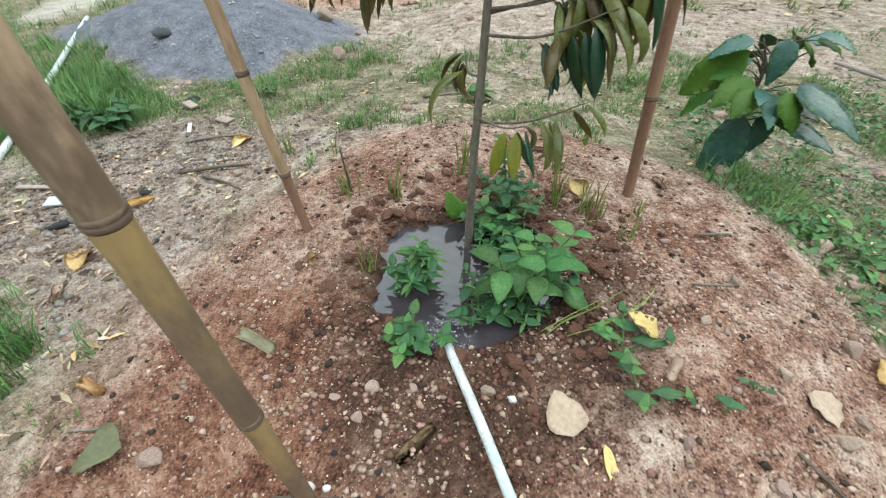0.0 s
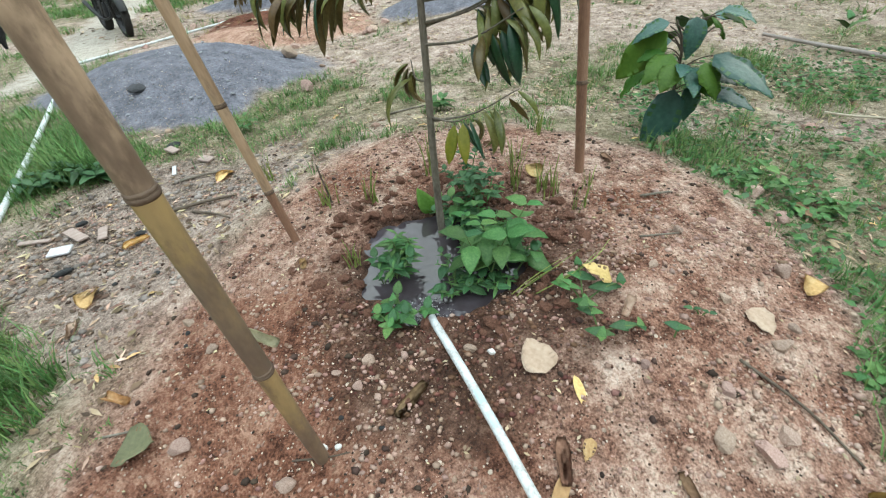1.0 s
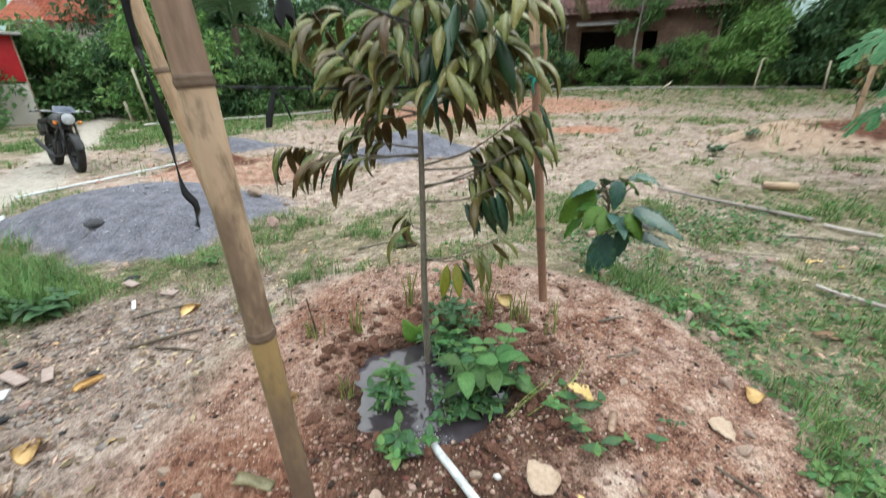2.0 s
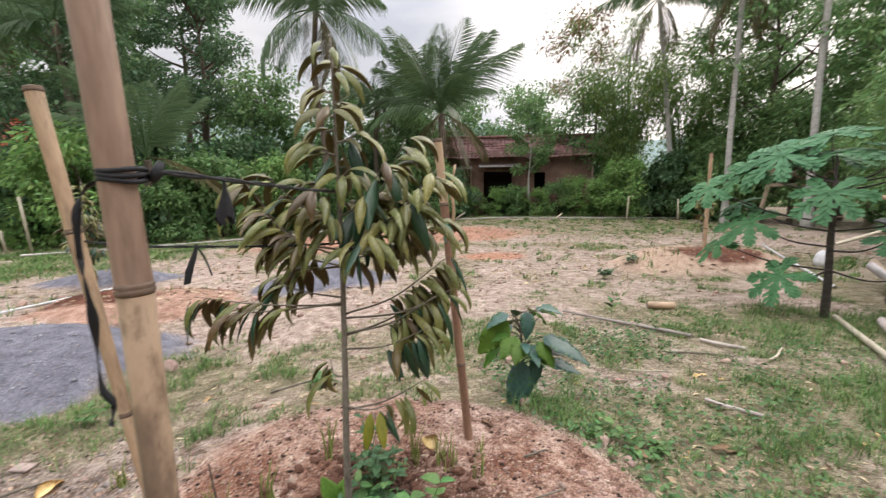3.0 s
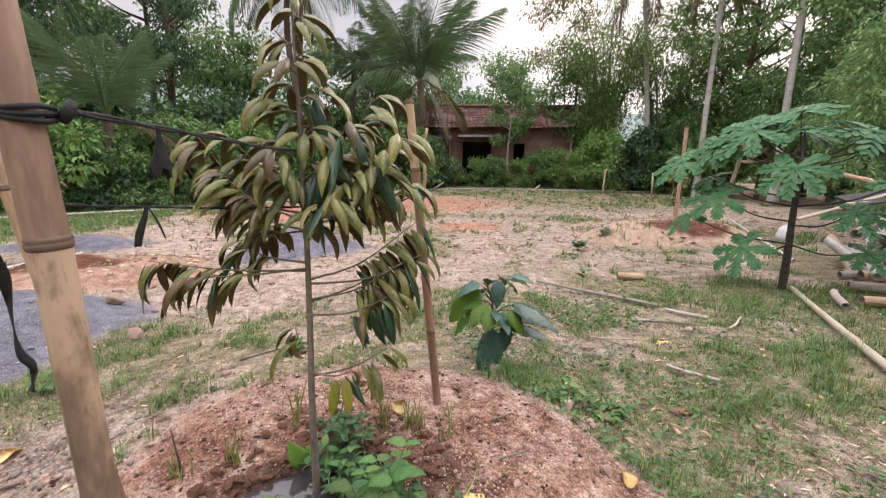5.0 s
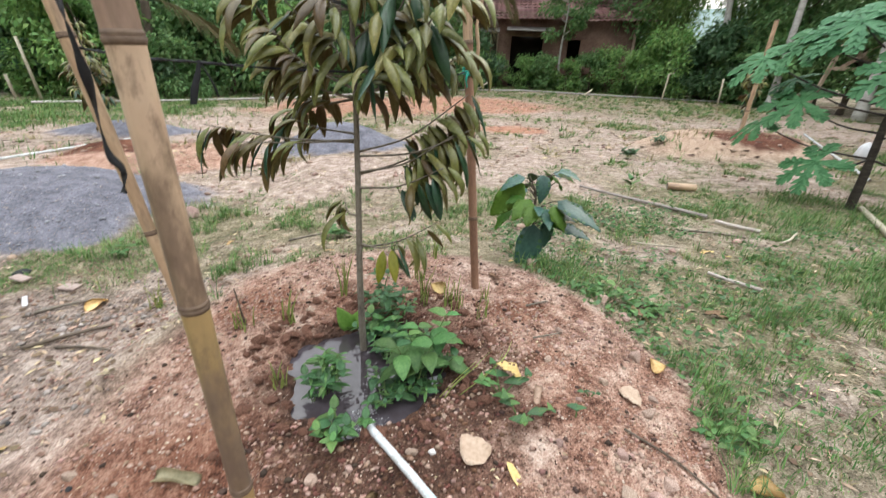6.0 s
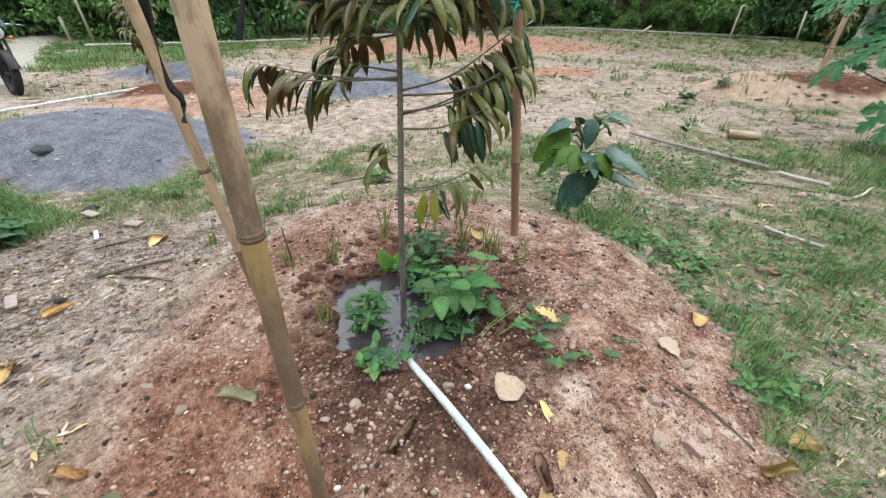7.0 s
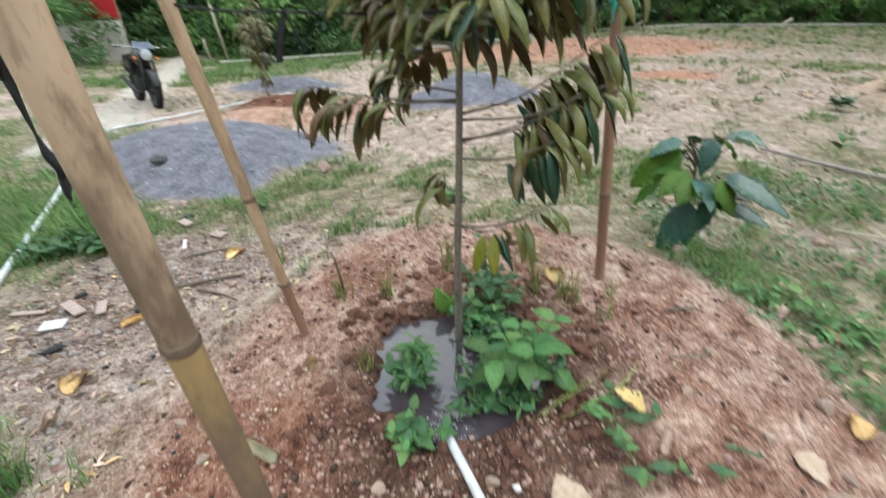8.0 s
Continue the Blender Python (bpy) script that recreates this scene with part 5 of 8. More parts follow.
pole((2.60, 4.32, 0.03), (3.40, 3.20, 0.025), 0.013, 0.018, LOG_GREY, "thin bleached bamboo pole lying in grass", nodes=6)
pole((3.42, 3.10, 0.02), (3.62, 2.80, 0.02), 0.014, 0.016, LOG_GREY, "short split bamboo piece in grass", nodes=2)
pole((3.70, 4.30, 0.045), (4.00, 4.20, 0.045), 0.046, 0.046, BAMBOO_TAN, "short cut bamboo section on sparse grass", "cut_bamboo", 1)
pole((2.55, 2.05, 0.015), (2.72, 1.78, 0.015), 0.011, 0.012, LOG_GREY, "short dry stick in the grass", "dry_stick", 1, False)
pole((2.30, 2.62, 0.015), (2.62, 2.50, 0.012), 0.007, 0.006, BAMBOO_OLD, "short dry stick in the grass", "dry_stick", 1, False)
pole((3.6, 2.55, 0.02), (3.95, 2.75, 0.02), 0.010, 0.009, BAMBOO_OLD, "short dry stick in the grass", "dry_stick", 1, False)
pole((10.4, 9.1, 0.12), (7.05, 4.75, 0.03), 0.020, 0.020, PVC, "long white plastic pipe lying on the ground", "plastic_pipe_pole", 1, True)

# the wood pile
pr = random.Random(12)
for i in range(66):
    lay = int(i // 11)
    u = (i % 11) / 10
    L = pr.uniform(1.0, 2.0)
    rr = pr.uniform(0.042, 0.075)
    ax = Vector((-0.85 + pr.uniform(-.35, .35), -0.50 + pr.uniform(-.35, .35), pr.uniform(-.22, .06))).normalized()
    side = Vector((0.50, -0.866, 0))
    c = Vector((8.00, 3.30, 0)) + side * ((u - 0.5) * (2.5 - 0.25 * lay)) + Vector((pr.uniform(-.2, .2), pr.uniform(-.2, .2), 0.09 + lay * 0.14 + pr.uniform(-.03, .05)))
    lift = max(0.0, rr - (c.z - abs(ax.z) * L / 2))
    c.z += lift
    pole(c + ax * L / 2, c - ax * L / 2, rr, rr * 0.95, pr.choice([BAMBOO_GREY, LOG_GREY, LOG_GREY, BAMBOO_OLD, WOOD]), "weathered grey bamboo log stacked in a wood pile", "stacked_log", 3)["group"] = "stacked logs"
for a, b, r, mt in (((6.02, 3.20, 0.22), (8.2, 2.25, 0.42), 0.060, WOOD), ((5.54, 2.85, 0.06), (7.6, 1.75, 0.10), 0.055, BAMBOO_TAN), ((6.50, 3.93, 0.49), (6.05, 3.08, 0.24), 0.050, BAMBOO_GREY), ((7.40, 3.72, 1.12), (6.84, 3.58, 0.56), 0.085, BAMBOO_GREY),
                    ((5.93, 2.80, 0.26), (5.45, 2.22, 0.06), 0.060, LOG_GREY), ((5.46, 3.06, 0.10), (5.24, 2.80, 0.04), 0.036, LOG_GREY), ((9.0, 5.70, 1.36), (8.1, 4.05, 1.12), 0.036, BAMBOO_TAN), ((7.15, 4.86, 0.65), (8.3, 4.22, 1.16), 0.026, BAMBOO_OLD),
                    ((7.3, 3.05, 0.95), (6.55, 3.0, 0.62), 0.115, LOG_GREY), ((7.4, 4.55, 0.90), (9.3, 3.7, 1.05), 0.03, BAMBOO_OLD), ((6.35, 3.62, 0.10), (7.4, 3.1, 0.30), 0.055, LOG_GREY), ((6.1, 3.35, 0.06), (7.2, 2.4, 0.08), 0.055, LOG_GREY)):
    pole(a, b, r, r, mt, "loose weathered pole leaning on the wood pile", "stacked_log", 5)["group"] = "stacked logs"
BLACK_SHEET = surf("black_sheet", [(0.02, 0.02, 0.022), (0.06, 0.06, 0.065)], 6, 60, 0.5, 0.4)
CYAN_SHEET = surf("cyan_sheet", [(0.20, 0.55, 0.58), (0.35, 0.70, 0.72)], 6, 60, 0.5, 0.1)
bm = bmesh.new()
box(bm, (1.3, 0.6, 0.03), pose(8.3, 4.35, 1.06, 8, -10, -25), 0.008)
solo("roof_sheet", bm, BLACK_SHEET, "black tarred sheet thrown over the wood pile", "sheet")
bm = bmesh.new()
box(bm, (0.7, 0.22, 0.02), pose(5.75, 2.28, 0.05, 6, 4, -62), 0.004)
solo("plastic_sheet", bm, CYAN_SHEET, "pale turquoise plastic sheet among the logs", "sheet")

SACK = surf("white_sack", [(0.52, 0.52, 0.54), (0.70, 0.70, 0.72)], 8, 60, 0.7, 0.2)
bm = bmesh.new()
bmesh.ops.create_icosphere(bm, subdivisions=3, radius=1.0)
for v in bm.verts:
    v.co *= 1 + 0.22 * noise.noise(v.co * 2.1) + 0.10 * noise.noise(v.co * 5.5)
    v.co.z = max(v.co.z, -0.75)
ob = solo("plastic_sack", bm, SACK, "crumpled white plastic sack standing in grass", "sack", pose(9.0, 6.5, gz(9.0, 6.5) + 0.13, 0, 6, 30))
ob.scale = (0.14, 0.12, 0.19)

# ---- motorcycle ----
RUBBER = surf("tyre_rubber", [(0.010, 0.010, 0.010), (0.03, 0.028, 0.026)], 20, 90, 0.8, 0.3)
BIKE_BLACK = surf("black_paint", [(0.008, 0.008, 0.009), (0.016, 0.016, 0.018)], 6, 60, 0.45, 0.02, spec=0.35, coat=0.1)
STEEL = surf("steel", [(0.35, 0.35, 0.36), (0.55, 0.55, 0.56)], 9, 80, 0.3, 0.05, metal=0.9)
ENGINE = surf("engine_alloy", [(0.025, 0.025, 0.028), (0.05, 0.05, 0.055)], 9, 80, 0.55, 0.2, metal=0.4)
LENS = surf("lamp_lens", [(0.35, 0.38, 0.42), (0.62, 0.65, 0.70)], 20, 60, 0.12, 0.1, spec=0.8)
AMBER = surf("amber_lens", [(0.60, 0.16, 0.01), (0.75, 0.25, 0.02)], 20, 60, 0.2, 0.05, spec=0.6)
VISOR = surf("smoked_visor", [(0.12, 0.15, 0.22), (0.20, 0.24, 0.32)], 8, 60, 0.15, 0.02, spec=0.7)


def lathe_x(bm, prof, segs=28):
    """Turned round the x axis: prof is (x, radius)."""
    rows = [[bm.verts.new((x, r * math.cos(a), r * math.sin(a))) for a in (2 * math.pi * k / segs for k in range(segs))] for x, r in prof]
    for a, b in zip(rows, rows[1:]):
        for k in range(segs):
            bm.faces.new((a[k], a[(k + 1) % segs], b[(k + 1) % segs], b[k]))
    return bm


def wheel(parent, y, r, w, m_extra=Matrix()):
    bm = lathe_x(bmesh.new(), [(-w * .5, r * .74), (-w * .55, r * .84), (-w * .42, r * .95), (0, r), (w * .42, r * .95), (w * .55, r * .84), (w * .5, r * .74), (-w * .5, r * .74)])
    wh = part("wheel", bm, RUBBER, parent, "", pose(0, y, r) @ m_extra)
    bm = lathe_x(bmesh.new(), [(-w * .40, r * .70), (-w * .45, r * .76), (w * .45, r * .76), (w * .40, r * .70), (-w * .40, r * .70)])
    part("rim", bm, ENGINE, wh)
    bm = bmesh.new()
    tube(bm, [(-0.07, 0, 0), (0.07, 0, 0)], 0.035, 14)
    for k in range(10):
        a = 2 * math.pi * k / 10
        tube(bm, [(0.02 * (-1) ** k, 0.03 * math.cos(a), 0.03 * math.sin(a)), (0, r * .72 * math.cos(a), r * .72 * math.sin(a))], 0.006, 6)
    part("spokes", bm, ENGINE, wh)
    return wh


bike = thing("motorcycle", "parked black motorcycle with round headlamp and smoked visor", "motorcycle")
wheel(bike, 0.64, 0.30, 0.10)
wheel(bike, -0.64, 0.30, 0.12)
for s in (-1, 1):
    bm = bmesh.new()
    tube(bm, [(s * 0.095, 0.66, 0.29), (s * 0.095, 0.55, 0.60), (s * 0.085, 0.44, 0.88)], [0.022, 0.020, 0.017], 12)
    part("fork", bm, BIKE_BLACK, bike)
    bm = bmesh.new()
    tube(bm, [(0, 0, 0), (s * 0.05, 0, 0)], [0.022, 0.030], 12)
    part("indicator", bm, AMBER, bike, "amber indicator lamp", pose(s * 0.13, 0.53, 0.80))
    bm = bmesh.new()
    tube(bm, curve_pts([(0, 0.40, 0.92), (s * 0.16, 0.42, 0.97), (s * 0.28, 0.36, 0.97)], 4), 0.011, 10)
    hb = part("handlebar", bm, STEEL, bike)
    bm = bmesh.new()
    tube(bm, [(s * 0.28, 0.36, 0.97), (s * 0.38, 0.30, 0.965)], 0.017, 12)
    part("grip", bm, RUBBER, hb)
    bm = bmesh.new()
    tube(bm, [(s * 0.30, 0.39, 0.975), (s * 0.40, 0.36, 0.972)], 0.006, 8)
    part("lever", bm, STEEL, hb)
    bm = bmesh.new()
    tube(bm, [(s * 0.12, -0.64, 0.30), (s * 0.11, -0.10, 0.42)], 0.022, 10)
    part("swing_arm", bm, BIKE_BLACK, bike)
bm = lathe_x(bmesh.new(), [(-0.062, 0.306), (-0.05, 0.335), (0, 0.345), (0.05, 0.335), (0.062, 0.306)], 40)
bmesh.ops.delete(bm, geom=[v for v in bm.verts if v.co.z < 0.08 and not (v.co.y < -0.1 and v.co.z > -0.05)], context="VERTS")
part("front_fender", bm, BIKE_BLACK, bike, "", pose(0, 0.64, 0.30))
bm = lathe_x(bmesh.new(), [(0.0, 0.012), (0.0, 0.085), (0.02, 0.095), (0.09, 0.08), (0.13, 0.04)])
lamp = part("headlamp", bm, BIKE_BLACK, bike, "", pose(0, 0.60, 0.86) @ pose(0, 0, 0, 0, 0, -90))
bm = lathe_x(bmesh.new(), [(-0.022, 0.004), (-0.018, 0.05), (0.0, 0.086)])
part("lens", bm, LENS, lamp, "clear round headlamp lens")
bm = bmesh.new()
for i, t in enumerate(np.linspace(0, 1, 5)):
    row = [bm.verts.new((w * (0.15 - 0.02 * t), 0.58 - 0.10 * t - 0.05 * abs(w) ** 2, 0.95 + 0.10 * t)) for w in np.linspace(-1, 1, 9)]
    if i:
        for k in range(8):
            bm.faces.new((old[k], old[k + 1], row[k + 1], row[k]))
    old = row
bmesh.ops.solidify(bm, geom=bm.faces[:], thickness=0.005)
part("visor", bm, VISOR, bike, "smoked plastic visor")


def blob(bm, m, segs=16):
    bmesh.ops.create_uvsphere(bm, u_segments=segs, v_segments=segs // 2 + 2, radius=1.0, matrix=m)
    return bm


part("fuel_tank", blob(bmesh.new(), pose(0, 0.14, 0.80, -8) @ Matrix.Diagonal((0.15, 0.29, 0.13, 1))), BIKE_BLACK, bike)
bm = bmesh.new()
box(bm, (0.25, 0.62, 0.09), pose(0, -0.42, 0.79, 4), 0.035)
part("seat", bm, RUBBER, bike)
bm = bmesh.new()
box(bm, (0.20, 0.40, 0.16), pose(0, -0.55, 0.68, 8), 0.04)
box(bm, (0.18, 0.16, 0.22), pose(0, -0.95, 0.62, 30), 0.03)
part("tail_cover", bm, BIKE_BLACK, bike)
bm = bmesh.new()
box(bm, (0.24, 0.34, 0.24), pose(0, 0.05, 0.38), 0.03)
box(bm, (0.16, 0.20, 0.24), pose(0, 0.17, 0.56, 20), 0.02)
for k in range(5):
    box(bm, (0.20, 0.24, 0.008), pose(0, 0.17, 0.48 + 0.035 * k, 20))
part("engine", bm, ENGINE, bike)
bm = bmesh.new()
tube(bm, curve_pts([(0.06, 0.28, 0.50), (0.08, 0.32, 0.30), (0.14, 0.0, 0.24), (0.16, -0.45, 0.34), (0.17, -0.85, 0.44)], 6), [0.018] * 13 + [0.036] * 12, 12)
part("exhaust", bm, ENGINE, bike)
bm = bmesh.new()
for s in (-1, 1):
    tube(bm, curve_pts([(0, 0.44, 0.84), (s * 0.10, 0.25, 0.62), (s * 0.12, 0.0, 0.28), (s * 0.12, -0.25, 0.34), (s * 0.09, -0.35, 0.70), (s * 0.07, -0.80, 0.74)], 5), 0.017, 8)
part("frame", bm, BIKE_BLACK, bike)
bm = bmesh.new()
tube(bm, [(-0.12, -0.05, 0.28), (-0.22, -0.02, 0.02)], 0.011, 8)
part("side_stand", bm, STEEL, bike)
# the front wheel points at the clearing
bike.matrix_basis = pose(-6.36, 6.80, gz(-6.36, 6.8) - 0.005, 0, -6, -125)

# ---- things round the bed and along the boundary ----
pole((-5.25, 4.75, gz(-5.25, 4.75) + 0.04), (-4.05, 7.75, gz(-4.05, 7.75) + 0.05), 0.017, 0.017, PVC, "white plastic pipe edging the reddish soil bed", "plastic_pipe_pole", 1)
pole((-2.30, 1.20, gz(-2.3, 1.2) + 0.02), (-4.45, 3.85, gz(-4.45, 3.85) + 0.03), 0.020, 0.020, PVC, "long white plastic pipe lying in grass", "plastic_pipe_pole", 1)
line = [(-9.5, 13.2), (-6.4, 15.4), (-3.0, 18.4), (2.0, 22.3), (7.0, 22.0), (13.0, 20.3), (20.0, 18.4)]
for (xa, ya), (xb, yb) in zip(line, line[1:]):
    pole((xa, ya, gz(xa, ya) + 0.07), (xb, yb, gz(xb, yb) + 0.07), 0.032, 0.032, BAMBOO_GREY, "pale boundary pole laid along the clearing's edge", "boundary_pole", 1)["group"] = "boundary poles"
for x, y, h, lean, bend in ((13.0, 19.2, 1.2, 6, 1), (-10.2, 14.6, 1.75, -5, 0), (-10.9, 14.6, 0.7, -6, 0), (15.6, 18.8, 1.1, -4, 0), (9.9, 20.9, 0.6, 60, 0), (4.6, 21.9, 0.8, 62, 0)):
    bm = bmesh.new()
    tube(bm, [(0, 0, -0.1), (0, 0, h * 0.5), (0, 0, h)] + ([(0.10, 0, h + 0.04), (0.30, 0, h + 0.06)] if bend else []), 0.042, 10)
    solo("marker_post", bm, BAMBOO_OLD, "thin pale marker post at the clearing's edge", "post", pose(x, y, gz(x, y), 0, lean, 20), group="marker posts")

# ---- the unfinished wooden frame beyond the papaya ----
fr = thing("timber_frame", "unfinished timber frame with crossed braces", "frame", pose(19.6, 15.3, gz(19.6, 15.3), 0, 0, -14))
for a, b, w in (((-2.5, 0, -0.1), (-1.9, 0, 2.6), 0.14), ((2.1, 0, -0.1), (2.2, 0, 3.3), 0.18), ((-2.1, 0, 1.75), (2.3, 0, 1.75), 0.14), ((-1.9, 0, 2.6), (-0.2, 0, 1.8), 0.13), ((-1.7, 0, 1.8), (-0.2, 0, 2.9), 0.13),
                ((0.0, 0, 1.8), (1.2, 0, 3.2), 0.15), ((1.1, 0, 1.8), (2.5, 0, 3.3), 0.15), ((-0.2, 0, 1.7), (-0.1, 0, 3.1), 0.12), ((-0.5, 0, 3.2), (2.6, 0, 3.35), 0.12), ((-2.7, 0.1, 0.30), (1.2, 0.1, 0.34), 0.07)):
    d = Vector(b) - Vector(a)
    bm = bmesh.new()
    box(bm, (w, d.length, w * 0.7), aim(Vector(a).lerp(Vector(b), .5), d, (0, -1, 0.01)), 0.012)
    part("beam", bm, WOOD, fr)

# ---- houses ----
PLASTER = surf("reddish_plaster", [(0.11, 0.068, 0.054), (0.19, 0.115, 0.088), (0.27, 0.175, 0.135)], 1.2, 14, 0.9, 0.3)
TILE = surf("roof_tile", [(0.14, 0.075, 0.07), (0.27, 0.145, 0.13), (0.46, 0.33, 0.30)], 1.5, 16, 0.85, 0.4, vary=0.25)
TILE_ORANGE = surf("orange_roof_tile", [(0.58, 0.19, 0.12), (0.72, 0.28, 0.18)], 1.5, 16, 0.8, 0.2, vary=0.1)
# near-black colour for the shade of rooms behind openings and panes
ROOM_SHADE = surf("room_shade", [(0.02, 0.018, 0.016), (0.05, 0.045, 0.04)], 3, 20, 0.9, 0.1)
WHITEWASH = surf("whitewash", [(0.55, 0.50, 0.46), (0.70, 0.66, 0.62)], 2, 20, 0.85, 0.15)
TIN = surf("grey_tin", [(0.17, 0.155, 0.15), (0.30, 0.285, 0.27)], 3, 30, 0.55, 0.1)
RED_PANEL = surf("red_panel", [(0.42, 0.012, 0.02), (0.55, 0.03, 0.04)], 3, 30, 0.5, 0.05)


def wall_with_holes(bm, length, height, thick, holes):
    """A wall along +x in the plane y = 0, with openings (x0, x1, z0, z1) right through it."""
    xs = sorted({0, length, *[h[0] for h in holes], *[h[1] for h in holes]})
    zs = sorted({0, height, *[h[2] for h in holes], *[h[3] for h in holes]})
    for x0, x1 in zip(xs, xs[1:]):
        for z0, z1 in zip(zs, zs[1:]):
            cx, cz = (x0 + x1) / 2, (z0 + z1) / 2
            if not any(h[0] < cx < h[1] and h[2] < cz < h[3] for h in holes):
                box(bm, (x1 - x0, thick, z1 - z0), pose(cx, 0, cz))
    bmesh.ops.remove_doubles(bm, verts=bm.verts, dist=0.001)
    return bm


def tiled_slope(parent, length, run, rise, z0, y0, mat, rows, back=False, sag=0.06):
    """Courses of tiles from eave to ridge, each course a wavy strip lapping the next."""
    for r in range(rows):
        bm = bmesh.new()
        n = int(length / 0.13)
        t0, t1 = r / rows, (r + 1.25) / rows
        a, b = [], []
        for k in range(n + 1):
            x = -0.4 + (length + 0.8) * k / n
            w = 0.022 * math.cos(k * math.pi) + 0.03 * math.sin(x * 1.3 + r)
            s = -sag * math.sin(math.pi * k / n)
            for lst, t, o in ((a, t0, 0.035), (b, t1, 0.0)):
                yy = y0 + (run * t if not back else 2 * run - run * t)
                lst.append(bm.verts.new((x, yy, z0 + rise * t + o + w + s)))
        for k in range(n):
            bm.faces.new((a[k], a[k + 1], b[k + 1], b[k]))
        bmesh.ops.solidify(bm, geom=bm.faces[:], thickness=0.03)
        me = bm_mesh("tile_course", bm, mat, False)
        part("tile_course", me, mat, parent)


h_ang = math.degrees(math.atan2(24.14 - 27.24, 15.24 - 2.82))
house = thing("house", "old low house with reddish walls and a mossy tiled roof", "house", pose(2.82, 27.30, 0.15, 0, 0, h_ang))
HL = 12.8
holes = [(3.1, 3.9, 1.7, 3.1), (4.7, 6.5, 0.0, 3.0), (7.9, 8.6, 1.9, 2.9)]
part("wall", wall_with_holes(bmesh.new(), 11.4, 3.95, 0.22, holes), PLASTER, house, m=pose(0, 0, 0))
bm = bmesh.new(); box(bm, (0.22, 5.6, 3.95), pose(0.11, 2.9, 1.975)); part("wall", bm, PLASTER, house)
bm = bmesh.new(); box(bm, (0.22, 5.6, 3.95), pose(11.29, 2.9, 1.975)); part("wall", bm, PLASTER, house)
bm = bmesh.new(); box(bm, (12.8, 0.22, 3.95), pose(6.4, 5.8, 1.975)); part("wall", bm, ROOM_SHADE, house)
# added sheet inside the house, so that its openings look dark
bm = bmesh.new(); box(bm, (11.0, 0.1, 3.8), pose(5.7, 2.4, 1.9)); part("partition", bm, ROOM_SHADE, house)
for x in (3.1, 3.5, 3.9):
    bm = bmesh.new(); box(bm, (0.07, 0.16, 1.4), pose(x, -0.05, 2.4), 0.01)
    part("window_frame", bm, WOOD, house)
bm = bmesh.new(); box(bm, (0.75, 0.03, 1.36), pose(3.5, 0.06, 2.4)); part("window_pane", bm, ROOM_SHADE, house)
bm = bmesh.new(); box(bm, (1.2, 0.8, 0.05), pose(3.4, -0.45, 3.25, 18), 0.01); part("awning", bm, TIN, house, "grey tin awning")
bm = bmesh.new(); box(bm, (2.6, 1.1, 0.05), pose(5.7, -0.55, 3.35, 14), 0.01); part("awning", bm, TIN, house, "grey tin awning")
for x in (11.5, 12.7):
    bm = bmesh.new(); box(bm, (0.14, 0.14, 3.9), pose(x, 0.0, 1.95), 0.01); part("porch_post", bm, WOOD, house)
roof = part("roof", box(bmesh.new(), (13.6, 0.10, 0.14), pose(6.4, 3.0, 5.62), 0.02), TILE, house)
tiled_slope(roof, HL, 3.7, 1.72, 3.85, -0.7, TILE, 11)
tiled_slope(roof, HL, 3.7, 1.72, 3.85, -0.7, TILE, 5, back=True)
for x in (0.0, 11.4):
    bm = bmesh.new()
    v = [bm.verts.new(p) for p in ((x - 0.1, 0, 3.95), (x - 0.1, 5.8, 3.95), (x - 0.1, 2.95, 5.45), (x + 0.1, 0, 3.95), (x + 0.1, 5.8, 3.95), (x + 0.1, 2.95, 5.45))]
    for q in ((0, 1, 2), (5, 4, 3), (0, 3, 4, 1), (1, 4, 5, 2), (2, 5, 3, 0)):
        bm.faces.new([v[i] for i in q])
    part("gable", bm, PLASTER, house)

house2 = thing("house", "pale walled house with a bright orange tiled roof", "house", pose(-27.4, 28.4, -0.1, 0, 0, 8))
part("wall", wall_with_holes(bmesh.new(), 8.0, 4.9, 0.2, [(2.0, 3.2, 1.0, 2.4), (5.0, 6.2, 1.0, 2.4)]), WHITEWASH, house2)
bm = bmesh.new(); box(bm, (8.0, 0.2, 4.9), pose(4, 5, 2.45)); part("wall", bm, WHITEWASH, house2)
for x in (0.1, 7.9):
    bm = bmesh.new(); box(bm, (0.2, 5.0, 4.9), pose(x, 2.5, 2.45)); part("wall", bm, WHITEWASH, house2)
for x in (2.6, 5.6):
    bm = bmesh.new(); box(bm, (1.16, 0.05, 1.36), pose(x, 0.03, 1.7)); part("window_pane", bm, ROOM_SHADE, house2)
roof2 = part("roof", box(bmesh.new(), (8.8, 0.10, 0.14), pose(4.0, 2.5, 6.92), 0.02), TILE_ORANGE, house2)
tiled_slope(roof2, 8.0, 3.1, 2.0, 4.9, -0.6, TILE_ORANGE, 10, sag=0.0)
tiled_slope(roof2, 8.0, 3.1, 2.0, 4.9, -0.6, TILE_ORANGE, 4, back=True, sag=0.0)

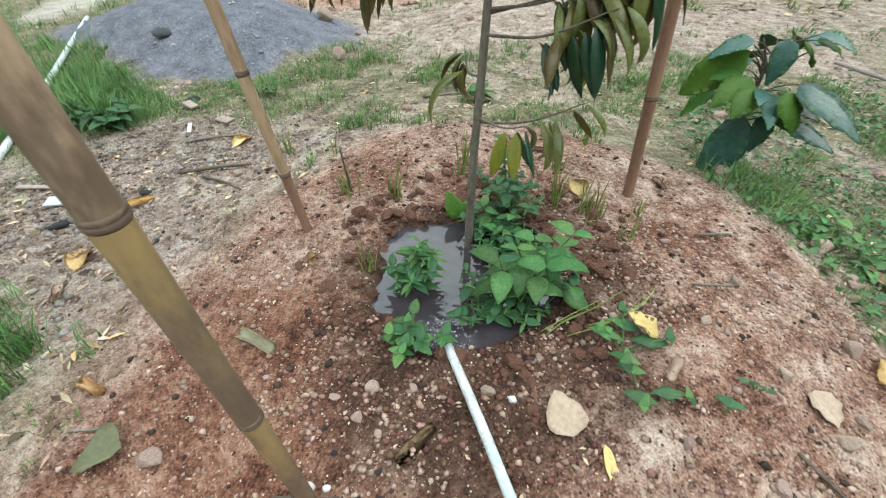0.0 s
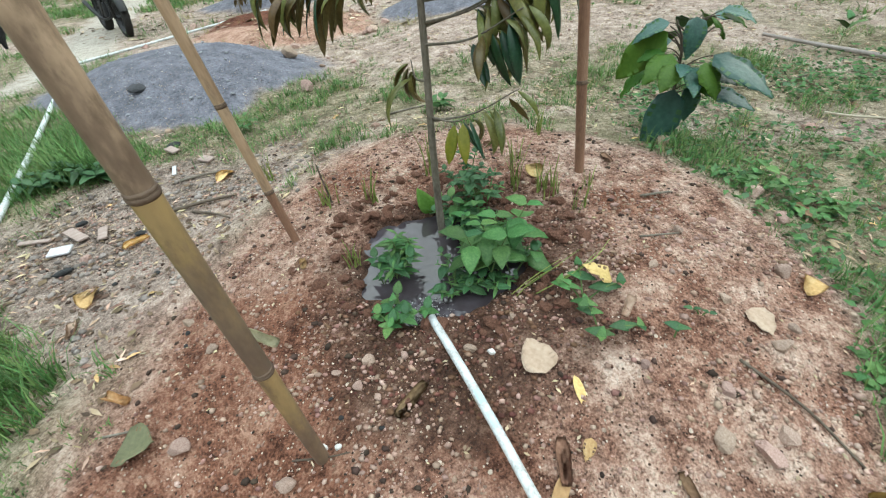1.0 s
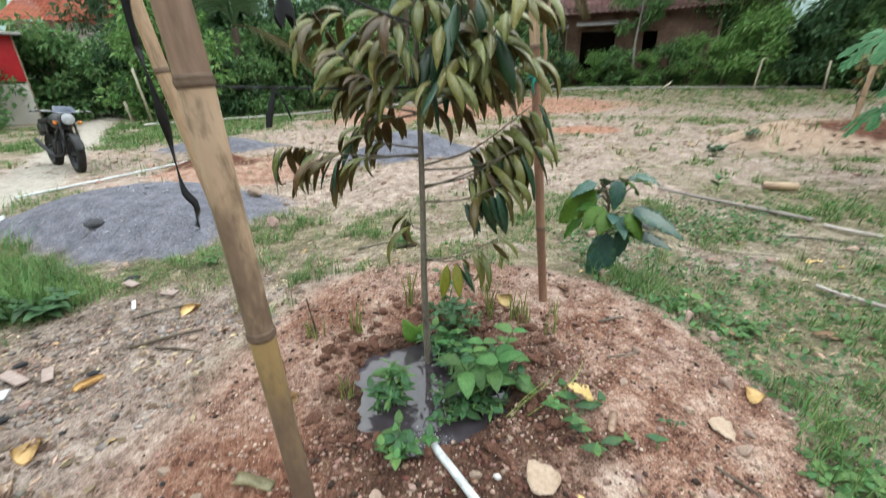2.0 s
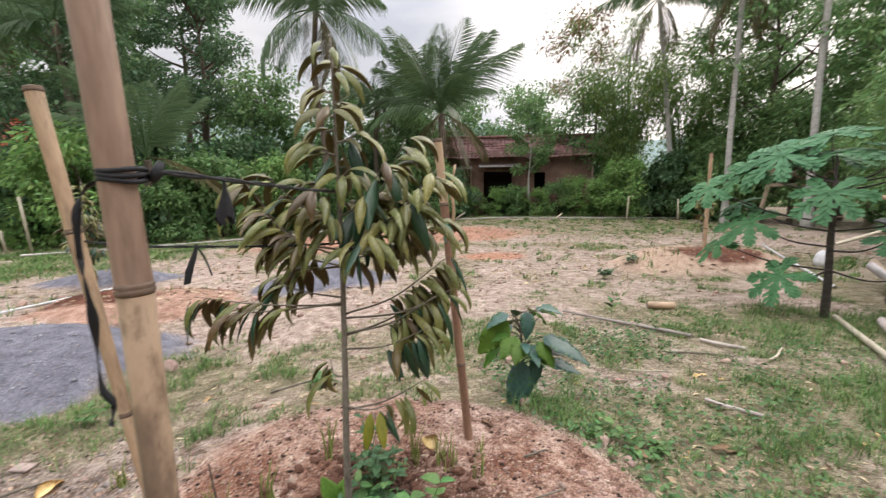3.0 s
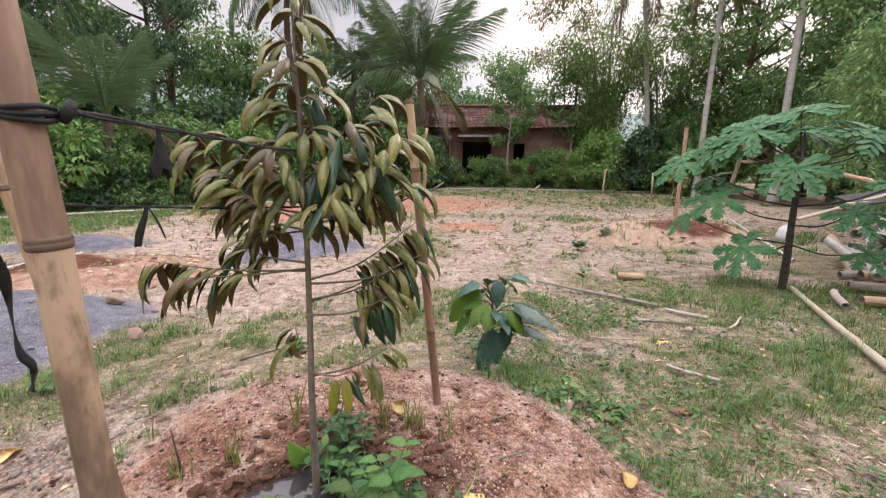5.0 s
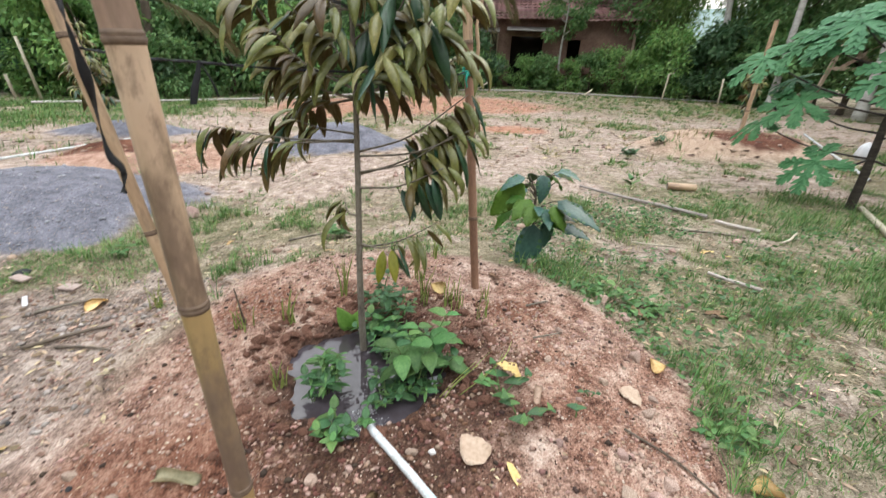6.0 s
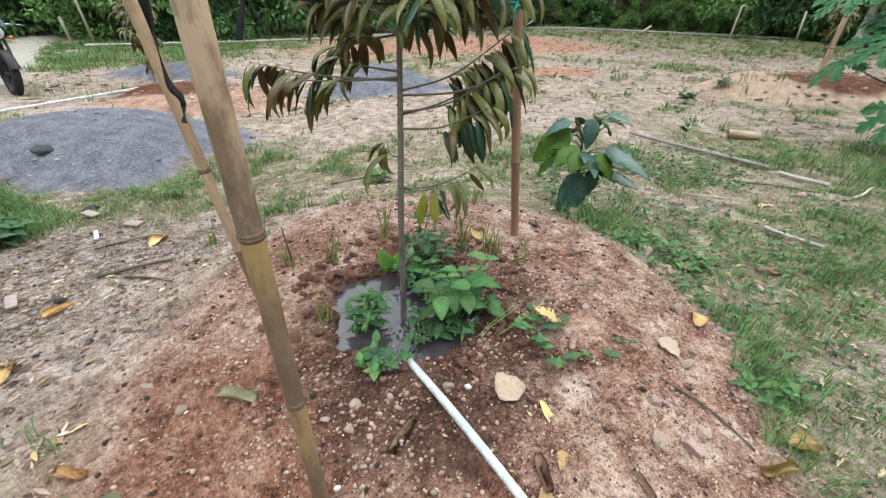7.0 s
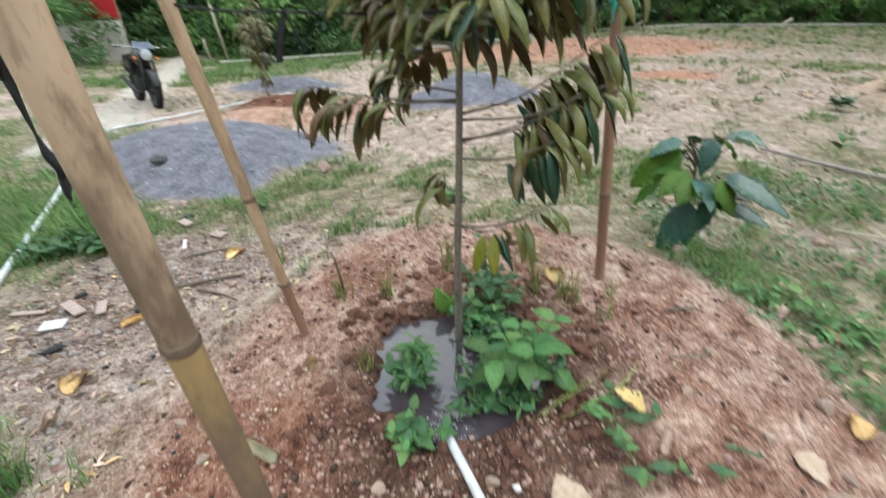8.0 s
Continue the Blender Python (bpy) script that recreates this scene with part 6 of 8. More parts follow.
stall = thing("roadside_stall", "small stall with whitewashed low wall and red panels", "stall", pose(-18.0, 12.4, -0.08, 0, 0, 45))
bm = bmesh.new(); box(bm, (4.6, 0.2, 1.35), pose(2.0, 0, 0.65), 0.01); part("low_wall", bm, WHITEWASH, stall)
for x in (0.0, 1.55, 3.1):
    bm = bmesh.new(); box(bm, (1.5, 0.06, 1.5), pose(x + 0.75 - 0.3, 0.05, 2.15), 0.01); part("red_panel", bm, RED_PANEL, stall)
for x in (-0.3, 4.3):
    bm = bmesh.new(); box(bm, (0.1, 0.1, 3.0), pose(x, 0.12, 1.5), 0.01); part("post", bm, WOOD, stall)
bm = bmesh.new(); box(bm, (5.2, 2.4, 0.06), pose(2.0, 0.9, 3.02, 6), 0.01); part("roof", bm, TIN, stall)

# ---- trees and bushes round the clearing ----
def leaf_mat(name, cols, island=0.35, t=0.32):
    return surf(name, cols, 0.25, 3.0, 0.55, 0.0, island=island, spec=0.35, through_light=t)


LEAF_DARK = leaf_mat("foliage_dark", [(0.048, 0.104, 0.054), (0.086, 0.168, 0.077), (0.14, 0.245, 0.112)])
LEAF_MID = leaf_mat("foliage_mid", [(0.085, 0.178, 0.066), (0.15, 0.275, 0.10), (0.23, 0.365, 0.145)])
LEAF_LIGHT = leaf_mat("foliage_light", [(0.115, 0.24, 0.066), (0.19, 0.345, 0.103), (0.28, 0.44, 0.155)])
LEAF_BAMBOO = leaf_mat("foliage_bamboo", [(0.081, 0.161, 0.04), (0.145, 0.242, 0.065), (0.242, 0.306, 0.096)])
PALM_LEAF = leaf_mat("palm_leaf", [(0.06, 0.12, 0.054), (0.108, 0.18, 0.078), (0.168, 0.24, 0.12)], 0.25, 0.2)
PALM_DRY = leaf_mat("palm_leaf_old", [(0.09, 0.08, 0.04), (0.15, 0.13, 0.06), (0.20, 0.18, 0.09)], 0.25, 0.2)


def leaf_cloud(name, P, D, L, W, mat, rng):
    """Many small leaves in one mesh: each a bent four-cornered blade at P along D."""
    n = len(P)
    D = D / np.linalg.norm(D, axis=1, keepdims=True)
    S = np.cross(D, rng.normal(size=(n, 3)) * 0.6 + np.array([0, 0, 1.0]))
    S /= np.linalg.norm(S, axis=1, keepdims=True) + 1e-6
    N = np.cross(S, D)
    L, W = L[:, None], W[:, None]
    V = np.stack([P, P + D * L * 0.45 + S * W * 0.5 + N * L * 0.08, P + D * L - N * L * 0.12, P + D * L * 0.45 - S * W * 0.5 + N * L * 0.08], 1).reshape(-1, 3)
    return add_mesh(name, V, np.arange(4 * n).reshape(n, 4), mat)


def tree(base, height, trunk_r, crown, n, leaf, mat, bark, label, seed, lean=(0, 0), clumps=34, category="tree", puff=(0.16, 0.36)):
    """Tapered trunk, forking limbs and a crown of leaf clumps. crown: (bottom z, radius, squash)."""
    rng, pr = np.random.default_rng(seed), random.Random(seed)
    ob = thing("tree", label, category, pose(base[0], base[1], gz(*base) if len(base) < 3 else base[2]))
    top = Vector((lean[0], lean[1], height * 0.86))
    axis = curve_pts([(0, 0, -0.2), top * 0.33 + Vector((pr.uniform(-.15, .15), pr.uniform(-.15, .15), 0)), top * 0.66 + Vector((pr.uniform(-.25, .25), pr.uniform(-.25, .25), 0)), top], 6)
    bm = bmesh.new()
    tube(bm, axis, list(trunk_r * np.interp(np.linspace(0, 1, len(axis)), [0, 0.08, 1], [1.25, 1.0, 0.22])), 10)
    centres = []
    zb, cr, sq = crown
    for k in range(clumps):
        t = pr.random() ** 0.8
        z = zb + (height - zb) * t
        rr = cr * (0.35 + 0.65 * math.sin(math.pi * min(1, 0.18 + 0.82 * t) ** 0.9)) * pr.uniform(0.35, 1.0)
        a = k * 2.4 + pr.uniform(-.5, .5)
        c = Vector((top.x * z / height + rr * math.cos(a), top.y * z / height + rr * math.sin(a), z))
        centres.append((c, pr.uniform(*puff) * cr))
        if k % 2 == 0:
            s = min(axis, key=lambda q: abs(q.z - max(zb * 0.7, z - rr * 0.7)))
            tube(bm, curve_pts([s, s.lerp(c, 0.5) + Vector((0, 0, -0.08 * rr)), c], 3), list(np.linspace(trunk_r * 0.32, trunk_r * 0.06, 7)), 6)
    part("trunk", bm, bark, ob)
    per = n // clumps
    P, D = [], []
    for c, r in centres:
        u = rng.normal(size=(per, 3))
        u /= np.linalg.norm(u, axis=1, keepdims=True)
        q = u * (rng.random((per, 1)) ** 0.45) * r * np.array([1.15, 1.15, sq])
        P.append(q + np.array(c))
        D.append(u * 0.8 + rng.normal(size=(per, 3)) * 0.5 + np.array([0, 0, -0.45]))
    P, D = np.concatenate(P), np.concatenate(D)
    s = rng.uniform(0.7, 1.3, len(P))
    part("crown", leaf_cloud("crown", P, D, leaf[0] * s, leaf[1] * s, mat, rng), mat, ob)
    return ob


def again(ob, x, y, turn, s=1.0, label="", z=None):
    """The same tree once more, turned and scaled."""
    c = copy_thing(ob, pose(x, y, gz(x, y) if z is None else z, 0, 0, turn))
    c.scale = (s, s, s)
    return tagged(c, label)


def frond_mesh(length, droop, lift, seed, mat, n=84):
    """A coconut frond along +y: a midrib and two rows of hanging leaflets."""
    rng = np.random.default_rng(seed)
    pts, y, z, a = [], 0.0, 0.0, lift
    for i in range(13):
        pts.append((0, y, z))
        a -= droop / 12
        y += math.cos(a) * length / 12
        z += math.sin(a) * length / 12
    bm = bmesh.new()
    tube(bm, pts, list(np.linspace(0.035, 0.006, 13)), 5)
    pts = np.array(pts)
    for k in range(n):
        t = 0.16 + 0.84 * k / n
        f = t * 12
        i = min(11, int(f))
        p = pts[i] + (pts[i + 1] - pts[i]) * (f - i)
        w = length * 0.27 * math.sin(math.pi * min(1, 0.12 + t * 0.86)) ** 0.7 * rng.uniform(0.8, 1.1)
        for s in (-1, 1):
            d = np.array([s * 0.75, 0.55, -0.55 + rng.uniform(-.35, .2)])
            tip = p + d * w + np.array([0, 0, -0.25 * w])
            m1 = p + d * w * 0.5
            q = np.array([0, 0.015 * length / 3.5, 0.006])
            v = [bm.verts.new(x) for x in (p - q * 0.6, m1 - q, tip, m1 + q)]
            bm.faces.new(v)
    return bm_mesh("frond", bm, mat, False)


FRONDS = [frond_mesh(3.4, 1.3, 0.5, 1, PALM_LEAF), frond_mesh(3.6, 1.6, 0.4, 2, PALM_LEAF), frond_mesh(3.2, 1.2, 0.5, 3, PALM_LEAF), frond_mesh(3.2, 1.0, -0.3, 4, PALM_DRY),
          frond_mesh(3.8, 0.55, 0.1, 5, PALM_LEAF, 70), frond_mesh(3.6, 0.9, 0.15, 6, PALM_LEAF, 70)]


def palm(base, top, r, fronds, scale, label, seed, bark=BARK_PALE, bend=0.3, high=1.3, low=-0.6):
    pr = random.Random(seed)
    b = Vector((base[0], base[1], gz(base[0], base[1]) - 0.1))
    ob = thing("coconut_palm", label, "palm", pose(*b))
    t = Vector(top) - b
    ctrl = [(0, 0, 0), t * 0.35 + Vector((bend * pr.uniform(-1, 1), bend * pr.uniform(-1, 1), 0)), t * 0.7 + Vector((bend * .5 * pr.uniform(-1, 1), bend * .5 * pr.uniform(-1, 1), 0)), t]
    axis = curve_pts(ctrl, 14)
    bm = bmesh.new()
    tube(bm, axis, [r * (1.5 - 0.6 * min(1, i / 5) - 0.25 * i / len(axis)) * (1.05 if i % 2 else 0.97) for i in range(len(axis))], 12)
    part("trunk", bm, bark, ob)
    for k in range(fronds):
        a = 2.4 * k + pr.uniform(-.3, .3)
        age = k / fronds
        d = Vector((math.cos(a), math.sin(a), high + (low - high) * age))
        me = FRONDS[3] if age > 0.86 else (FRONDS[4 + k % 2] if high > 2 and age < 0.7 else FRONDS[k % 3])
        part("frond", me, None, ob, m=aim(t + Vector((0, 0, 0.1)), d, (0, 0, 1), scale * pr.uniform(0.85, 1.1)))
    return ob


# coconut palms
palm((4.35, 24.7), (4.45, 24.9, 6.4), 0.28, 30, 1.45, "bushy coconut palm with a dark trunk behind the clearing", 1, BARK_DARK, 0.3, 3.4, -0.5)
palm((-2.45, 23.3), (-2.35, 24.0, 11.4), 0.20, 30, 1.3, "tall coconut palm with spreading crown", 2, BARK_DARK, 0.3, 1.5, -0.9)
palm((-8.0, 17.2), (-7.95, 17.3, 3.0), 0.20, 15, 1.0, "short young coconut palm with long fronds", 3, BARK_DARK, 0.05, 4.2, -0.3)
palm((-11.6, 20.4), (-12.6, 20.6, 9.0), 0.20, 20, 1.05, "leaning coconut palm among dark trees", 10, BARK_DARK)
palm((16.7, 20.5), (16.0, 21.6, 12.0), 0.16, 24, 1.05, "tall coconut palm with a pale slender trunk", 4)
palm((16.5, 16.9), (17.3, 17.5, 11.2), 0.145, 24, 1.05, "tall coconut palm with a pale slender trunk", 5)
palm((17.6, 14.0), (18.9, 15.0, 15.5), 0.155, 20, 1.0, "tall coconut palm with a pale slender trunk", 6)
palm((24.5, 14.2), (24.8, 14.2, 9.6), 0.20, 24, 1.1, "tall coconut palm with a pale slender trunk", 7)
palm((-20.0, 26.0), (-19.6, 26.4, 11.5), 0.20, 22, 1.1, "tall coconut palm among dark trees", 8, BARK_DARK)
palm((0.6, 27.5), (0.8, 27.4, 7.6), 0.2, 20, 0.9, "coconut palm with drooping old fronds", 9, BARK_DARK)

# broad-leaved trees
T_DARK = tree((-10.3, 29.8), 15.0, 0.28, (6.0, 3.8, 0.6), 9000, (0.28, 0.12), LEAF_DARK, BARK_DARK, "tall dark-leaved tree behind the clearing", 11, clumps=40)
T_MASS = tree((-13.0, 22.5), 13.0, 0.26, (1.2, 4.2, 0.8), 10000, (0.27, 0.12), LEAF_DARK, BARK_DARK, "dense dark tree leafy down to the ground", 12, clumps=60)
T_MID = tree((3.0, 31.5), 9.5, 0.20, (2.0, 3.4, 0.8), 9000, (0.28, 0.13), LEAF_MID, BARK_DARK, "rounded green tree behind the house", 13, clumps=44)
T_AIRY = tree((20.2, 18.6), 14.0, 0.20, (3.5, 4.2, 0.6), 5200, (0.27, 0.12), LEAF_MID, BARK_DARK, "airy tall tree with gaps in its crown", 17, clumps=46, puff=(0.12, 0.25))
tree((9.8, 24.2), 6.6, 0.08, (2.6, 1.5, 0.9), 3600, (0.18, 0.09), LEAF_MID, BARK_PALE, "slender tree with a light crown beside the house", 14, clumps=24)
for args in ((-30.0, 21.0, 150, 0.95, T_AIRY), (-15.0, 27.5, 210, 1.05, T_AIRY), (-27.0, 18.0, 20, 1.0, T_MASS),
             (-6.2, 28.5, 40, 1.0, T_MID), (3.3, 27.4, 60, 0.7, T_MID), (-1.5, 31.5, 130, 1.0, T_MID), (7.2, 33.0, 200, 0.95, T_MID), (12.6, 32.0, 20, 1.0, T_MID), (-12.5, 33.0, 90, 1.1, T_DARK), (-18.5, 30.0, 200, 1.1, T_DARK),
             (22.3, 14.6, 310, 0.72, T_AIRY), (21.5, 12.6, 200, 0.95, T_AIRY), (20.0, 19.8, 20, 0.8, T_MID), (21.5, 22.0, 120, 0.9, T_AIRY), (18.4, 18.6, 60, 0.55, T_MID), (24.5, 11.0, 10, 0.9, T_AIRY), (27.0, 7.0, 80, 0.95, T_AIRY), (19.0, 16.0, 200, 0.6, T_MID), (23.0, 17.0, 100, 0.75, T_MID),
             (15.2, 26.2, 60, 0.9, T_MID), (-31.5, 36.0, 30, 1.35, T_DARK), (-26.5, 38.0, 130, 1.3, T_DARK), (27.5, 22.0, 60, 1.0, T_AIRY), (28.5, 17.5, 160, 1.05, T_AIRY), (18.5, 11.5, 200, 0.62, T_MID)):
    again(args[4], *args[:4])

# feathery shrub beyond the wood pile
tree((10.9, 5.6), 4.6, 0.06, (0.8, 1.7, 0.6), 9000, (0.17, 0.04), LEAF_MID, BARK_DARK, "tall feathery green shrub behind the wood pile", 15, clumps=40, category="shrub")
tree((13.5, 7.2), 5.2, 0.07, (0.6, 2.0, 0.7), 8000, (0.18, 0.07), LEAF_MID, BARK_DARK, "leafy green shrub behind the wood pile", 16, clumps=40, category="shrub")


# bamboo clumps
def bamboo_clump(base, height, spread, culms, seed, label):
    rng, pr = np.random.default_rng(seed), random.Random(seed)
    ob = thing("bamboo_clump", label, "bamboo", pose(base[0], base[1], gz(*base)))
    P, D = [], []
    for k in range(culms):
        a = 2.4 * k
        s = Vector((math.cos(a), math.sin(a), 0))
        h = height * pr.uniform(0.65, 1.0)
        f = s * 0.5 * pr.random()
        pts = curve_pts([f, f + s * spread * 0.12 + Vector((0, 0, h * 0.5)), f + s * spread * 0.45 + Vector((0, 0, h * 0.88)), f + s * spread * pr.uniform(.8, 1.1) + Vector((0, 0, h * pr.uniform(.8, 1.0)))], 7)
        bm = bmesh.new()
        tube(bm, pts, list(np.linspace(0.05, 0.008, len(pts))), 7)
        part("culm", bm, STEM_GREEN, ob)
        for i, q in enumerate(pts):
            if i < 4:
                continue
            m = 26
            P.append(np.array(q) + rng.normal(size=(m, 3)) * np.array([0.45, 0.45, 0.35]))
            D.append(rng.normal(size=(m, 3)) * 0.6 + np.array([s.x * .5, s.y * .5, -0.6]))
    P, D = np.concatenate(P), np.concatenate(D)
    sc = rng.uniform(.7, 1.3, len(P))
    part("foliage", leaf_cloud("foliage", P, D, 0.26 * sc, 0.06 * sc, LEAF_BAMBOO, rng), LEAF_BAMBOO, ob)
    return ob


bamboo_clump((15.4, 23.4), 11.5, 4.2, 26, 31, "tall arching bamboo clump beside the old house")
LEAF_RUSSET = leaf_mat("foliage_russet", [(0.16, 0.10, 0.05), (0.26, 0.17, 0.09), (0.34, 0.25, 0.13)])
tree((14.0, 25.0), 12.0, 0.06, (7.6, 2.3, 0.7), 1500, (0.26, 0.08), LEAF_RUSSET, BARK_DARK, "slender bamboo top with russet dry leaves", 35, lean=(-1.0, -0.4), clumps=22, category="bamboo", puff=(0.2, 0.4))
bamboo_clump((18.0, 21.5), 10.0, 3.4, 20, 32, "arching bamboo clump among the trees")

# hedge and undergrowth
BUSHES = []
for k, (mt, lf) in enumerate(((LEAF_DARK, (0.16, 0.08)), (LEAF_MID, (0.16, 0.08)), (LEAF_LIGHT, (0.15, 0.06)), (LEAF_MID, (0.22, 0.10)))):
    BUSHES.append(tree((0, 60 + 4 * k), 2.2, 0.04, (0.15, 1.25, 0.8), 3000, lf, mt, BARK_DARK, ("dense dark green bush at the clearing's edge", "leafy green bush at the clearing's edge", "light green bush at the clearing's edge", "coarse-leaved bush at the clearing's edge")[k], 40 + k, clumps=26, category="bush"))
pr = random.Random(77)
spots = []
for x in np.arange(3.2, 17.5, 1.15):
    spots.append((x + pr.uniform(-.3, .3), 25.4 - 0.27 * (x - 3) + pr.uniform(-.4, .5), pr.uniform(.65, 1.1), pr.choice([1, 2, 2, 3])))
for x in np.arange(-24, 3.2, 1.5):
    y = 17.2 + max(0, (x + 9) * 0.72) if x > -9 else 17.2 + (x + 9) * 0.10
    spots.append((x + pr.uniform(-.4, .4), y + 0.8 + pr.uniform(-.5, .8), pr.uniform(.9, 1.6), pr.choice([0, 1, 1, 2, 2])))
for x in np.arange(-22, 2, 2.3):
    y = 20.5 + max(0, (x + 9) * 0.75)
    spots.append((x + pr.uniform(-.6, .6), y + pr.uniform(0, 1.5), pr.uniform(1.5, 2.1) if x > -14 else pr.uniform(.8, 1.1), pr.choice([0, 0, 1])))
for k in range(16):
    a = k / 15
    if 0.3 < a < 0.62:
        continue
    spots.append((15.5 + 9 * a + pr.uniform(-.5, .5), 20.5 - 11 * a + pr.uniform(-.6, .6), pr.uniform(.9, 1.5), pr.choice([0, 1, 1, 3])))
spots += [(14.0, 20.9, 1.35, 2), (12.9, 21.6, 0.95, 2), (-9.6, 15.8, 1.7, 2), (-8.4, 16.3, 1.0, 0), (-7.3, 16.7, 0.9, 1), (-11.2, 16.4, 1.3, 2), (-13.4, 17.0, 1.2, 1), (-16.5, 14.6, 1.2, 1), (9.3, 24.6, 0.7, 2), (3.4, 23.6, 1.6, 1), (4.9, 24.0, 1.2, 0), (24.0, 6.5, 1.5, 1), (-15.0, 12.6, 0.9, 1)]
for i, (x, y, s, k) in enumerate(spots):
    again(BUSHES[k], x, y, 47 * i % 360, s)
for b in BUSHES:
    for o in list(b.children_recursive) + [b]:
        bpy.data.objects.remove(o, do_unlink=True)

# far woods all round and a hill behind
rng = np.random.default_rng(5)
P, D = [], []
for k in range(150):
    a = 2 * math.pi * k / 150 + rng.uniform(-.02, .02)
    r = rng.uniform(40, 62) if -1.2 < math.atan2(math.sin(a - 1.35), math.cos(a - 1.35)) < 1.2 else rng.uniform(24, 34)
    h = rng.uniform(3.5, 7.5) * (r / 45 if r > 38 else 1.2)
    m = 300
    u = rng.normal(size=(m, 3)); u /= np.linalg.norm(u, axis=1, keepdims=True)
    P.append(u * rng.random((m, 1)) ** .4 * np.array([4.0, 4.0, h * 0.55]) + np.array([r * math.cos(a), r * math.sin(a), h * 0.5]))
    D.append(u + rng.normal(size=(m, 3)) * .5)
P, D = np.concatenate(P), np.concatenate(D)
s = rng.uniform(.7, 1.3, len(P))
solo("far_woods", leaf_cloud("far_woods", P, D, 0.9 * s, 0.45 * s, LEAF_MID, rng), LEAF_MID, "distant woods closing the view all round", "woods", kind="stuff")
# distance haze is mixed into the hill's pale blue-green colour
HILL = surf("hazed_wooded_hill", [(0.16, 0.22, 0.20), (0.22, 0.29, 0.27), (0.28, 0.35, 0.33)], 0.02, 0.12, 1.0, 0.0, spec=0.0)
ang = np.radians(np.linspace(20, 160, 141))
rows = []
for j, (rr, hh) in enumerate(((150, -2), (165, 0.45), (185, 0.8), (210, 1.0), (260, 0.6))):
    ridge = 26 + 16 * np.exp(-((np.degrees(ang) - 104) / 9) ** 2) + 12 * np.exp(-((np.degrees(ang) - 75) / 7) ** 2) + 6 * (fbm(np.degrees(ang), np.zeros(141) + j, 7, 61) - .5)
    rows.append(np.stack([rr * np.cos(ang), rr * np.sin(ang), ridge * hh if hh > 0 else np.full(141, -2.0)], 1))
hv = np.concatenate(rows)
hi = np.arange(4 * 141).reshape(4, 141)[:, :-1].ravel()
solo("hill", add_mesh("hill", hv, np.stack([hi, hi + 1, hi + 142, hi + 141], 1), HILL, smooth_shade=True), HILL, "wooded hill on the skyline with haze put into its colour", "hill", kind="structure")

# ---- dry leaves, husks and scraps on the ground ----
def lying(x, y, turn, tilt=0.0, lift=0.004, roll=0.0):
    e = 0.03
    n = Vector((-(float(ground_z(x + e, y, False)) - float(ground_z(x - e, y, False))) / (2 * e), -(float(ground_z(x, y + e, False)) - float(ground_z(x, y - e, False))) / (2 * e), 1)).normalized()
    return Matrix.Translation((x, y, gz(x, y) + lift)) @ n.to_track_quat("Z", "Y").to_matrix().to_4x4() @ pose(0, 0, 0, tilt, roll, turn)


def curled(length, width, curl, mat, seed, taper=0.5):
    """A dry leaf curled lengthways into a trough or roll."""
    rng = random.Random(seed)
    bm = bmesh.new()
    n, m = 9, 8
    rr = width / curl
    grid = []
    for i in range(n + 1):
        t = i / n
        w = (1 - taper * abs(2 * t - 1) ** 2.2)
        row = []
        for k in range(m + 1):
            a = (k / m - 0.5) * curl * w
            row.append(bm.verts.new((rr * math.sin(a) * (1 + 0.1 * math.sin(7 * t)), (t - 0.5) * length, rr * (1 - math.cos(a)) + 0.006 * math.sin(5 * t + seed) + rng.uniform(-.001, .001))))
        grid.append(row)
    for i in range(n):
        for k in range(m):
            bm.faces.new((grid[i][k], grid[i][k + 1], grid[i + 1][k + 1], grid[i + 1][k]))
    bmesh.ops.solidify(bm, geom=bm.faces[:], thickness=0.0016)
    return bm_mesh("dry_leaf", bm, mat)


FLAT = [leaf_mesh("dry_leaf", 0.100, 0.088, PALE_LEAF, PALE_LEAF, 0.30, 0.10, "ovate", 9, 0.05, 0.001), leaf_mesh("dry_leaf", 0.10, 0.030, DRY_LEAF, DRY_LEAF, 0.5, 0.3, "lance", 7, 0.08, 0.001),
        leaf_mesh("dry_leaf", 0.11, 0.06, DRY_LEAF, BROWN_LEAF, 0.5, 0.25, "ovate", 7, 0.10, 0.001), leaf_mesh("dry_leaf", 0.12, 0.05, BROWN_LEAF, BROWN_LEAF, 0.7, 0.4, "lance", 7, 0.12, 0.001)]
CURL = [curled(0.12, 0.07, 4.6, DRY_LEAF, 1), curled(0.11, 0.06, 3.6, PALE_LEAF, 2), curled(0.13, 0.05, 2.2, BROWN_LEAF, 3), curled(0.10, 0.06, 2.4, DRY_LEAF, 4), curled(0.14, 0.10, 1.6, DRY_LEAF, 5, 0.9)]
GREEN_HUSK = curled(0.13, 0.075, 4.8, surf("grey_green_dry_leaf", [(0.38, 0.36, 0.24), (0.54, 0.50, 0.34), (0.66, 0.60, 0.44)], 12, 90, 0.7, 0.3), 6)
CUP = leaf_mesh("dry_leaf", 0.10, 0.11, surf("dull_green_leaf", [(0.09, 0.09, 0.05), (0.17, 0.17, 0.09)], 12, 90, 0.6, 0.3), BROWN_LEAF, -0.5, 0.35, "ovate", 8, 0.03, 0.001)


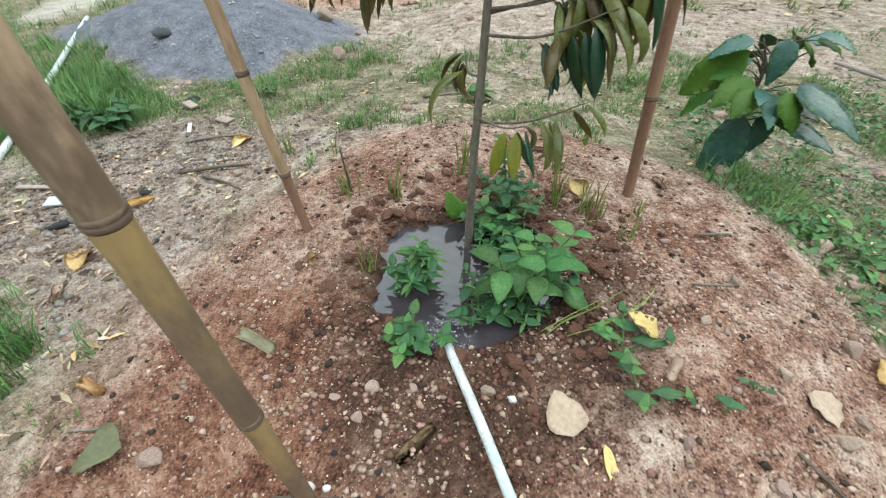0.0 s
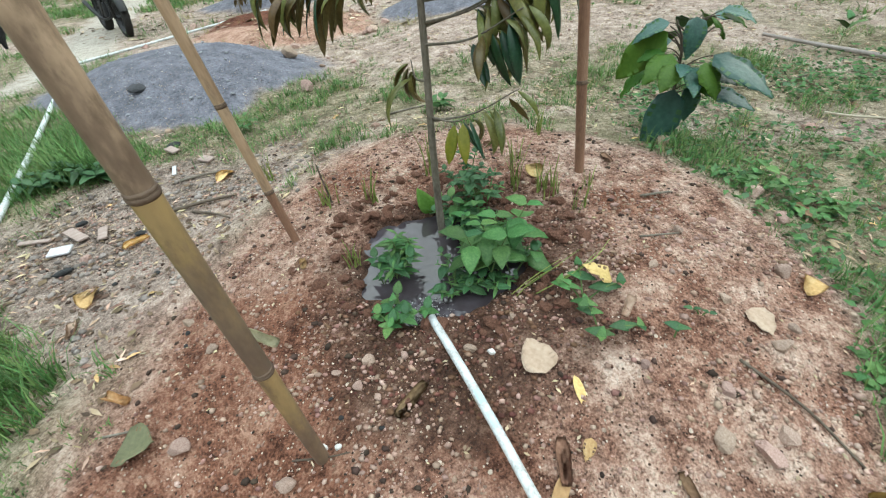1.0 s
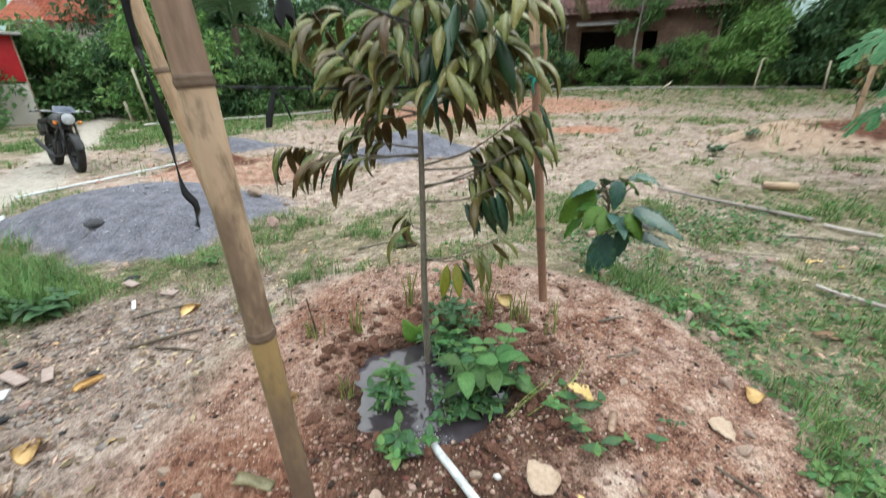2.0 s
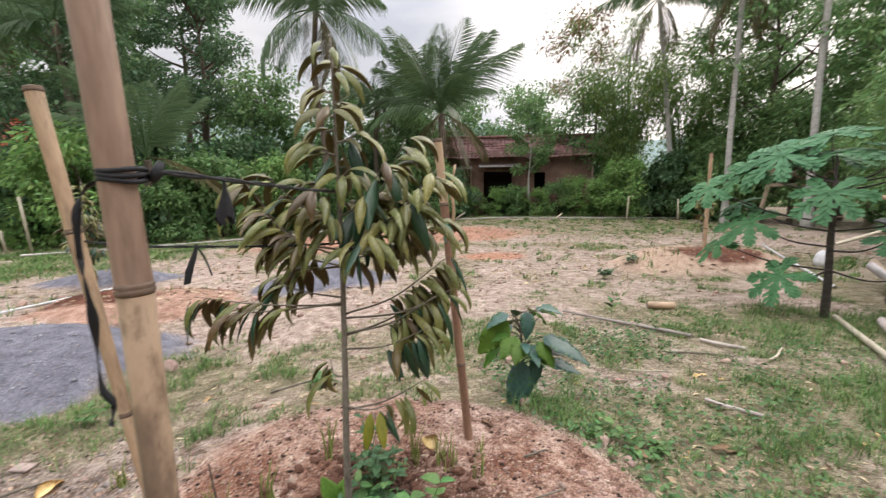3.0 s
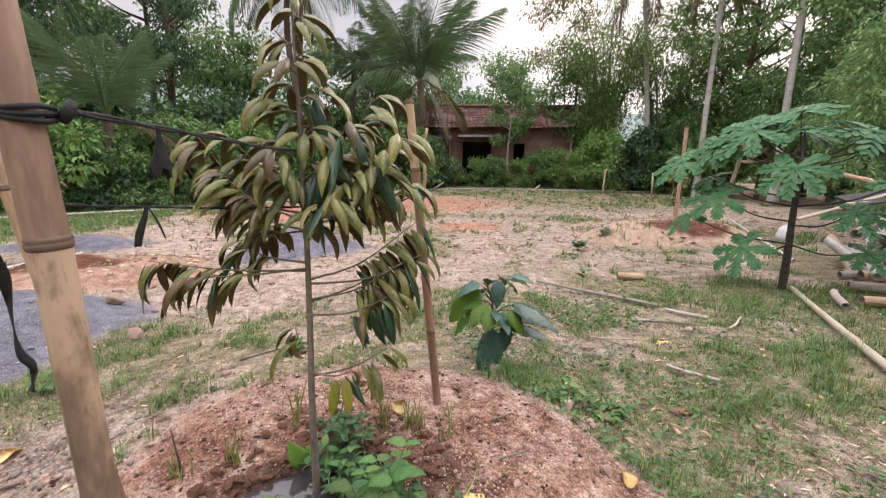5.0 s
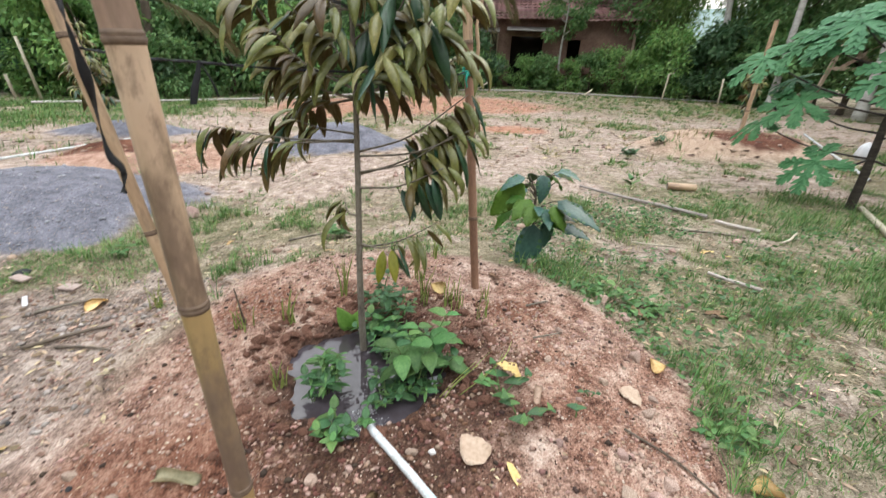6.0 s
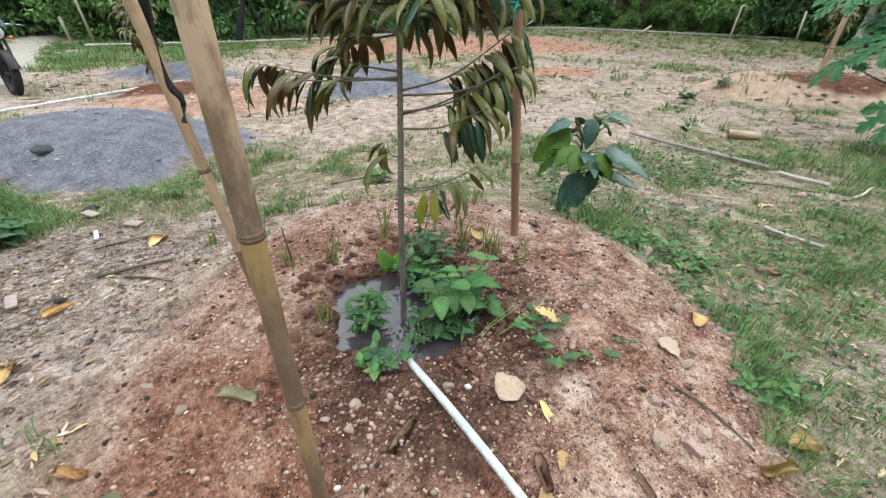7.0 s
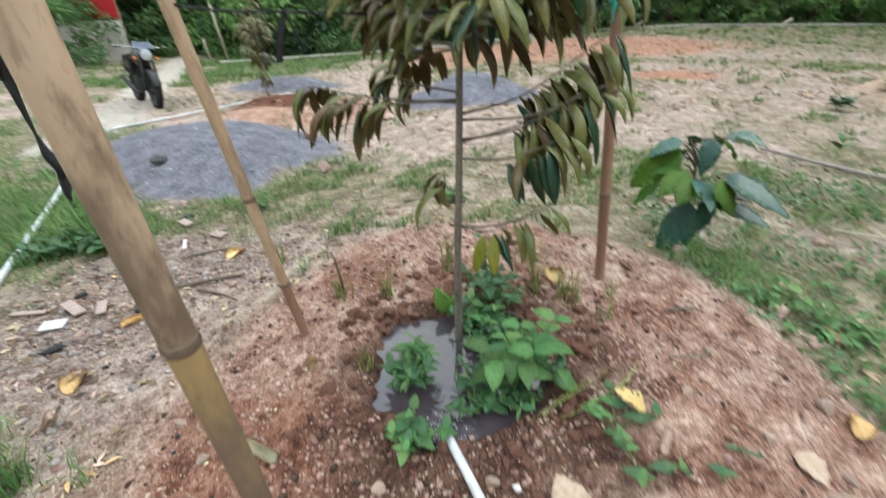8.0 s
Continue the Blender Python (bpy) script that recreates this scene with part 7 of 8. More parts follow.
def litter(me, x, y, turn, s, label, tilt=0, lift=0.006, roll=0.0):
    ob = solo("dry_leaf", me, None, label, "leaf", lying(x, y, turn, tilt, lift, roll), group="dry leaves on the ground")
    ob.scale = (s, s, s)
    return ob


litter(GREEN_HUSK, -0.28, 0.66, -62, 1.15, "rolled grey-green dry leaf on reddish soil", lift=0.006)
litter(FLAT[0], 0.66, 0.60, 20, 1.2, "flat pale pinkish dry leaf on damp soil", 6, 0.010)
litter(FLAT[1], 0.735, 0.60, 185, 0.9, "narrow yellow dry leaf on damp soil", 4, 0.010)
litter(CURL[2], 0.29, 0.49, -28, 0.95, "thin curled brown leaf on damp soil", lift=0.008)
litter(CUP, -0.52, 0.27, 10, 1.15, "cupped dull green leaf on stony soil", -4, 0.016)
litter(CURL[0], -0.68, 0.42, -8, 0.95, "rolled yellow dry leaf on stony soil", lift=0.008)
litter(CURL[4], -1.35, 0.92, -55, 1.1, "long yellow dry leaf on stony soil", lift=0.008)
litter(CURL[1], -1.26, 0.74, -50, 1.0, "pale curled dry leaf at the grass edge", lift=0.008)
litter(CURL[1], -1.08, 0.34, -12, 1.5, "pale bark-like husk at the grass edge", lift=0.012)
litter(CURL[3], -0.26, 1.00, 70, 0.6, "small rolled yellow leaf on reddish soil", lift=0.008)
litter(FLAT[3], -0.28, 0.97, 40, 0.75, "small grey-brown leaf on reddish soil", lift=0.008)
litter(FLAT[2], 0.87, 0.93, 60, 1.05, "upright curled yellow leaf by the weeds", 38, 0.022)
litter(CURL[1], 0.91, 0.845, 130, 0.8, "white dry husk by the weeds", lift=0.010)
litter(CURL[4], 1.52, 1.04, 80, 0.8, "yellow-brown dry leaf on pale soil", lift=0.012)
litter(FLAT[0], 1.29, 0.91, 150, 1.0, "flat pale dry leaf on stony soil", 8, 0.010)
litter(CURL[4], 0.62, 1.63, 85, 0.9, "yellow-brown dry leaf behind the pool", lift=0.010)
litter(CURL[2], 0.95, 1.75, 80, 0.8, "dark curled leaf beside the stake", lift=0.008)
litter(FLAT[0], 0.14, 1.76, 170, 0.95, "pale dry leaf tilted against the slope", 40, 0.022)
litter(CURL[4], -1.36, 2.05, 75, 1.05, "yellow-brown dry leaf on grey soil", lift=0.012)
litter(CURL[0], -1.44, 1.33, -20, 1.15, "curled yellow dry leaf on grey soil", lift=0.010)
litter(FLAT[2], -1.02, 0.92, 60, 0.45, "small yellow leaf scrap on stony soil", lift=0.010)
litter(CURL[0], 1.45, 0.41, 60, 1.05, "rolled yellow dry leaf at the grass edge", lift=0.012)
litter(CURL[4], 1.60, 0.50, 20, 0.9, "brown dry leaf at the grass edge", lift=0.02)
litter(FLAT[1], 0.71, 0.36, 150, 1.2, "narrow yellow dry leaf on soil", 5, 0.010)
litter(CURL[2], 0.70, 0.38, 175, 0.9, "grey-brown curled leaf on soil", 5, 0.008)
litter(FLAT[2], 0.77, 0.44, 150, 0.55, "small yellow dry leaf on soil", 5, 0.010)
litter(FLAT[3], 1.69, 1.58, 120, 1.2, "dark brown dry leaf on the mound's edge", 10, 0.016)
litter(FLAT[3], 2.15, 1.55, 70, 1.2, "dark brown dry leaf in the grass", 10, 0.024)
litter(CURL[2], 0.42, 1.92, 95, 0.85, "brown dry leaf on the slope", lift=0.008)
for x, y, a in ((-0.85, 0.55, 0), (-0.80, 0.58, 50), (-0.88, 0.52, -40)):
    litter(FLAT[1], x, y, a, 0.5, "shrivelled pale leaf on stony soil", 6, 0.012)
pr = random.Random(21)
for k in range(46):
    x, y = pr.uniform(-2.2, 3.6), pr.uniform(0.2, 3.6)
    if abs(x - 0.3) < 0.75 and abs(y - 1.1) < 0.7:
        continue
    litter(pr.choice([FLAT[1], FLAT[2], FLAT[3], FLAT[3], CURL[2], CURL[2]]), x, y, pr.uniform(0, 360), pr.uniform(0.3, 0.8), "small brown dry leaf on the ground", pr.uniform(-8, 12), 0.006)
PAPER = surf("pale_scrap", [(0.46, 0.45, 0.48), (0.62, 0.61, 0.64)], 8, 60, 0.6, 0.1)
CHAR = surf("charred_scrap", [(0.012, 0.012, 0.013), (0.04, 0.04, 0.042)], 12, 60, 0.7, 0.4)


def rock(seed, flat=0.7, sub=2):
    bm = bmesh.new()
    bmesh.ops.create_icosphere(bm, subdivisions=sub, radius=1.0)
    o = Vector((seed * 3.1, seed * 1.7, 0))
    rr = random.Random(seed)
    cuts = [(Vector((rr.gauss(0, 1), rr.gauss(0, 1), rr.gauss(0, 1))).normalized(), rr.uniform(0.55, 0.85)) for _ in range(9)]
    for v in bm.verts:
        v.co *= 1 + 0.35 * noise.noise(v.co * 1.2 + o) + 0.12 * noise.noise(v.co * 3.1 + o)
        # broken faces
        for n, d in cuts:
            over = v.co.dot(n) - d
            if over > 0:
                v.co -= n * over * 0.9
        v.co.z *= flat
    return bm


ROCKS = [bm_mesh("stone", rock(k + 1, 0.6 + 0.08 * (k % 3), 3), STONE, False) for k in range(6)]


def stone(x, y, r, k, turn, label="pale tan stone on the soil", sink=0.25, mat=None):
    ob = solo("stone", ROCKS[k % 6], None, label, "stone", pose(x, y, gz(x, y) + r * (0.55 - sink), 10 * (k % 5), 7 * (k % 4), turn), group="stones on the ground")
    ob.scale = (r, r, r)
    return ob


bm = bmesh.new(); box(bm, (0.11, 0.07, 0.012), Matrix(), 0.003)
solo("tile_scrap", bm, PAPER, "white broken tile scrap on grey soil", "scrap", lying(-1.82, 1.22, 25, 4, 0.016))
bm = rock(9, 0.35)
ob = solo("charcoal_scrap", bm, CHAR, "black charred scrap on grey soil", "scrap", lying(-1.655, 1.07, 30, 0, 0.016)); ob.scale = (0.055, 0.03, 0.035)
bm = bmesh.new(); box(bm, (0.025, 0.12, 0.008), Matrix(), 0.002)
solo("tile_scrap", bm, PAPER, "thin white scrap on grey soil", "scrap", lying(-1.75, 2.07, 35, 4, 0.016))
BOARD = surf("weathered_board", [(0.22, 0.16, 0.14), (0.36, 0.28, 0.25), (0.46, 0.38, 0.34)], 9, 80, 0.85, 0.4, stretch=(1, 5, 1))
for x, y, a, w, h in ((-1.86, 1.36, 70, 0.055, 0.17), (-1.72, 1.40, 40, 0.045, 0.12), (-2.05, 1.28, 110, 0.03, 0.16), (-1.62, 2.24, 80, 0.07, 0.10), (-1.98, 2.36, 65, 0.06, 0.12)):
    bm = bmesh.new()
    box(bm, (w, h, 0.014), Matrix(), 0.004)
    for v in bm.verts:
        v.co.x += 0.006 * noise.noise(v.co * 30 + Vector((x, y, 0)))
        v.co.z += 0.10 * v.co.y * v.co.y / h + 0.004 * noise.noise(v.co * 25)
    solo("bark_chip", bm, BOARD, "weathered brown slab of bark on trodden soil", "bark", lying(x, y, a, 3, 0.014), group="bark slabs on the soil")
QUARTZ = surf("white_pebble", [(0.55, 0.53, 0.52), (0.74, 0.72, 0.71)], 12, 70, 0.6, 0.2)
for x, y, r in ((0.075, 0.335, 0.018), (0.115, 0.345, 0.012), (0.50, 0.66, 0.014)):
    o = solo("pebble", bm_mesh("pebble", rock(int(x * 90) + 31, 0.7, 3), QUARTZ, False), None, "white quartz pebble on reddish soil", "pebble", lying(x, y, 25, 0, 0.004)); o.scale = (r, r * 0.75, r)
for x, y, r in ((-2.06, 2.48, 0.06), (-1.50, 1.42, 0.035), (-1.30, 1.02, 0.018), (-1.12, 1.10, 0.014), (-0.62, 0.70, 0.014), (-0.58, 0.64, 0.011), (-1.95, 1.48, 0.04), (0.22, 0.41, 0.009), (0.10, 0.42, 0.010), (0.05, 0.47, 0.009)):
    o = solo("charcoal_scrap", bm_mesh("charcoal_scrap", rock(int(x * 50) + 7, 0.6), CHAR, False), None, "black charred lump on the soil", "scrap", lying(x, y, 40, 0, 0.004)); o.scale = (r, r * 0.8, r * 0.7)
for i, (x, y, r) in enumerate(((0.435, 0.67, 0.020), (0.12, 0.515, 0.018), (0.19, 0.49, 0.013), (0.04, 0.55, 0.016), (1.33, 0.78, 0.030), (1.22, 0.93, 0.020), (1.40, 0.86, 0.020), (1.45, 1.10, 0.032), (1.10, 0.49, 0.032), (1.20, 0.47, 0.036), (1.26, 0.52, 0.028),
                               (1.14, 0.62, 0.022), (1.60, 1.45, 0.035), (1.55, 1.62, 0.04), (1.28, 2.06, 0.04), (-0.10, 1.85, 0.02), (0.55, 1.83, 0.02), (0.93, 0.66, 0.016), (1.02, 1.04, 0.018), (1.15, 1.25, 0.02), (1.30, 1.35, 0.018),
                               (-0.45, 0.62, 0.02), (-0.65, 0.75, 0.022), (-0.35, 0.30, 0.03), (0.01, 0.24, 0.026), (0.60, 1.12, 0.02), (0.24, 0.62, 0.014), (0.13, 0.60, 0.02), (0.56, 0.80, 0.014), (-0.02, 1.50, 0.02), (0.50, 1.30, 0.03),
                               (-1.62, 1.18, 0.032), (-1.12, 1.68, 0.03), (-0.62, 2.48, 0.025))):
    stone(x, y, r, i, 53 * i)
o = stone(-2.90, 3.22, 0.075, 2, 20, "dark grey rock lying on the sand heap", 0.2); o.data = bm_mesh("stone", rock(4, 0.4), surf("dark_rock", [(0.035, 0.035, 0.04), (0.09, 0.09, 0.10)], 9, 60, 0.9, 0.4), False)
stone(-1.95, 4.35, 0.09, 1, 80, "pale stone at the foot of the sand heap", 0.1)
stone(-1.45, 3.62, 0.07, 4, 10, "dark stone in sparse grass", 0.1)
pr = random.Random(31)
for k in range(26):
    a = pr.uniform(0, 6.28)
    x, y = -3.3 + 1.85 * math.cos(a), 6.2 + 1.1 * math.sin(a)
    stone(x, y, pr.uniform(0.03, 0.08), k, 31 * k, "reddish clod at the edge of the bed")
for i, (xa, ya, xb, yb, r) in enumerate(((-1.45, 1.62, -1.12, 1.78, 0.012), (-1.62, 1.95, -1.42, 2.12, 0.010), (-1.30, 1.62, -0.98, 1.52, 0.008), (1.0, 1.18, 1.16, 1.24, 0.004), (1.20, 0.72, 1.42, 0.48, 0.005), (1.05, 1.45, 1.18, 1.50, 0.006),
                                       (0.40, 1.42, 0.52, 1.34, 0.008), (-0.62, 0.30, -0.50, 0.35, 0.004), (0.0, 0.30, 0.15, 0.34, 0.003), (2.9, 2.9, 3.4, 2.7, 0.010), (2.5, 3.3, 2.2, 3.1, 0.008), (-0.4, 2.75, -0.1, 2.9, 0.008))):
    bm = bmesh.new()
    za, zb = gz(xa, ya) + r * 0.8, gz(xb, yb) + r * 0.8
    tube(bm, curve_pts([(xa, ya, za), ((xa + xb) / 2 + 0.02, (ya + yb) / 2, max(gz((xa + xb) / 2 + .02, (ya + yb) / 2), (za + zb) / 2) + r), (xb, yb, zb)], 4), list(np.linspace(r, r * 0.6, 9)), 7)
    solo("twig", bm, BARK_GREY if i % 2 else BARK_DARK, "dry brown twig lying on the soil", "twig", group="twigs on the ground")

# ---- gravel, clods and grass ----
def lumps(n, xs, ys, rmin, rmax, seed, keep, power=2.2):
    """Many small stones as one mesh: low, uneven eight-sided lumps resting in the soil."""
    rng = np.random.default_rng(seed)
    x, y = rng.uniform(*xs, n), rng.uniform(*ys, n)
    ok = rng.random(n) < keep(x, y)
    x, y = x[ok], y[ok]
    n = len(x)
    r = rmin + (rmax - rmin) * rng.random(n) ** power
    base = np.array([[1, 0, 0], [0.3, 0.95, 0.1], [-0.8, 0.6, 0], [-0.8, -0.6, 0.1], [0.3, -0.95, 0], [0.35, 0.25, 0.75], [-0.4, 0.1, 0.7], [0.05, -0.45, 0.72], [0, 0, -0.6]])
    faces = np.array([[0, 1, 5], [1, 2, 6], [1, 6, 5], [2, 3, 6], [3, 4, 7], [3, 7, 6], [4, 0, 7], [0, 5, 7], [5, 6, 7], [1, 0, 8], [2, 1, 8], [3, 2, 8], [4, 3, 8], [0, 4, 8]])
    V = base[None] * (1 + rng.uniform(-.3, .3, (n, 9, 3)))
    a = rng.uniform(0, 6.28, n)
    c, s = np.cos(a)[:, None], np.sin(a)[:, None]
    X = V[:, :, 0] * c - V[:, :, 1] * s
    Y = V[:, :, 0] * s + V[:, :, 1] * c
    st = rng.uniform(0.6, 1.4, (n, 1))
    z0 = ground_z(x, y)
    W = np.stack([x[:, None] + X * r[:, None] * st, y[:, None] + Y * r[:, None], z0[:, None] + (V[:, :, 2] * 0.8 + 0.15) * r[:, None]], 2).reshape(-1, 3)
    F = (faces[None] + (np.arange(n) * 9)[:, None, None]).reshape(-1, 3)
    return W, F


def bare_soil(x, y):
    z = zones(x, y)
    return np.clip(z["mound"] + z["grey"] * 0.9, 0, 1) * (z["pool"] > 1.15) * (0.3 + 0.7 * (fbm(x, y, 0.3, 71, 3) > 0.5)) * (1 - 0.8 * z["grass"])


GRAVEL = surf("gravel", [(0.18, 0.112, 0.085), (0.38, 0.262, 0.207), (0.62, 0.50, 0.42)], 3, 60, 0.9, 0.3, island=0.25)
PEBBLE = surf("pebble", [(0.22, 0.145, 0.112), (0.39, 0.28, 0.225), (0.57, 0.45, 0.38)], 3, 60, 0.9, 0.3, island=0.3)
V, F = lumps(60000, (-2.2, 1.9), (0.0, 2.6), 0.0014, 0.0105, 81, bare_soil, 5.5)
solo("gravel", add_mesh("gravel", V, F, GRAVEL), None, "loose pale pebbles and grit on the soil", "gravel", kind="stuff")
V, F = lumps(12000, (-0.25, 1.05), (0.45, 1.8), 0.002, 0.012, 82, lambda x, y: zones(x, y)["wet"] * (zones(x, y)["pool"] > 1.2) * 0.8, 4.5)
solo("soil_clods", add_mesh("soil_clods", V, F, CLOD), None, "damp dark clods round the pool", "soil", kind="stuff")
V, F = lumps(2000, (-2.0, 1.9), (0.0, 2.6), 0.004, 0.016, 86, lambda x, y: bare_soil(x, y) * (0.25 + 0.75 * (fbm(x, y, 0.5, 75, 2) > 0.5)), 4.0)
solo("gravel", add_mesh("gravel", V, F, PEBBLE), None, "larger pale pinkish pebbles scattered on the soil", "gravel", kind="stuff")
# near-black crumbs supply the deep small shadows that the mound lacks
SHADE_CRUMB = surf("shade_crumb", [(0.020, 0.014, 0.011), (0.055, 0.036, 0.027), (0.10, 0.066, 0.05)], 6, 60, 0.95, 0.5, island=0.3)
V, F = lumps(4200, (-2.1, 1.7), (0.0, 2.5), 0.003, 0.013, 88, lambda x, y: bare_soil(x, y) * 0.8, 2.6)
solo("soil_crumbs", add_mesh("soil_crumbs", V, F, SHADE_CRUMB), None, "dark crumbs added on the soil for small deep shadows", "soil", kind="stuff")
CRUMB = surf("soil_crumb", [(0.12, 0.066, 0.048), (0.29, 0.182, 0.137), (0.48, 0.345, 0.272)], 6, 60, 0.95, 0.5, island=0.35)
V, F = lumps(26000, (-2.0, 1.9), (0.0, 2.6), 0.0025, 0.012, 87, lambda x, y: bare_soil(x, y) * (0.15 + 0.85 * smooth((fbm(x, y, 0.28, 76, 3) - 0.45) / 0.15)), 3.6)
solo("soil_crumbs", add_mesh("soil_crumbs", V, F, CRUMB), None, "loose reddish crumbs of dry soil on the mound", "soil", kind="stuff")
CLOD_GREY = surf("grey_clod", [(0.11, 0.092, 0.082), (0.23, 0.198, 0.18), (0.42, 0.375, 0.345)], 6, 60, 0.95, 0.5, island=0.2)
V, F = lumps(4500, (-2.3, -0.5), (0.5, 2.6), 0.003, 0.024, 85, lambda x, y: zones(x, y)["grey"] * (1 - zones(x, y)["grass"]) * (0.2 + 0.8 * (fbm(x, y, 0.3, 73, 3) > 0.5)), 4.5)
solo("soil_clods", add_mesh("soil_clods", V, F, CLOD_GREY), None, "dry grey crumbled clods on trodden soil", "soil", kind="stuff")
BIG_CLODS = []
for k in range(4):
    b = rock(20 + k, 0.75, 3)
    for v in b.verts:
        v.co *= 1 + 0.22 * noise.noise(v.co * 5.5 + Vector((k, 0, 0)))
    BIG_CLODS.append(bm_mesh("soil_clod", b, CLOD, False))
pr = random.Random(63)
for k in range(150):
    a = pr.uniform(0, 6.28)
    q = 1.22 + 0.95 * pr.random() ** 1.7
    x, y = POOL_C[0] + 0.05 + POOL_R[0] * q * math.cos(a), POOL_C[1] + POOL_R[1] * q * math.sin(a)
    r = (0.008 + 0.024 * pr.random() ** 2.0) * (1.25 - 0.35 * q / 1.6)
    ob = solo("soil_clod", BIG_CLODS[k % 4], None, "damp reddish brown clod on the pool's muddy rim", "clod", pose(x, y, gz(x, y) + r * 0.2, pr.uniform(-30, 30), pr.uniform(-30, 30), pr.uniform(0, 360)), group="clods round the pool")
    ob.scale = (r * pr.uniform(.8, 1.5), r, r * pr.uniform(.7, 1.0))
for k in range(80):
    a = radians(pr.uniform(10, 175))
    q = pr.uniform(1.22, 1.9)
    x, y = POOL_C[0] + 0.05 + POOL_R[0] * q * math.cos(a), POOL_C[1] + POOL_R[1] * q * math.sin(a)
    r = 0.010 + 0.022 * pr.random() ** 1.6
    ob = solo("soil_clod", BIG_CLODS[k % 4], None, "damp dark red clod heaped behind the pool", "clod", pose(x, y, gz(x, y) + r * 0.25, pr.uniform(-30, 30), pr.uniform(-30, 30), pr.uniform(0, 360)), group="clods round the pool")
    ob.scale = (r * pr.uniform(.8, 1.5), r, r * pr.uniform(.7, 1.1))
SAND_GRIT = surf("sand_grit", [(0.16, 0.16, 0.18), (0.30, 0.30, 0.33), (0.44, 0.44, 0.47)], 3, 60, 0.9, 0.2, island=0.3)
V, F = lumps(2600, (-5, -1.0), (2.4, 5.4), 0.004, 0.022, 83, lambda x, y: zones(x, y)["sand"] * 0.5, 6)
solo("sand_lumps", add_mesh("sand_lumps", V, F, SAND_GRIT), None, "coarse grey grit on the sand heap", "sand", kind="stuff")
V, F = lumps(9000, (-3, 12), (2.4, 16), 0.01, 0.05, 84, lambda x, y: (1 - zones(x, y)["grass"]) * (1 - zones(x, y)["mound"]) * (1 - zones(x, y)["sand"]) * 0.35, 4)
solo("field_stones", add_mesh("field_stones", V, F, GRAVEL), None, "scattered small stones and clods on the field", "gravel", kind="stuff")


def blades(n, xs, ys, hmin, hmax, width, seed, keep, tuft=0, spread=0.03):
    """Grass blades as one mesh: each a bent tapering strip of two quads."""
    rng = np.random.default_rng(seed)
    x, y = rng.uniform(*xs, n), rng.uniform(*ys, n)
    ok = rng.random(n) < keep(x, y)
    x, y = x[ok], y[ok]
    out = None
    if tuft:
        out = rng.uniform(0, 6.28, (len(x), tuft))
        rad = spread * rng.random((len(x), tuft)) ** 0.6 * rng.uniform(0.5, 1.5, (len(x), 1))
        x, y, out = (x[:, None] + rad * np.cos(out)).ravel(), (y[:, None] + rad * np.sin(out)).ravel(), out.ravel()
    n = len(x)
    tall = 0.45 + 1.1 * smooth((fbm(x, y, 0.5, 91, 3) - 0.35) / 0.35)
    h = (hmin + (hmax - hmin) * rng.random(n) ** 2) * tall
    a = rng.uniform(0, 6.28, n)
    b = a if out is None else out + rng.uniform(-.7, .7, n)
    lean = h * rng.uniform(0.2, 1.1, n)
    w = width * rng.uniform(.6, 1.3, n)
    z = ground_z(x, y) - 0.003
    sx, sy = np.cos(b + 1.57) * w, np.sin(b + 1.57) * w
    dx, dy = np.cos(b) * lean, np.sin(b) * lean
    pts = []
    for t, ww, bend in ((0, 1.0, 0), (0.55, 0.8, 0.32), (1.0, 0.12, 1.0)):
        zz = z + h * (t - 0.25 * t * t * (lean / (h + 1e-6)))
        for s in (1, -1):
            pts.append(np.stack([x + dx * bend + s * sx * ww, y + dy * bend + s * sy * ww, zz], 1))
    V = np.stack(pts, 1).reshape(-1, 3)
    f = np.array([[0, 1, 3, 2], [2, 3, 5, 4]])
    F = (f[None] + (np.arange(n) * 6)[:, None, None]).reshape(-1, 4)
    return V, F


def flakes(n, xs, ys, size, slim, seed, keep):
    """Bits of straw and leaf lying flat on the ground, as one mesh."""
    rng = np.random.default_rng(seed)
    x, y = rng.uniform(*xs, n), rng.uniform(*ys, n)
    ok = rng.random(n) < keep(x, y)
    x, y = x[ok], y[ok]
    n = len(x)
    a = rng.uniform(0, 6.28, n)
    L = size * rng.uniform(0.4, 1.6, n)
    W = L * slim * rng.uniform(0.6, 1.4, n)
    z = ground_z(x, y) + 0.006
    c, s = np.cos(a), np.sin(a)
    pts = []
    for u, v, lift in ((-1, -0.3, 0), (0.1, -1, 1), (1, 0.1, 0), (-0.1, 1, 1)):
        pts.append(np.stack([x + u * L * c - v * W * s, y + u * L * s + v * W * c, z + lift * L * rng.uniform(-.10, .30, n)], 1))
    return np.stack(pts, 1).reshape(-1, 3), np.arange(4 * n).reshape(n, 4)


def open_ground(x, y):
    z = zones(x, y)
    return (1 - z["mound"]) * (1 - z["sand"]) * (0.35 + 0.65 * (fbm(x, y, 0.8, 97, 3) > 0.5))


BITS = surf("straw_bits", [(0.22, 0.15, 0.09), (0.42, 0.32, 0.21), (0.62, 0.53, 0.40)], 3, 40, 0.8, 0.0, island=0.5)
BITS_DARK = surf("leaf_bits", [(0.05, 0.035, 0.025), (0.13, 0.085, 0.055), (0.24, 0.17, 0.11)], 3, 40, 0.85, 0.0, island=0.4)
V, F = flakes(14000, (-3.2, 6.5), (0.2, 7.0), 0.022, 0.18, 111, open_ground)
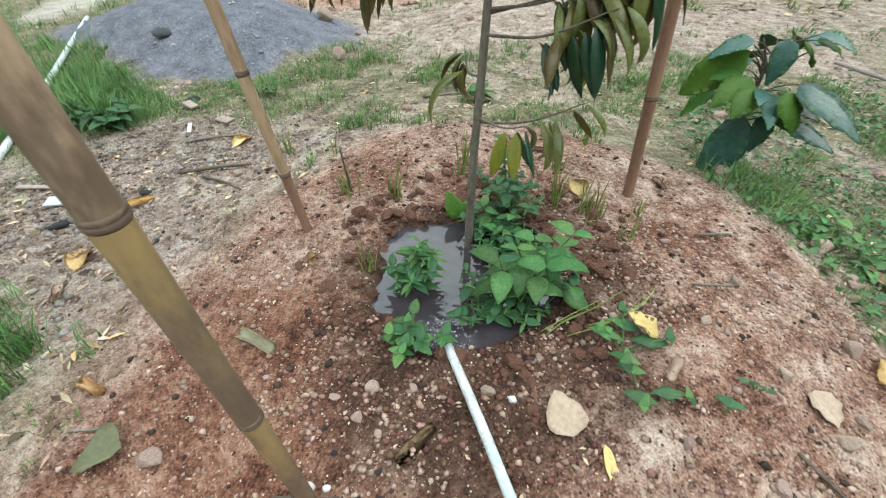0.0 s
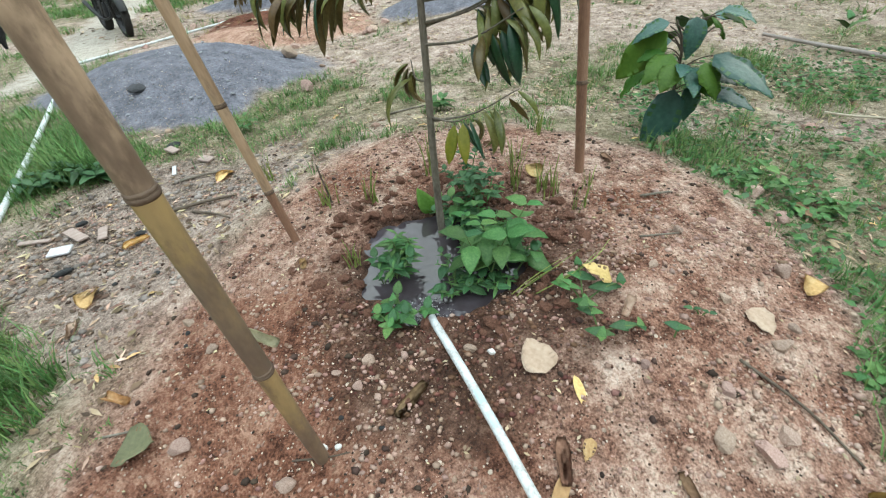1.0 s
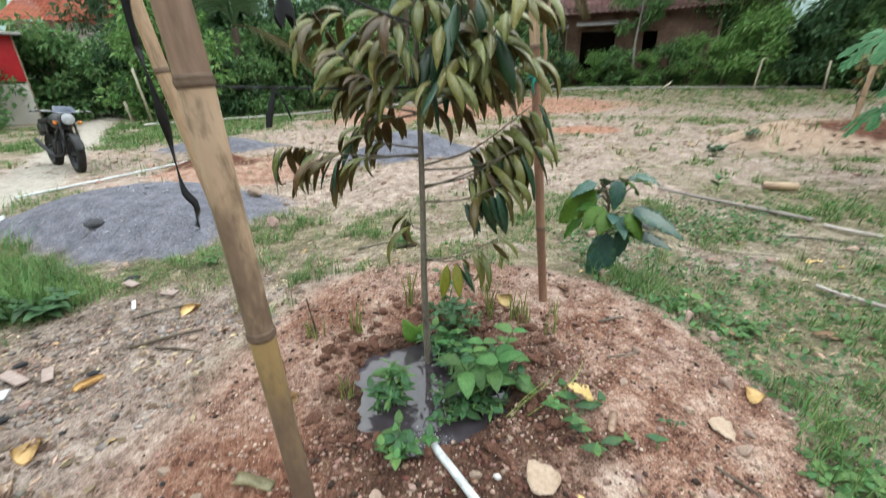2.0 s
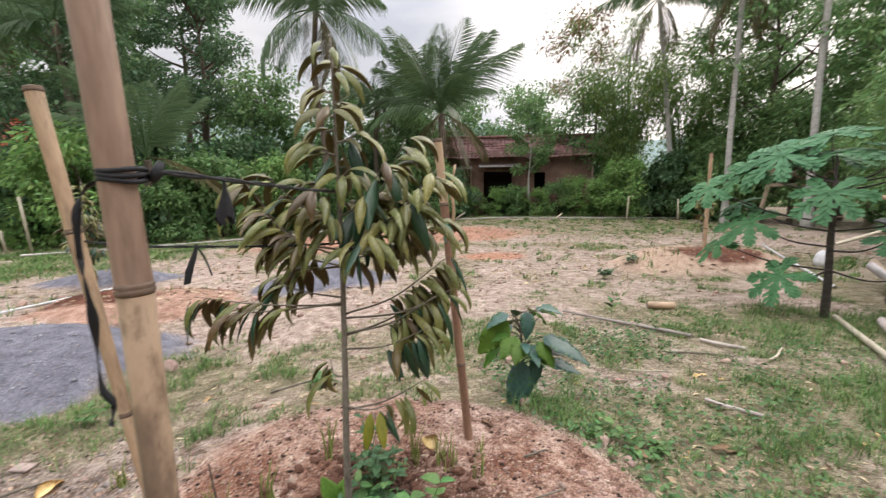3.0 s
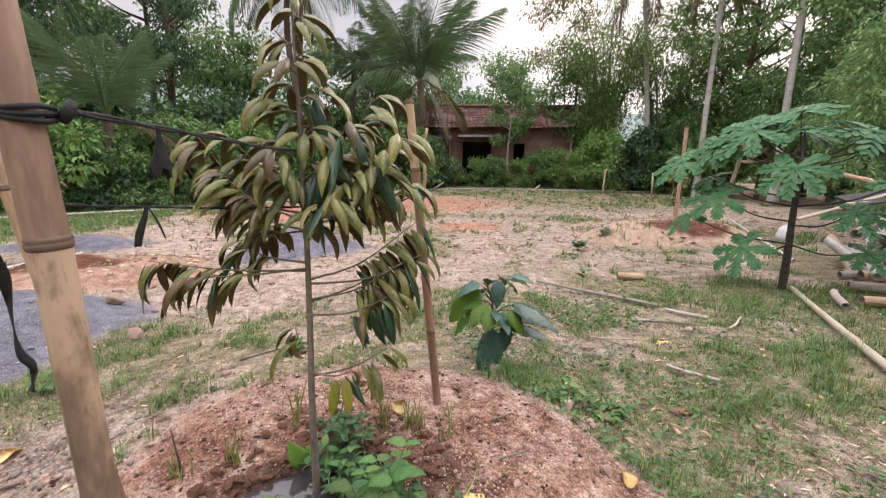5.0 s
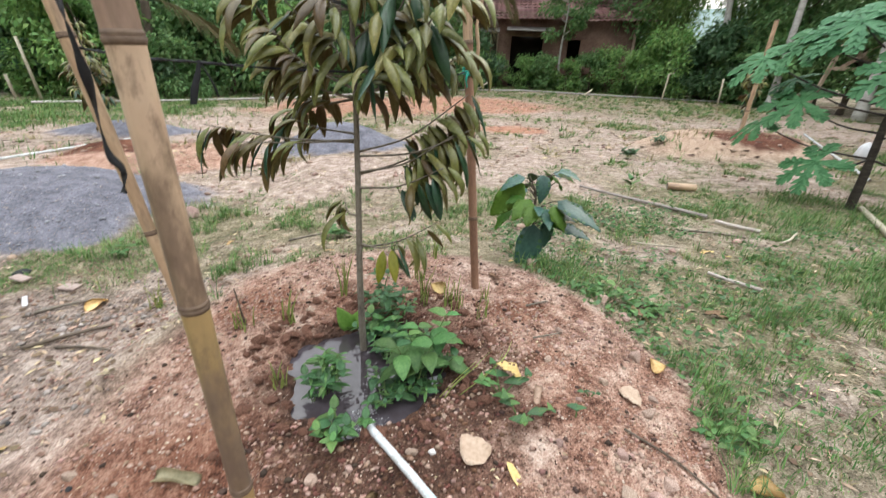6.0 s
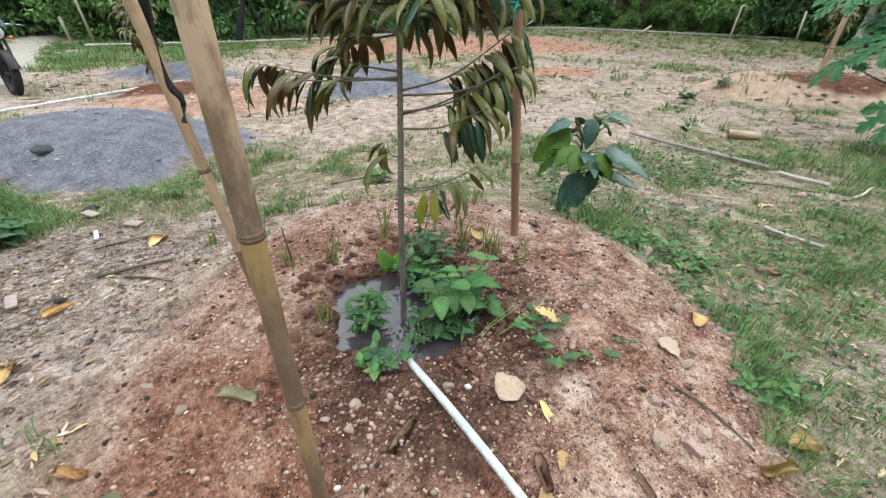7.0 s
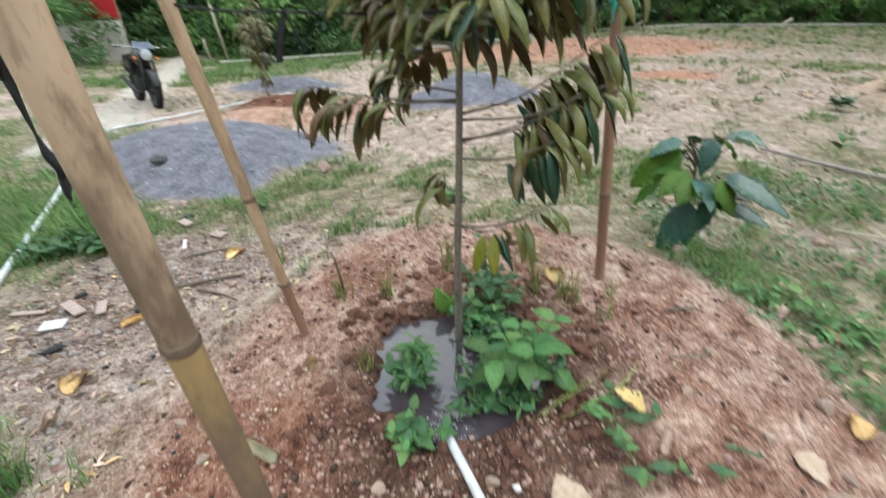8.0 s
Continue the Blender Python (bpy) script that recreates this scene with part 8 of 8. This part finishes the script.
solo("straw_litter", add_mesh("straw_litter", V, F, BITS), None, "pale straw and stalk bits strewn over the ground", "litter", kind="stuff")
V, F = flakes(9000, (-3.2, 6.5), (0.2, 7.0), 0.016, 0.5, 112, open_ground)
solo("leaf_litter", add_mesh("leaf_litter", V, F, BITS_DARK), None, "dark crumbled leaf bits strewn over the ground", "litter", kind="stuff")
V, F = flakes(9000, (-8, 16), (6.0, 24.0), 0.06, 0.3, 113, lambda x, y: open_ground(x, y) * 0.8)
solo("straw_litter", add_mesh("straw_litter", V, F, [BITS]), None, "pale straw and chips across the clearing", "litter", kind="stuff")
V, F = flakes(7000, (-8, 16), (6.0, 24.0), 0.05, 0.6, 114, lambda x, y: open_ground(x, y) * 0.8)
solo("leaf_litter", add_mesh("leaf_litter", V, F, [BITS_DARK]), None, "dark leaf bits across the clearing", "litter", kind="stuff")
V, F = flakes(1300, (-2.2, 1.9), (0.0, 2.6), 0.007, 0.4, 115, lambda x, y: zones(x, y)["mound"] * (zones(x, y)["pool"] > 1.3))
solo("leaf_litter", add_mesh("leaf_litter", V, F, [BITS]), None, "small dry chips on the bare mound", "litter", kind="stuff")

V, F = flakes(420, (-2.3, -0.55), (0.6, 2.5), 0.020, 0.45, 116, lambda x, y: (0.25 + 0.75 * (fbm(x, y, 0.35, 98, 2) > 0.5)) * (1 - zones(x, y)["grass"]) * np.clip(zones(x, y)["grey"], 0, 1))
solo("leaf_litter", add_mesh("leaf_litter", V, F, [BITS_DARK]), None, "dark leaf and bark scraps on grey soil", "litter", kind="stuff")
V, F = flakes(300, (-2.3, -0.55), (0.6, 2.5), 0.016, 0.35, 117, lambda x, y: (0.25 + 0.75 * (fbm(x, y, 0.35, 99, 2) > 0.5)) * (1 - zones(x, y)["grass"]) * np.clip(zones(x, y)["grey"], 0, 1))
solo("straw_litter", add_mesh("straw_litter", V, F, [BITS]), None, "pale bark and leaf scraps on grey soil", "litter", kind="stuff")


def grassy(x, y):
    z = zones(x, y)
    return z["grass"] ** 1.7 * (0.03 + 0.97 * smooth((fbm(x, y, 0.34, 93, 3) - 0.42) / 0.20))


V, F = blades(26000, (-4.5, 6.5), (-0.8, 6.0), 0.012, 0.08, 0.0023, 101, grassy, 14, 0.035)
solo("grass", add_mesh("grass", V, F, GRASS), None, "patchy tufts of short green grass", "grass", kind="stuff")
V, F = blades(80000, (-4.5, 6.5), (-0.8, 6.5), 0.008, 0.05, 0.0018, 106, grassy)
solo("grass", add_mesh("grass", V, F, GRASS), None, "fine low green grass between the tufts", "grass", kind="stuff")
V, F = blades(9000, (-4.5, 7.5), (-0.8, 8.0), 0.008, 0.07, 0.0018, 102, lambda x, y: np.clip(grassy(x, y) * 0.7 + 0.12 * (1 - zones(x, y)["mound"]) * (1 - zones(x, y)["sand"]) * (y > 2.3), 0, 1), 10, 0.05)
solo("dry_grass", add_mesh("dry_grass", V, F, GRASS_DRY), None, "dry straw-coloured grass among the green", "grass", kind="stuff")
V, F = blades(28000, (-14, 18), (5, 27), 0.03, 0.15, 0.007, 103, lambda x, y: np.clip(grassy(x, y), 0, 1), 12, 0.10)
solo("grass", add_mesh("grass", V, F, GRASS), None, "patchy grass across the clearing", "grass", kind="stuff")
V, F = blades(6000, (-14, 18), (6, 27), 0.03, 0.12, 0.007, 107, lambda x, y: np.clip(grassy(x, y) + 0.1, 0, 1), 10, 0.12)
solo("dry_grass", add_mesh("dry_grass", V, F, GRASS_DRY), None, "dry straw grass across the clearing", "grass", kind="stuff")
V, F = blades(30000, (-4.6, -0.95), (-0.6, 2.8), 0.03, 0.14, 0.0022, 104, lambda x, y: zones(x, y)["grass"] ** 2)
solo("grass", add_mesh("grass", V, F, GRASS), None, "taller green grass beside the bare soil", "grass", kind="stuff")
V, F = blades(5200, (-3.0, -1.95), (1.75, 2.6), 0.06, 0.24, 0.0028, 108, lambda x, y: smooth((1.0 - ell(x, y, (-2.45, 2.2), (0.5, 0.36))) / 0.5))
solo("grass", add_mesh("grass", V, F, GRASS), None, "tall dense grass tuft beside the grey soil", "grass", kind="stuff")
V, F = blades(3000, (1.5, 2.4), (0.2, 1.2), 0.03, 0.13, 0.0024, 105, lambda x, y: zones(x, y)["grass"] ** 1.5)
solo("grass", add_mesh("grass", V, F, GRASS), None, "taller green grass on the mound's edge", "grass", kind="stuff")
V, F = blades(16000, (3.4, 6.6), (1.2, 4.6), 0.03, 0.15, 0.0030, 109, lambda x, y: smooth((1.0 + wob(x, y, 0.5, 0.7, 95) - ell(x, y, (5.0, 2.9), (1.45, 1.35))) / 0.45) * (0.25 + 0.75 * smooth((fbm(x, y, 0.3, 96, 3) - 0.40) / 0.2)))
solo("grass", add_mesh("grass", V, F, GRASS), None, "lush green grass round the papaya's foot", "grass", kind="stuff")
V, F = blades(48000, (-3.8, -0.95), (-1.8, 1.1), 0.04, 0.15, 0.0030, 121, lambda x, y: zones(x, y)["grass"] ** 2 * smooth((0.62 + 0.35 * (-1.05 - x) - y) / 0.1)
              * smooth((x + 3.8 + wob(x, y, 0.5, 0.5, 131)) / 1.5) * smooth((y + 1.8 + wob(x, y, 0.5, 0.5, 132)) / 1.5))
solo("grass", add_mesh("grass", V, F, GRASS), None, "dense green grass along the soil's edge", "grass", kind="stuff")
def ground_cover(n, xs, ys, seed, label, mat, keep):
    """Small creeping leaves close to the soil, in one mesh."""
    rng = np.random.default_rng(seed)
    x, y = rng.uniform(*xs, n), rng.uniform(*ys, n)
    ok = rng.random(n) < keep(x, y)
    x, y = x[ok], y[ok]
    m = len(x)
    P = np.stack([x, y, ground_z(x, y) + 0.004 + 0.045 * rng.random(m) ** 2], 1)
    a = rng.uniform(0, 6.28, m)
    D = np.stack([np.cos(a), np.sin(a), rng.uniform(-0.1, 0.7, m)], 1)
    L = rng.uniform(0.018, 0.05, m)
    solo("ground_cover", leaf_cloud("ground_cover", P, D, L, L * rng.uniform(0.35, 0.7, m), mat, rng), None, label, "ground cover", kind="stuff")


def cover_patches(x, y):
    z = zones(x, y)
    return (1 - z["mound"]) * (1 - z["sand"]) * (1 - z["grey"]) * smooth((fbm(x, y, 0.42, 145, 4) - 0.49) / 0.14) * smooth((x - 1.0) / 0.6) * smooth((5.5 - x) / 2) * smooth((4.3 - y) / 1.6)


ground_cover(20000, (0.9, 5.5), (-0.6, 4.3), 142, "low creeping dark green weeds between the grass", WEED_DARK, lambda x, y: 0.8 * cover_patches(x, y))
ground_cover(30000, (0.9, 5.5), (-0.6, 4.3), 143, "bright small-leaved weeds between the grass", WEED, cover_patches)
V, F = blades(46000, (-9.5, -2.5), (1.2, 7.5), 0.03, 0.15, 0.0042, 122, lambda x, y: zones(x, y)["grass"] ** 1.5 * (0.3 + 0.7 * smooth((fbm(x, y, 0.5, 124, 3) - 0.40) / 0.2)))
solo("grass", add_mesh("grass", V, F, GRASS), None, "green grass beyond the white pipe", "grass", kind="stuff")
V, F = blades(26000, (-10.5, -3.5), (8.5, 15.5), 0.04, 0.15, 0.008, 123, lambda x, y: zones(x, y)["grass"] ** 1.5)
solo("grass", add_mesh("grass", V, F, GRASS), None, "green grass across the far side of the clearing", "grass", kind="stuff")
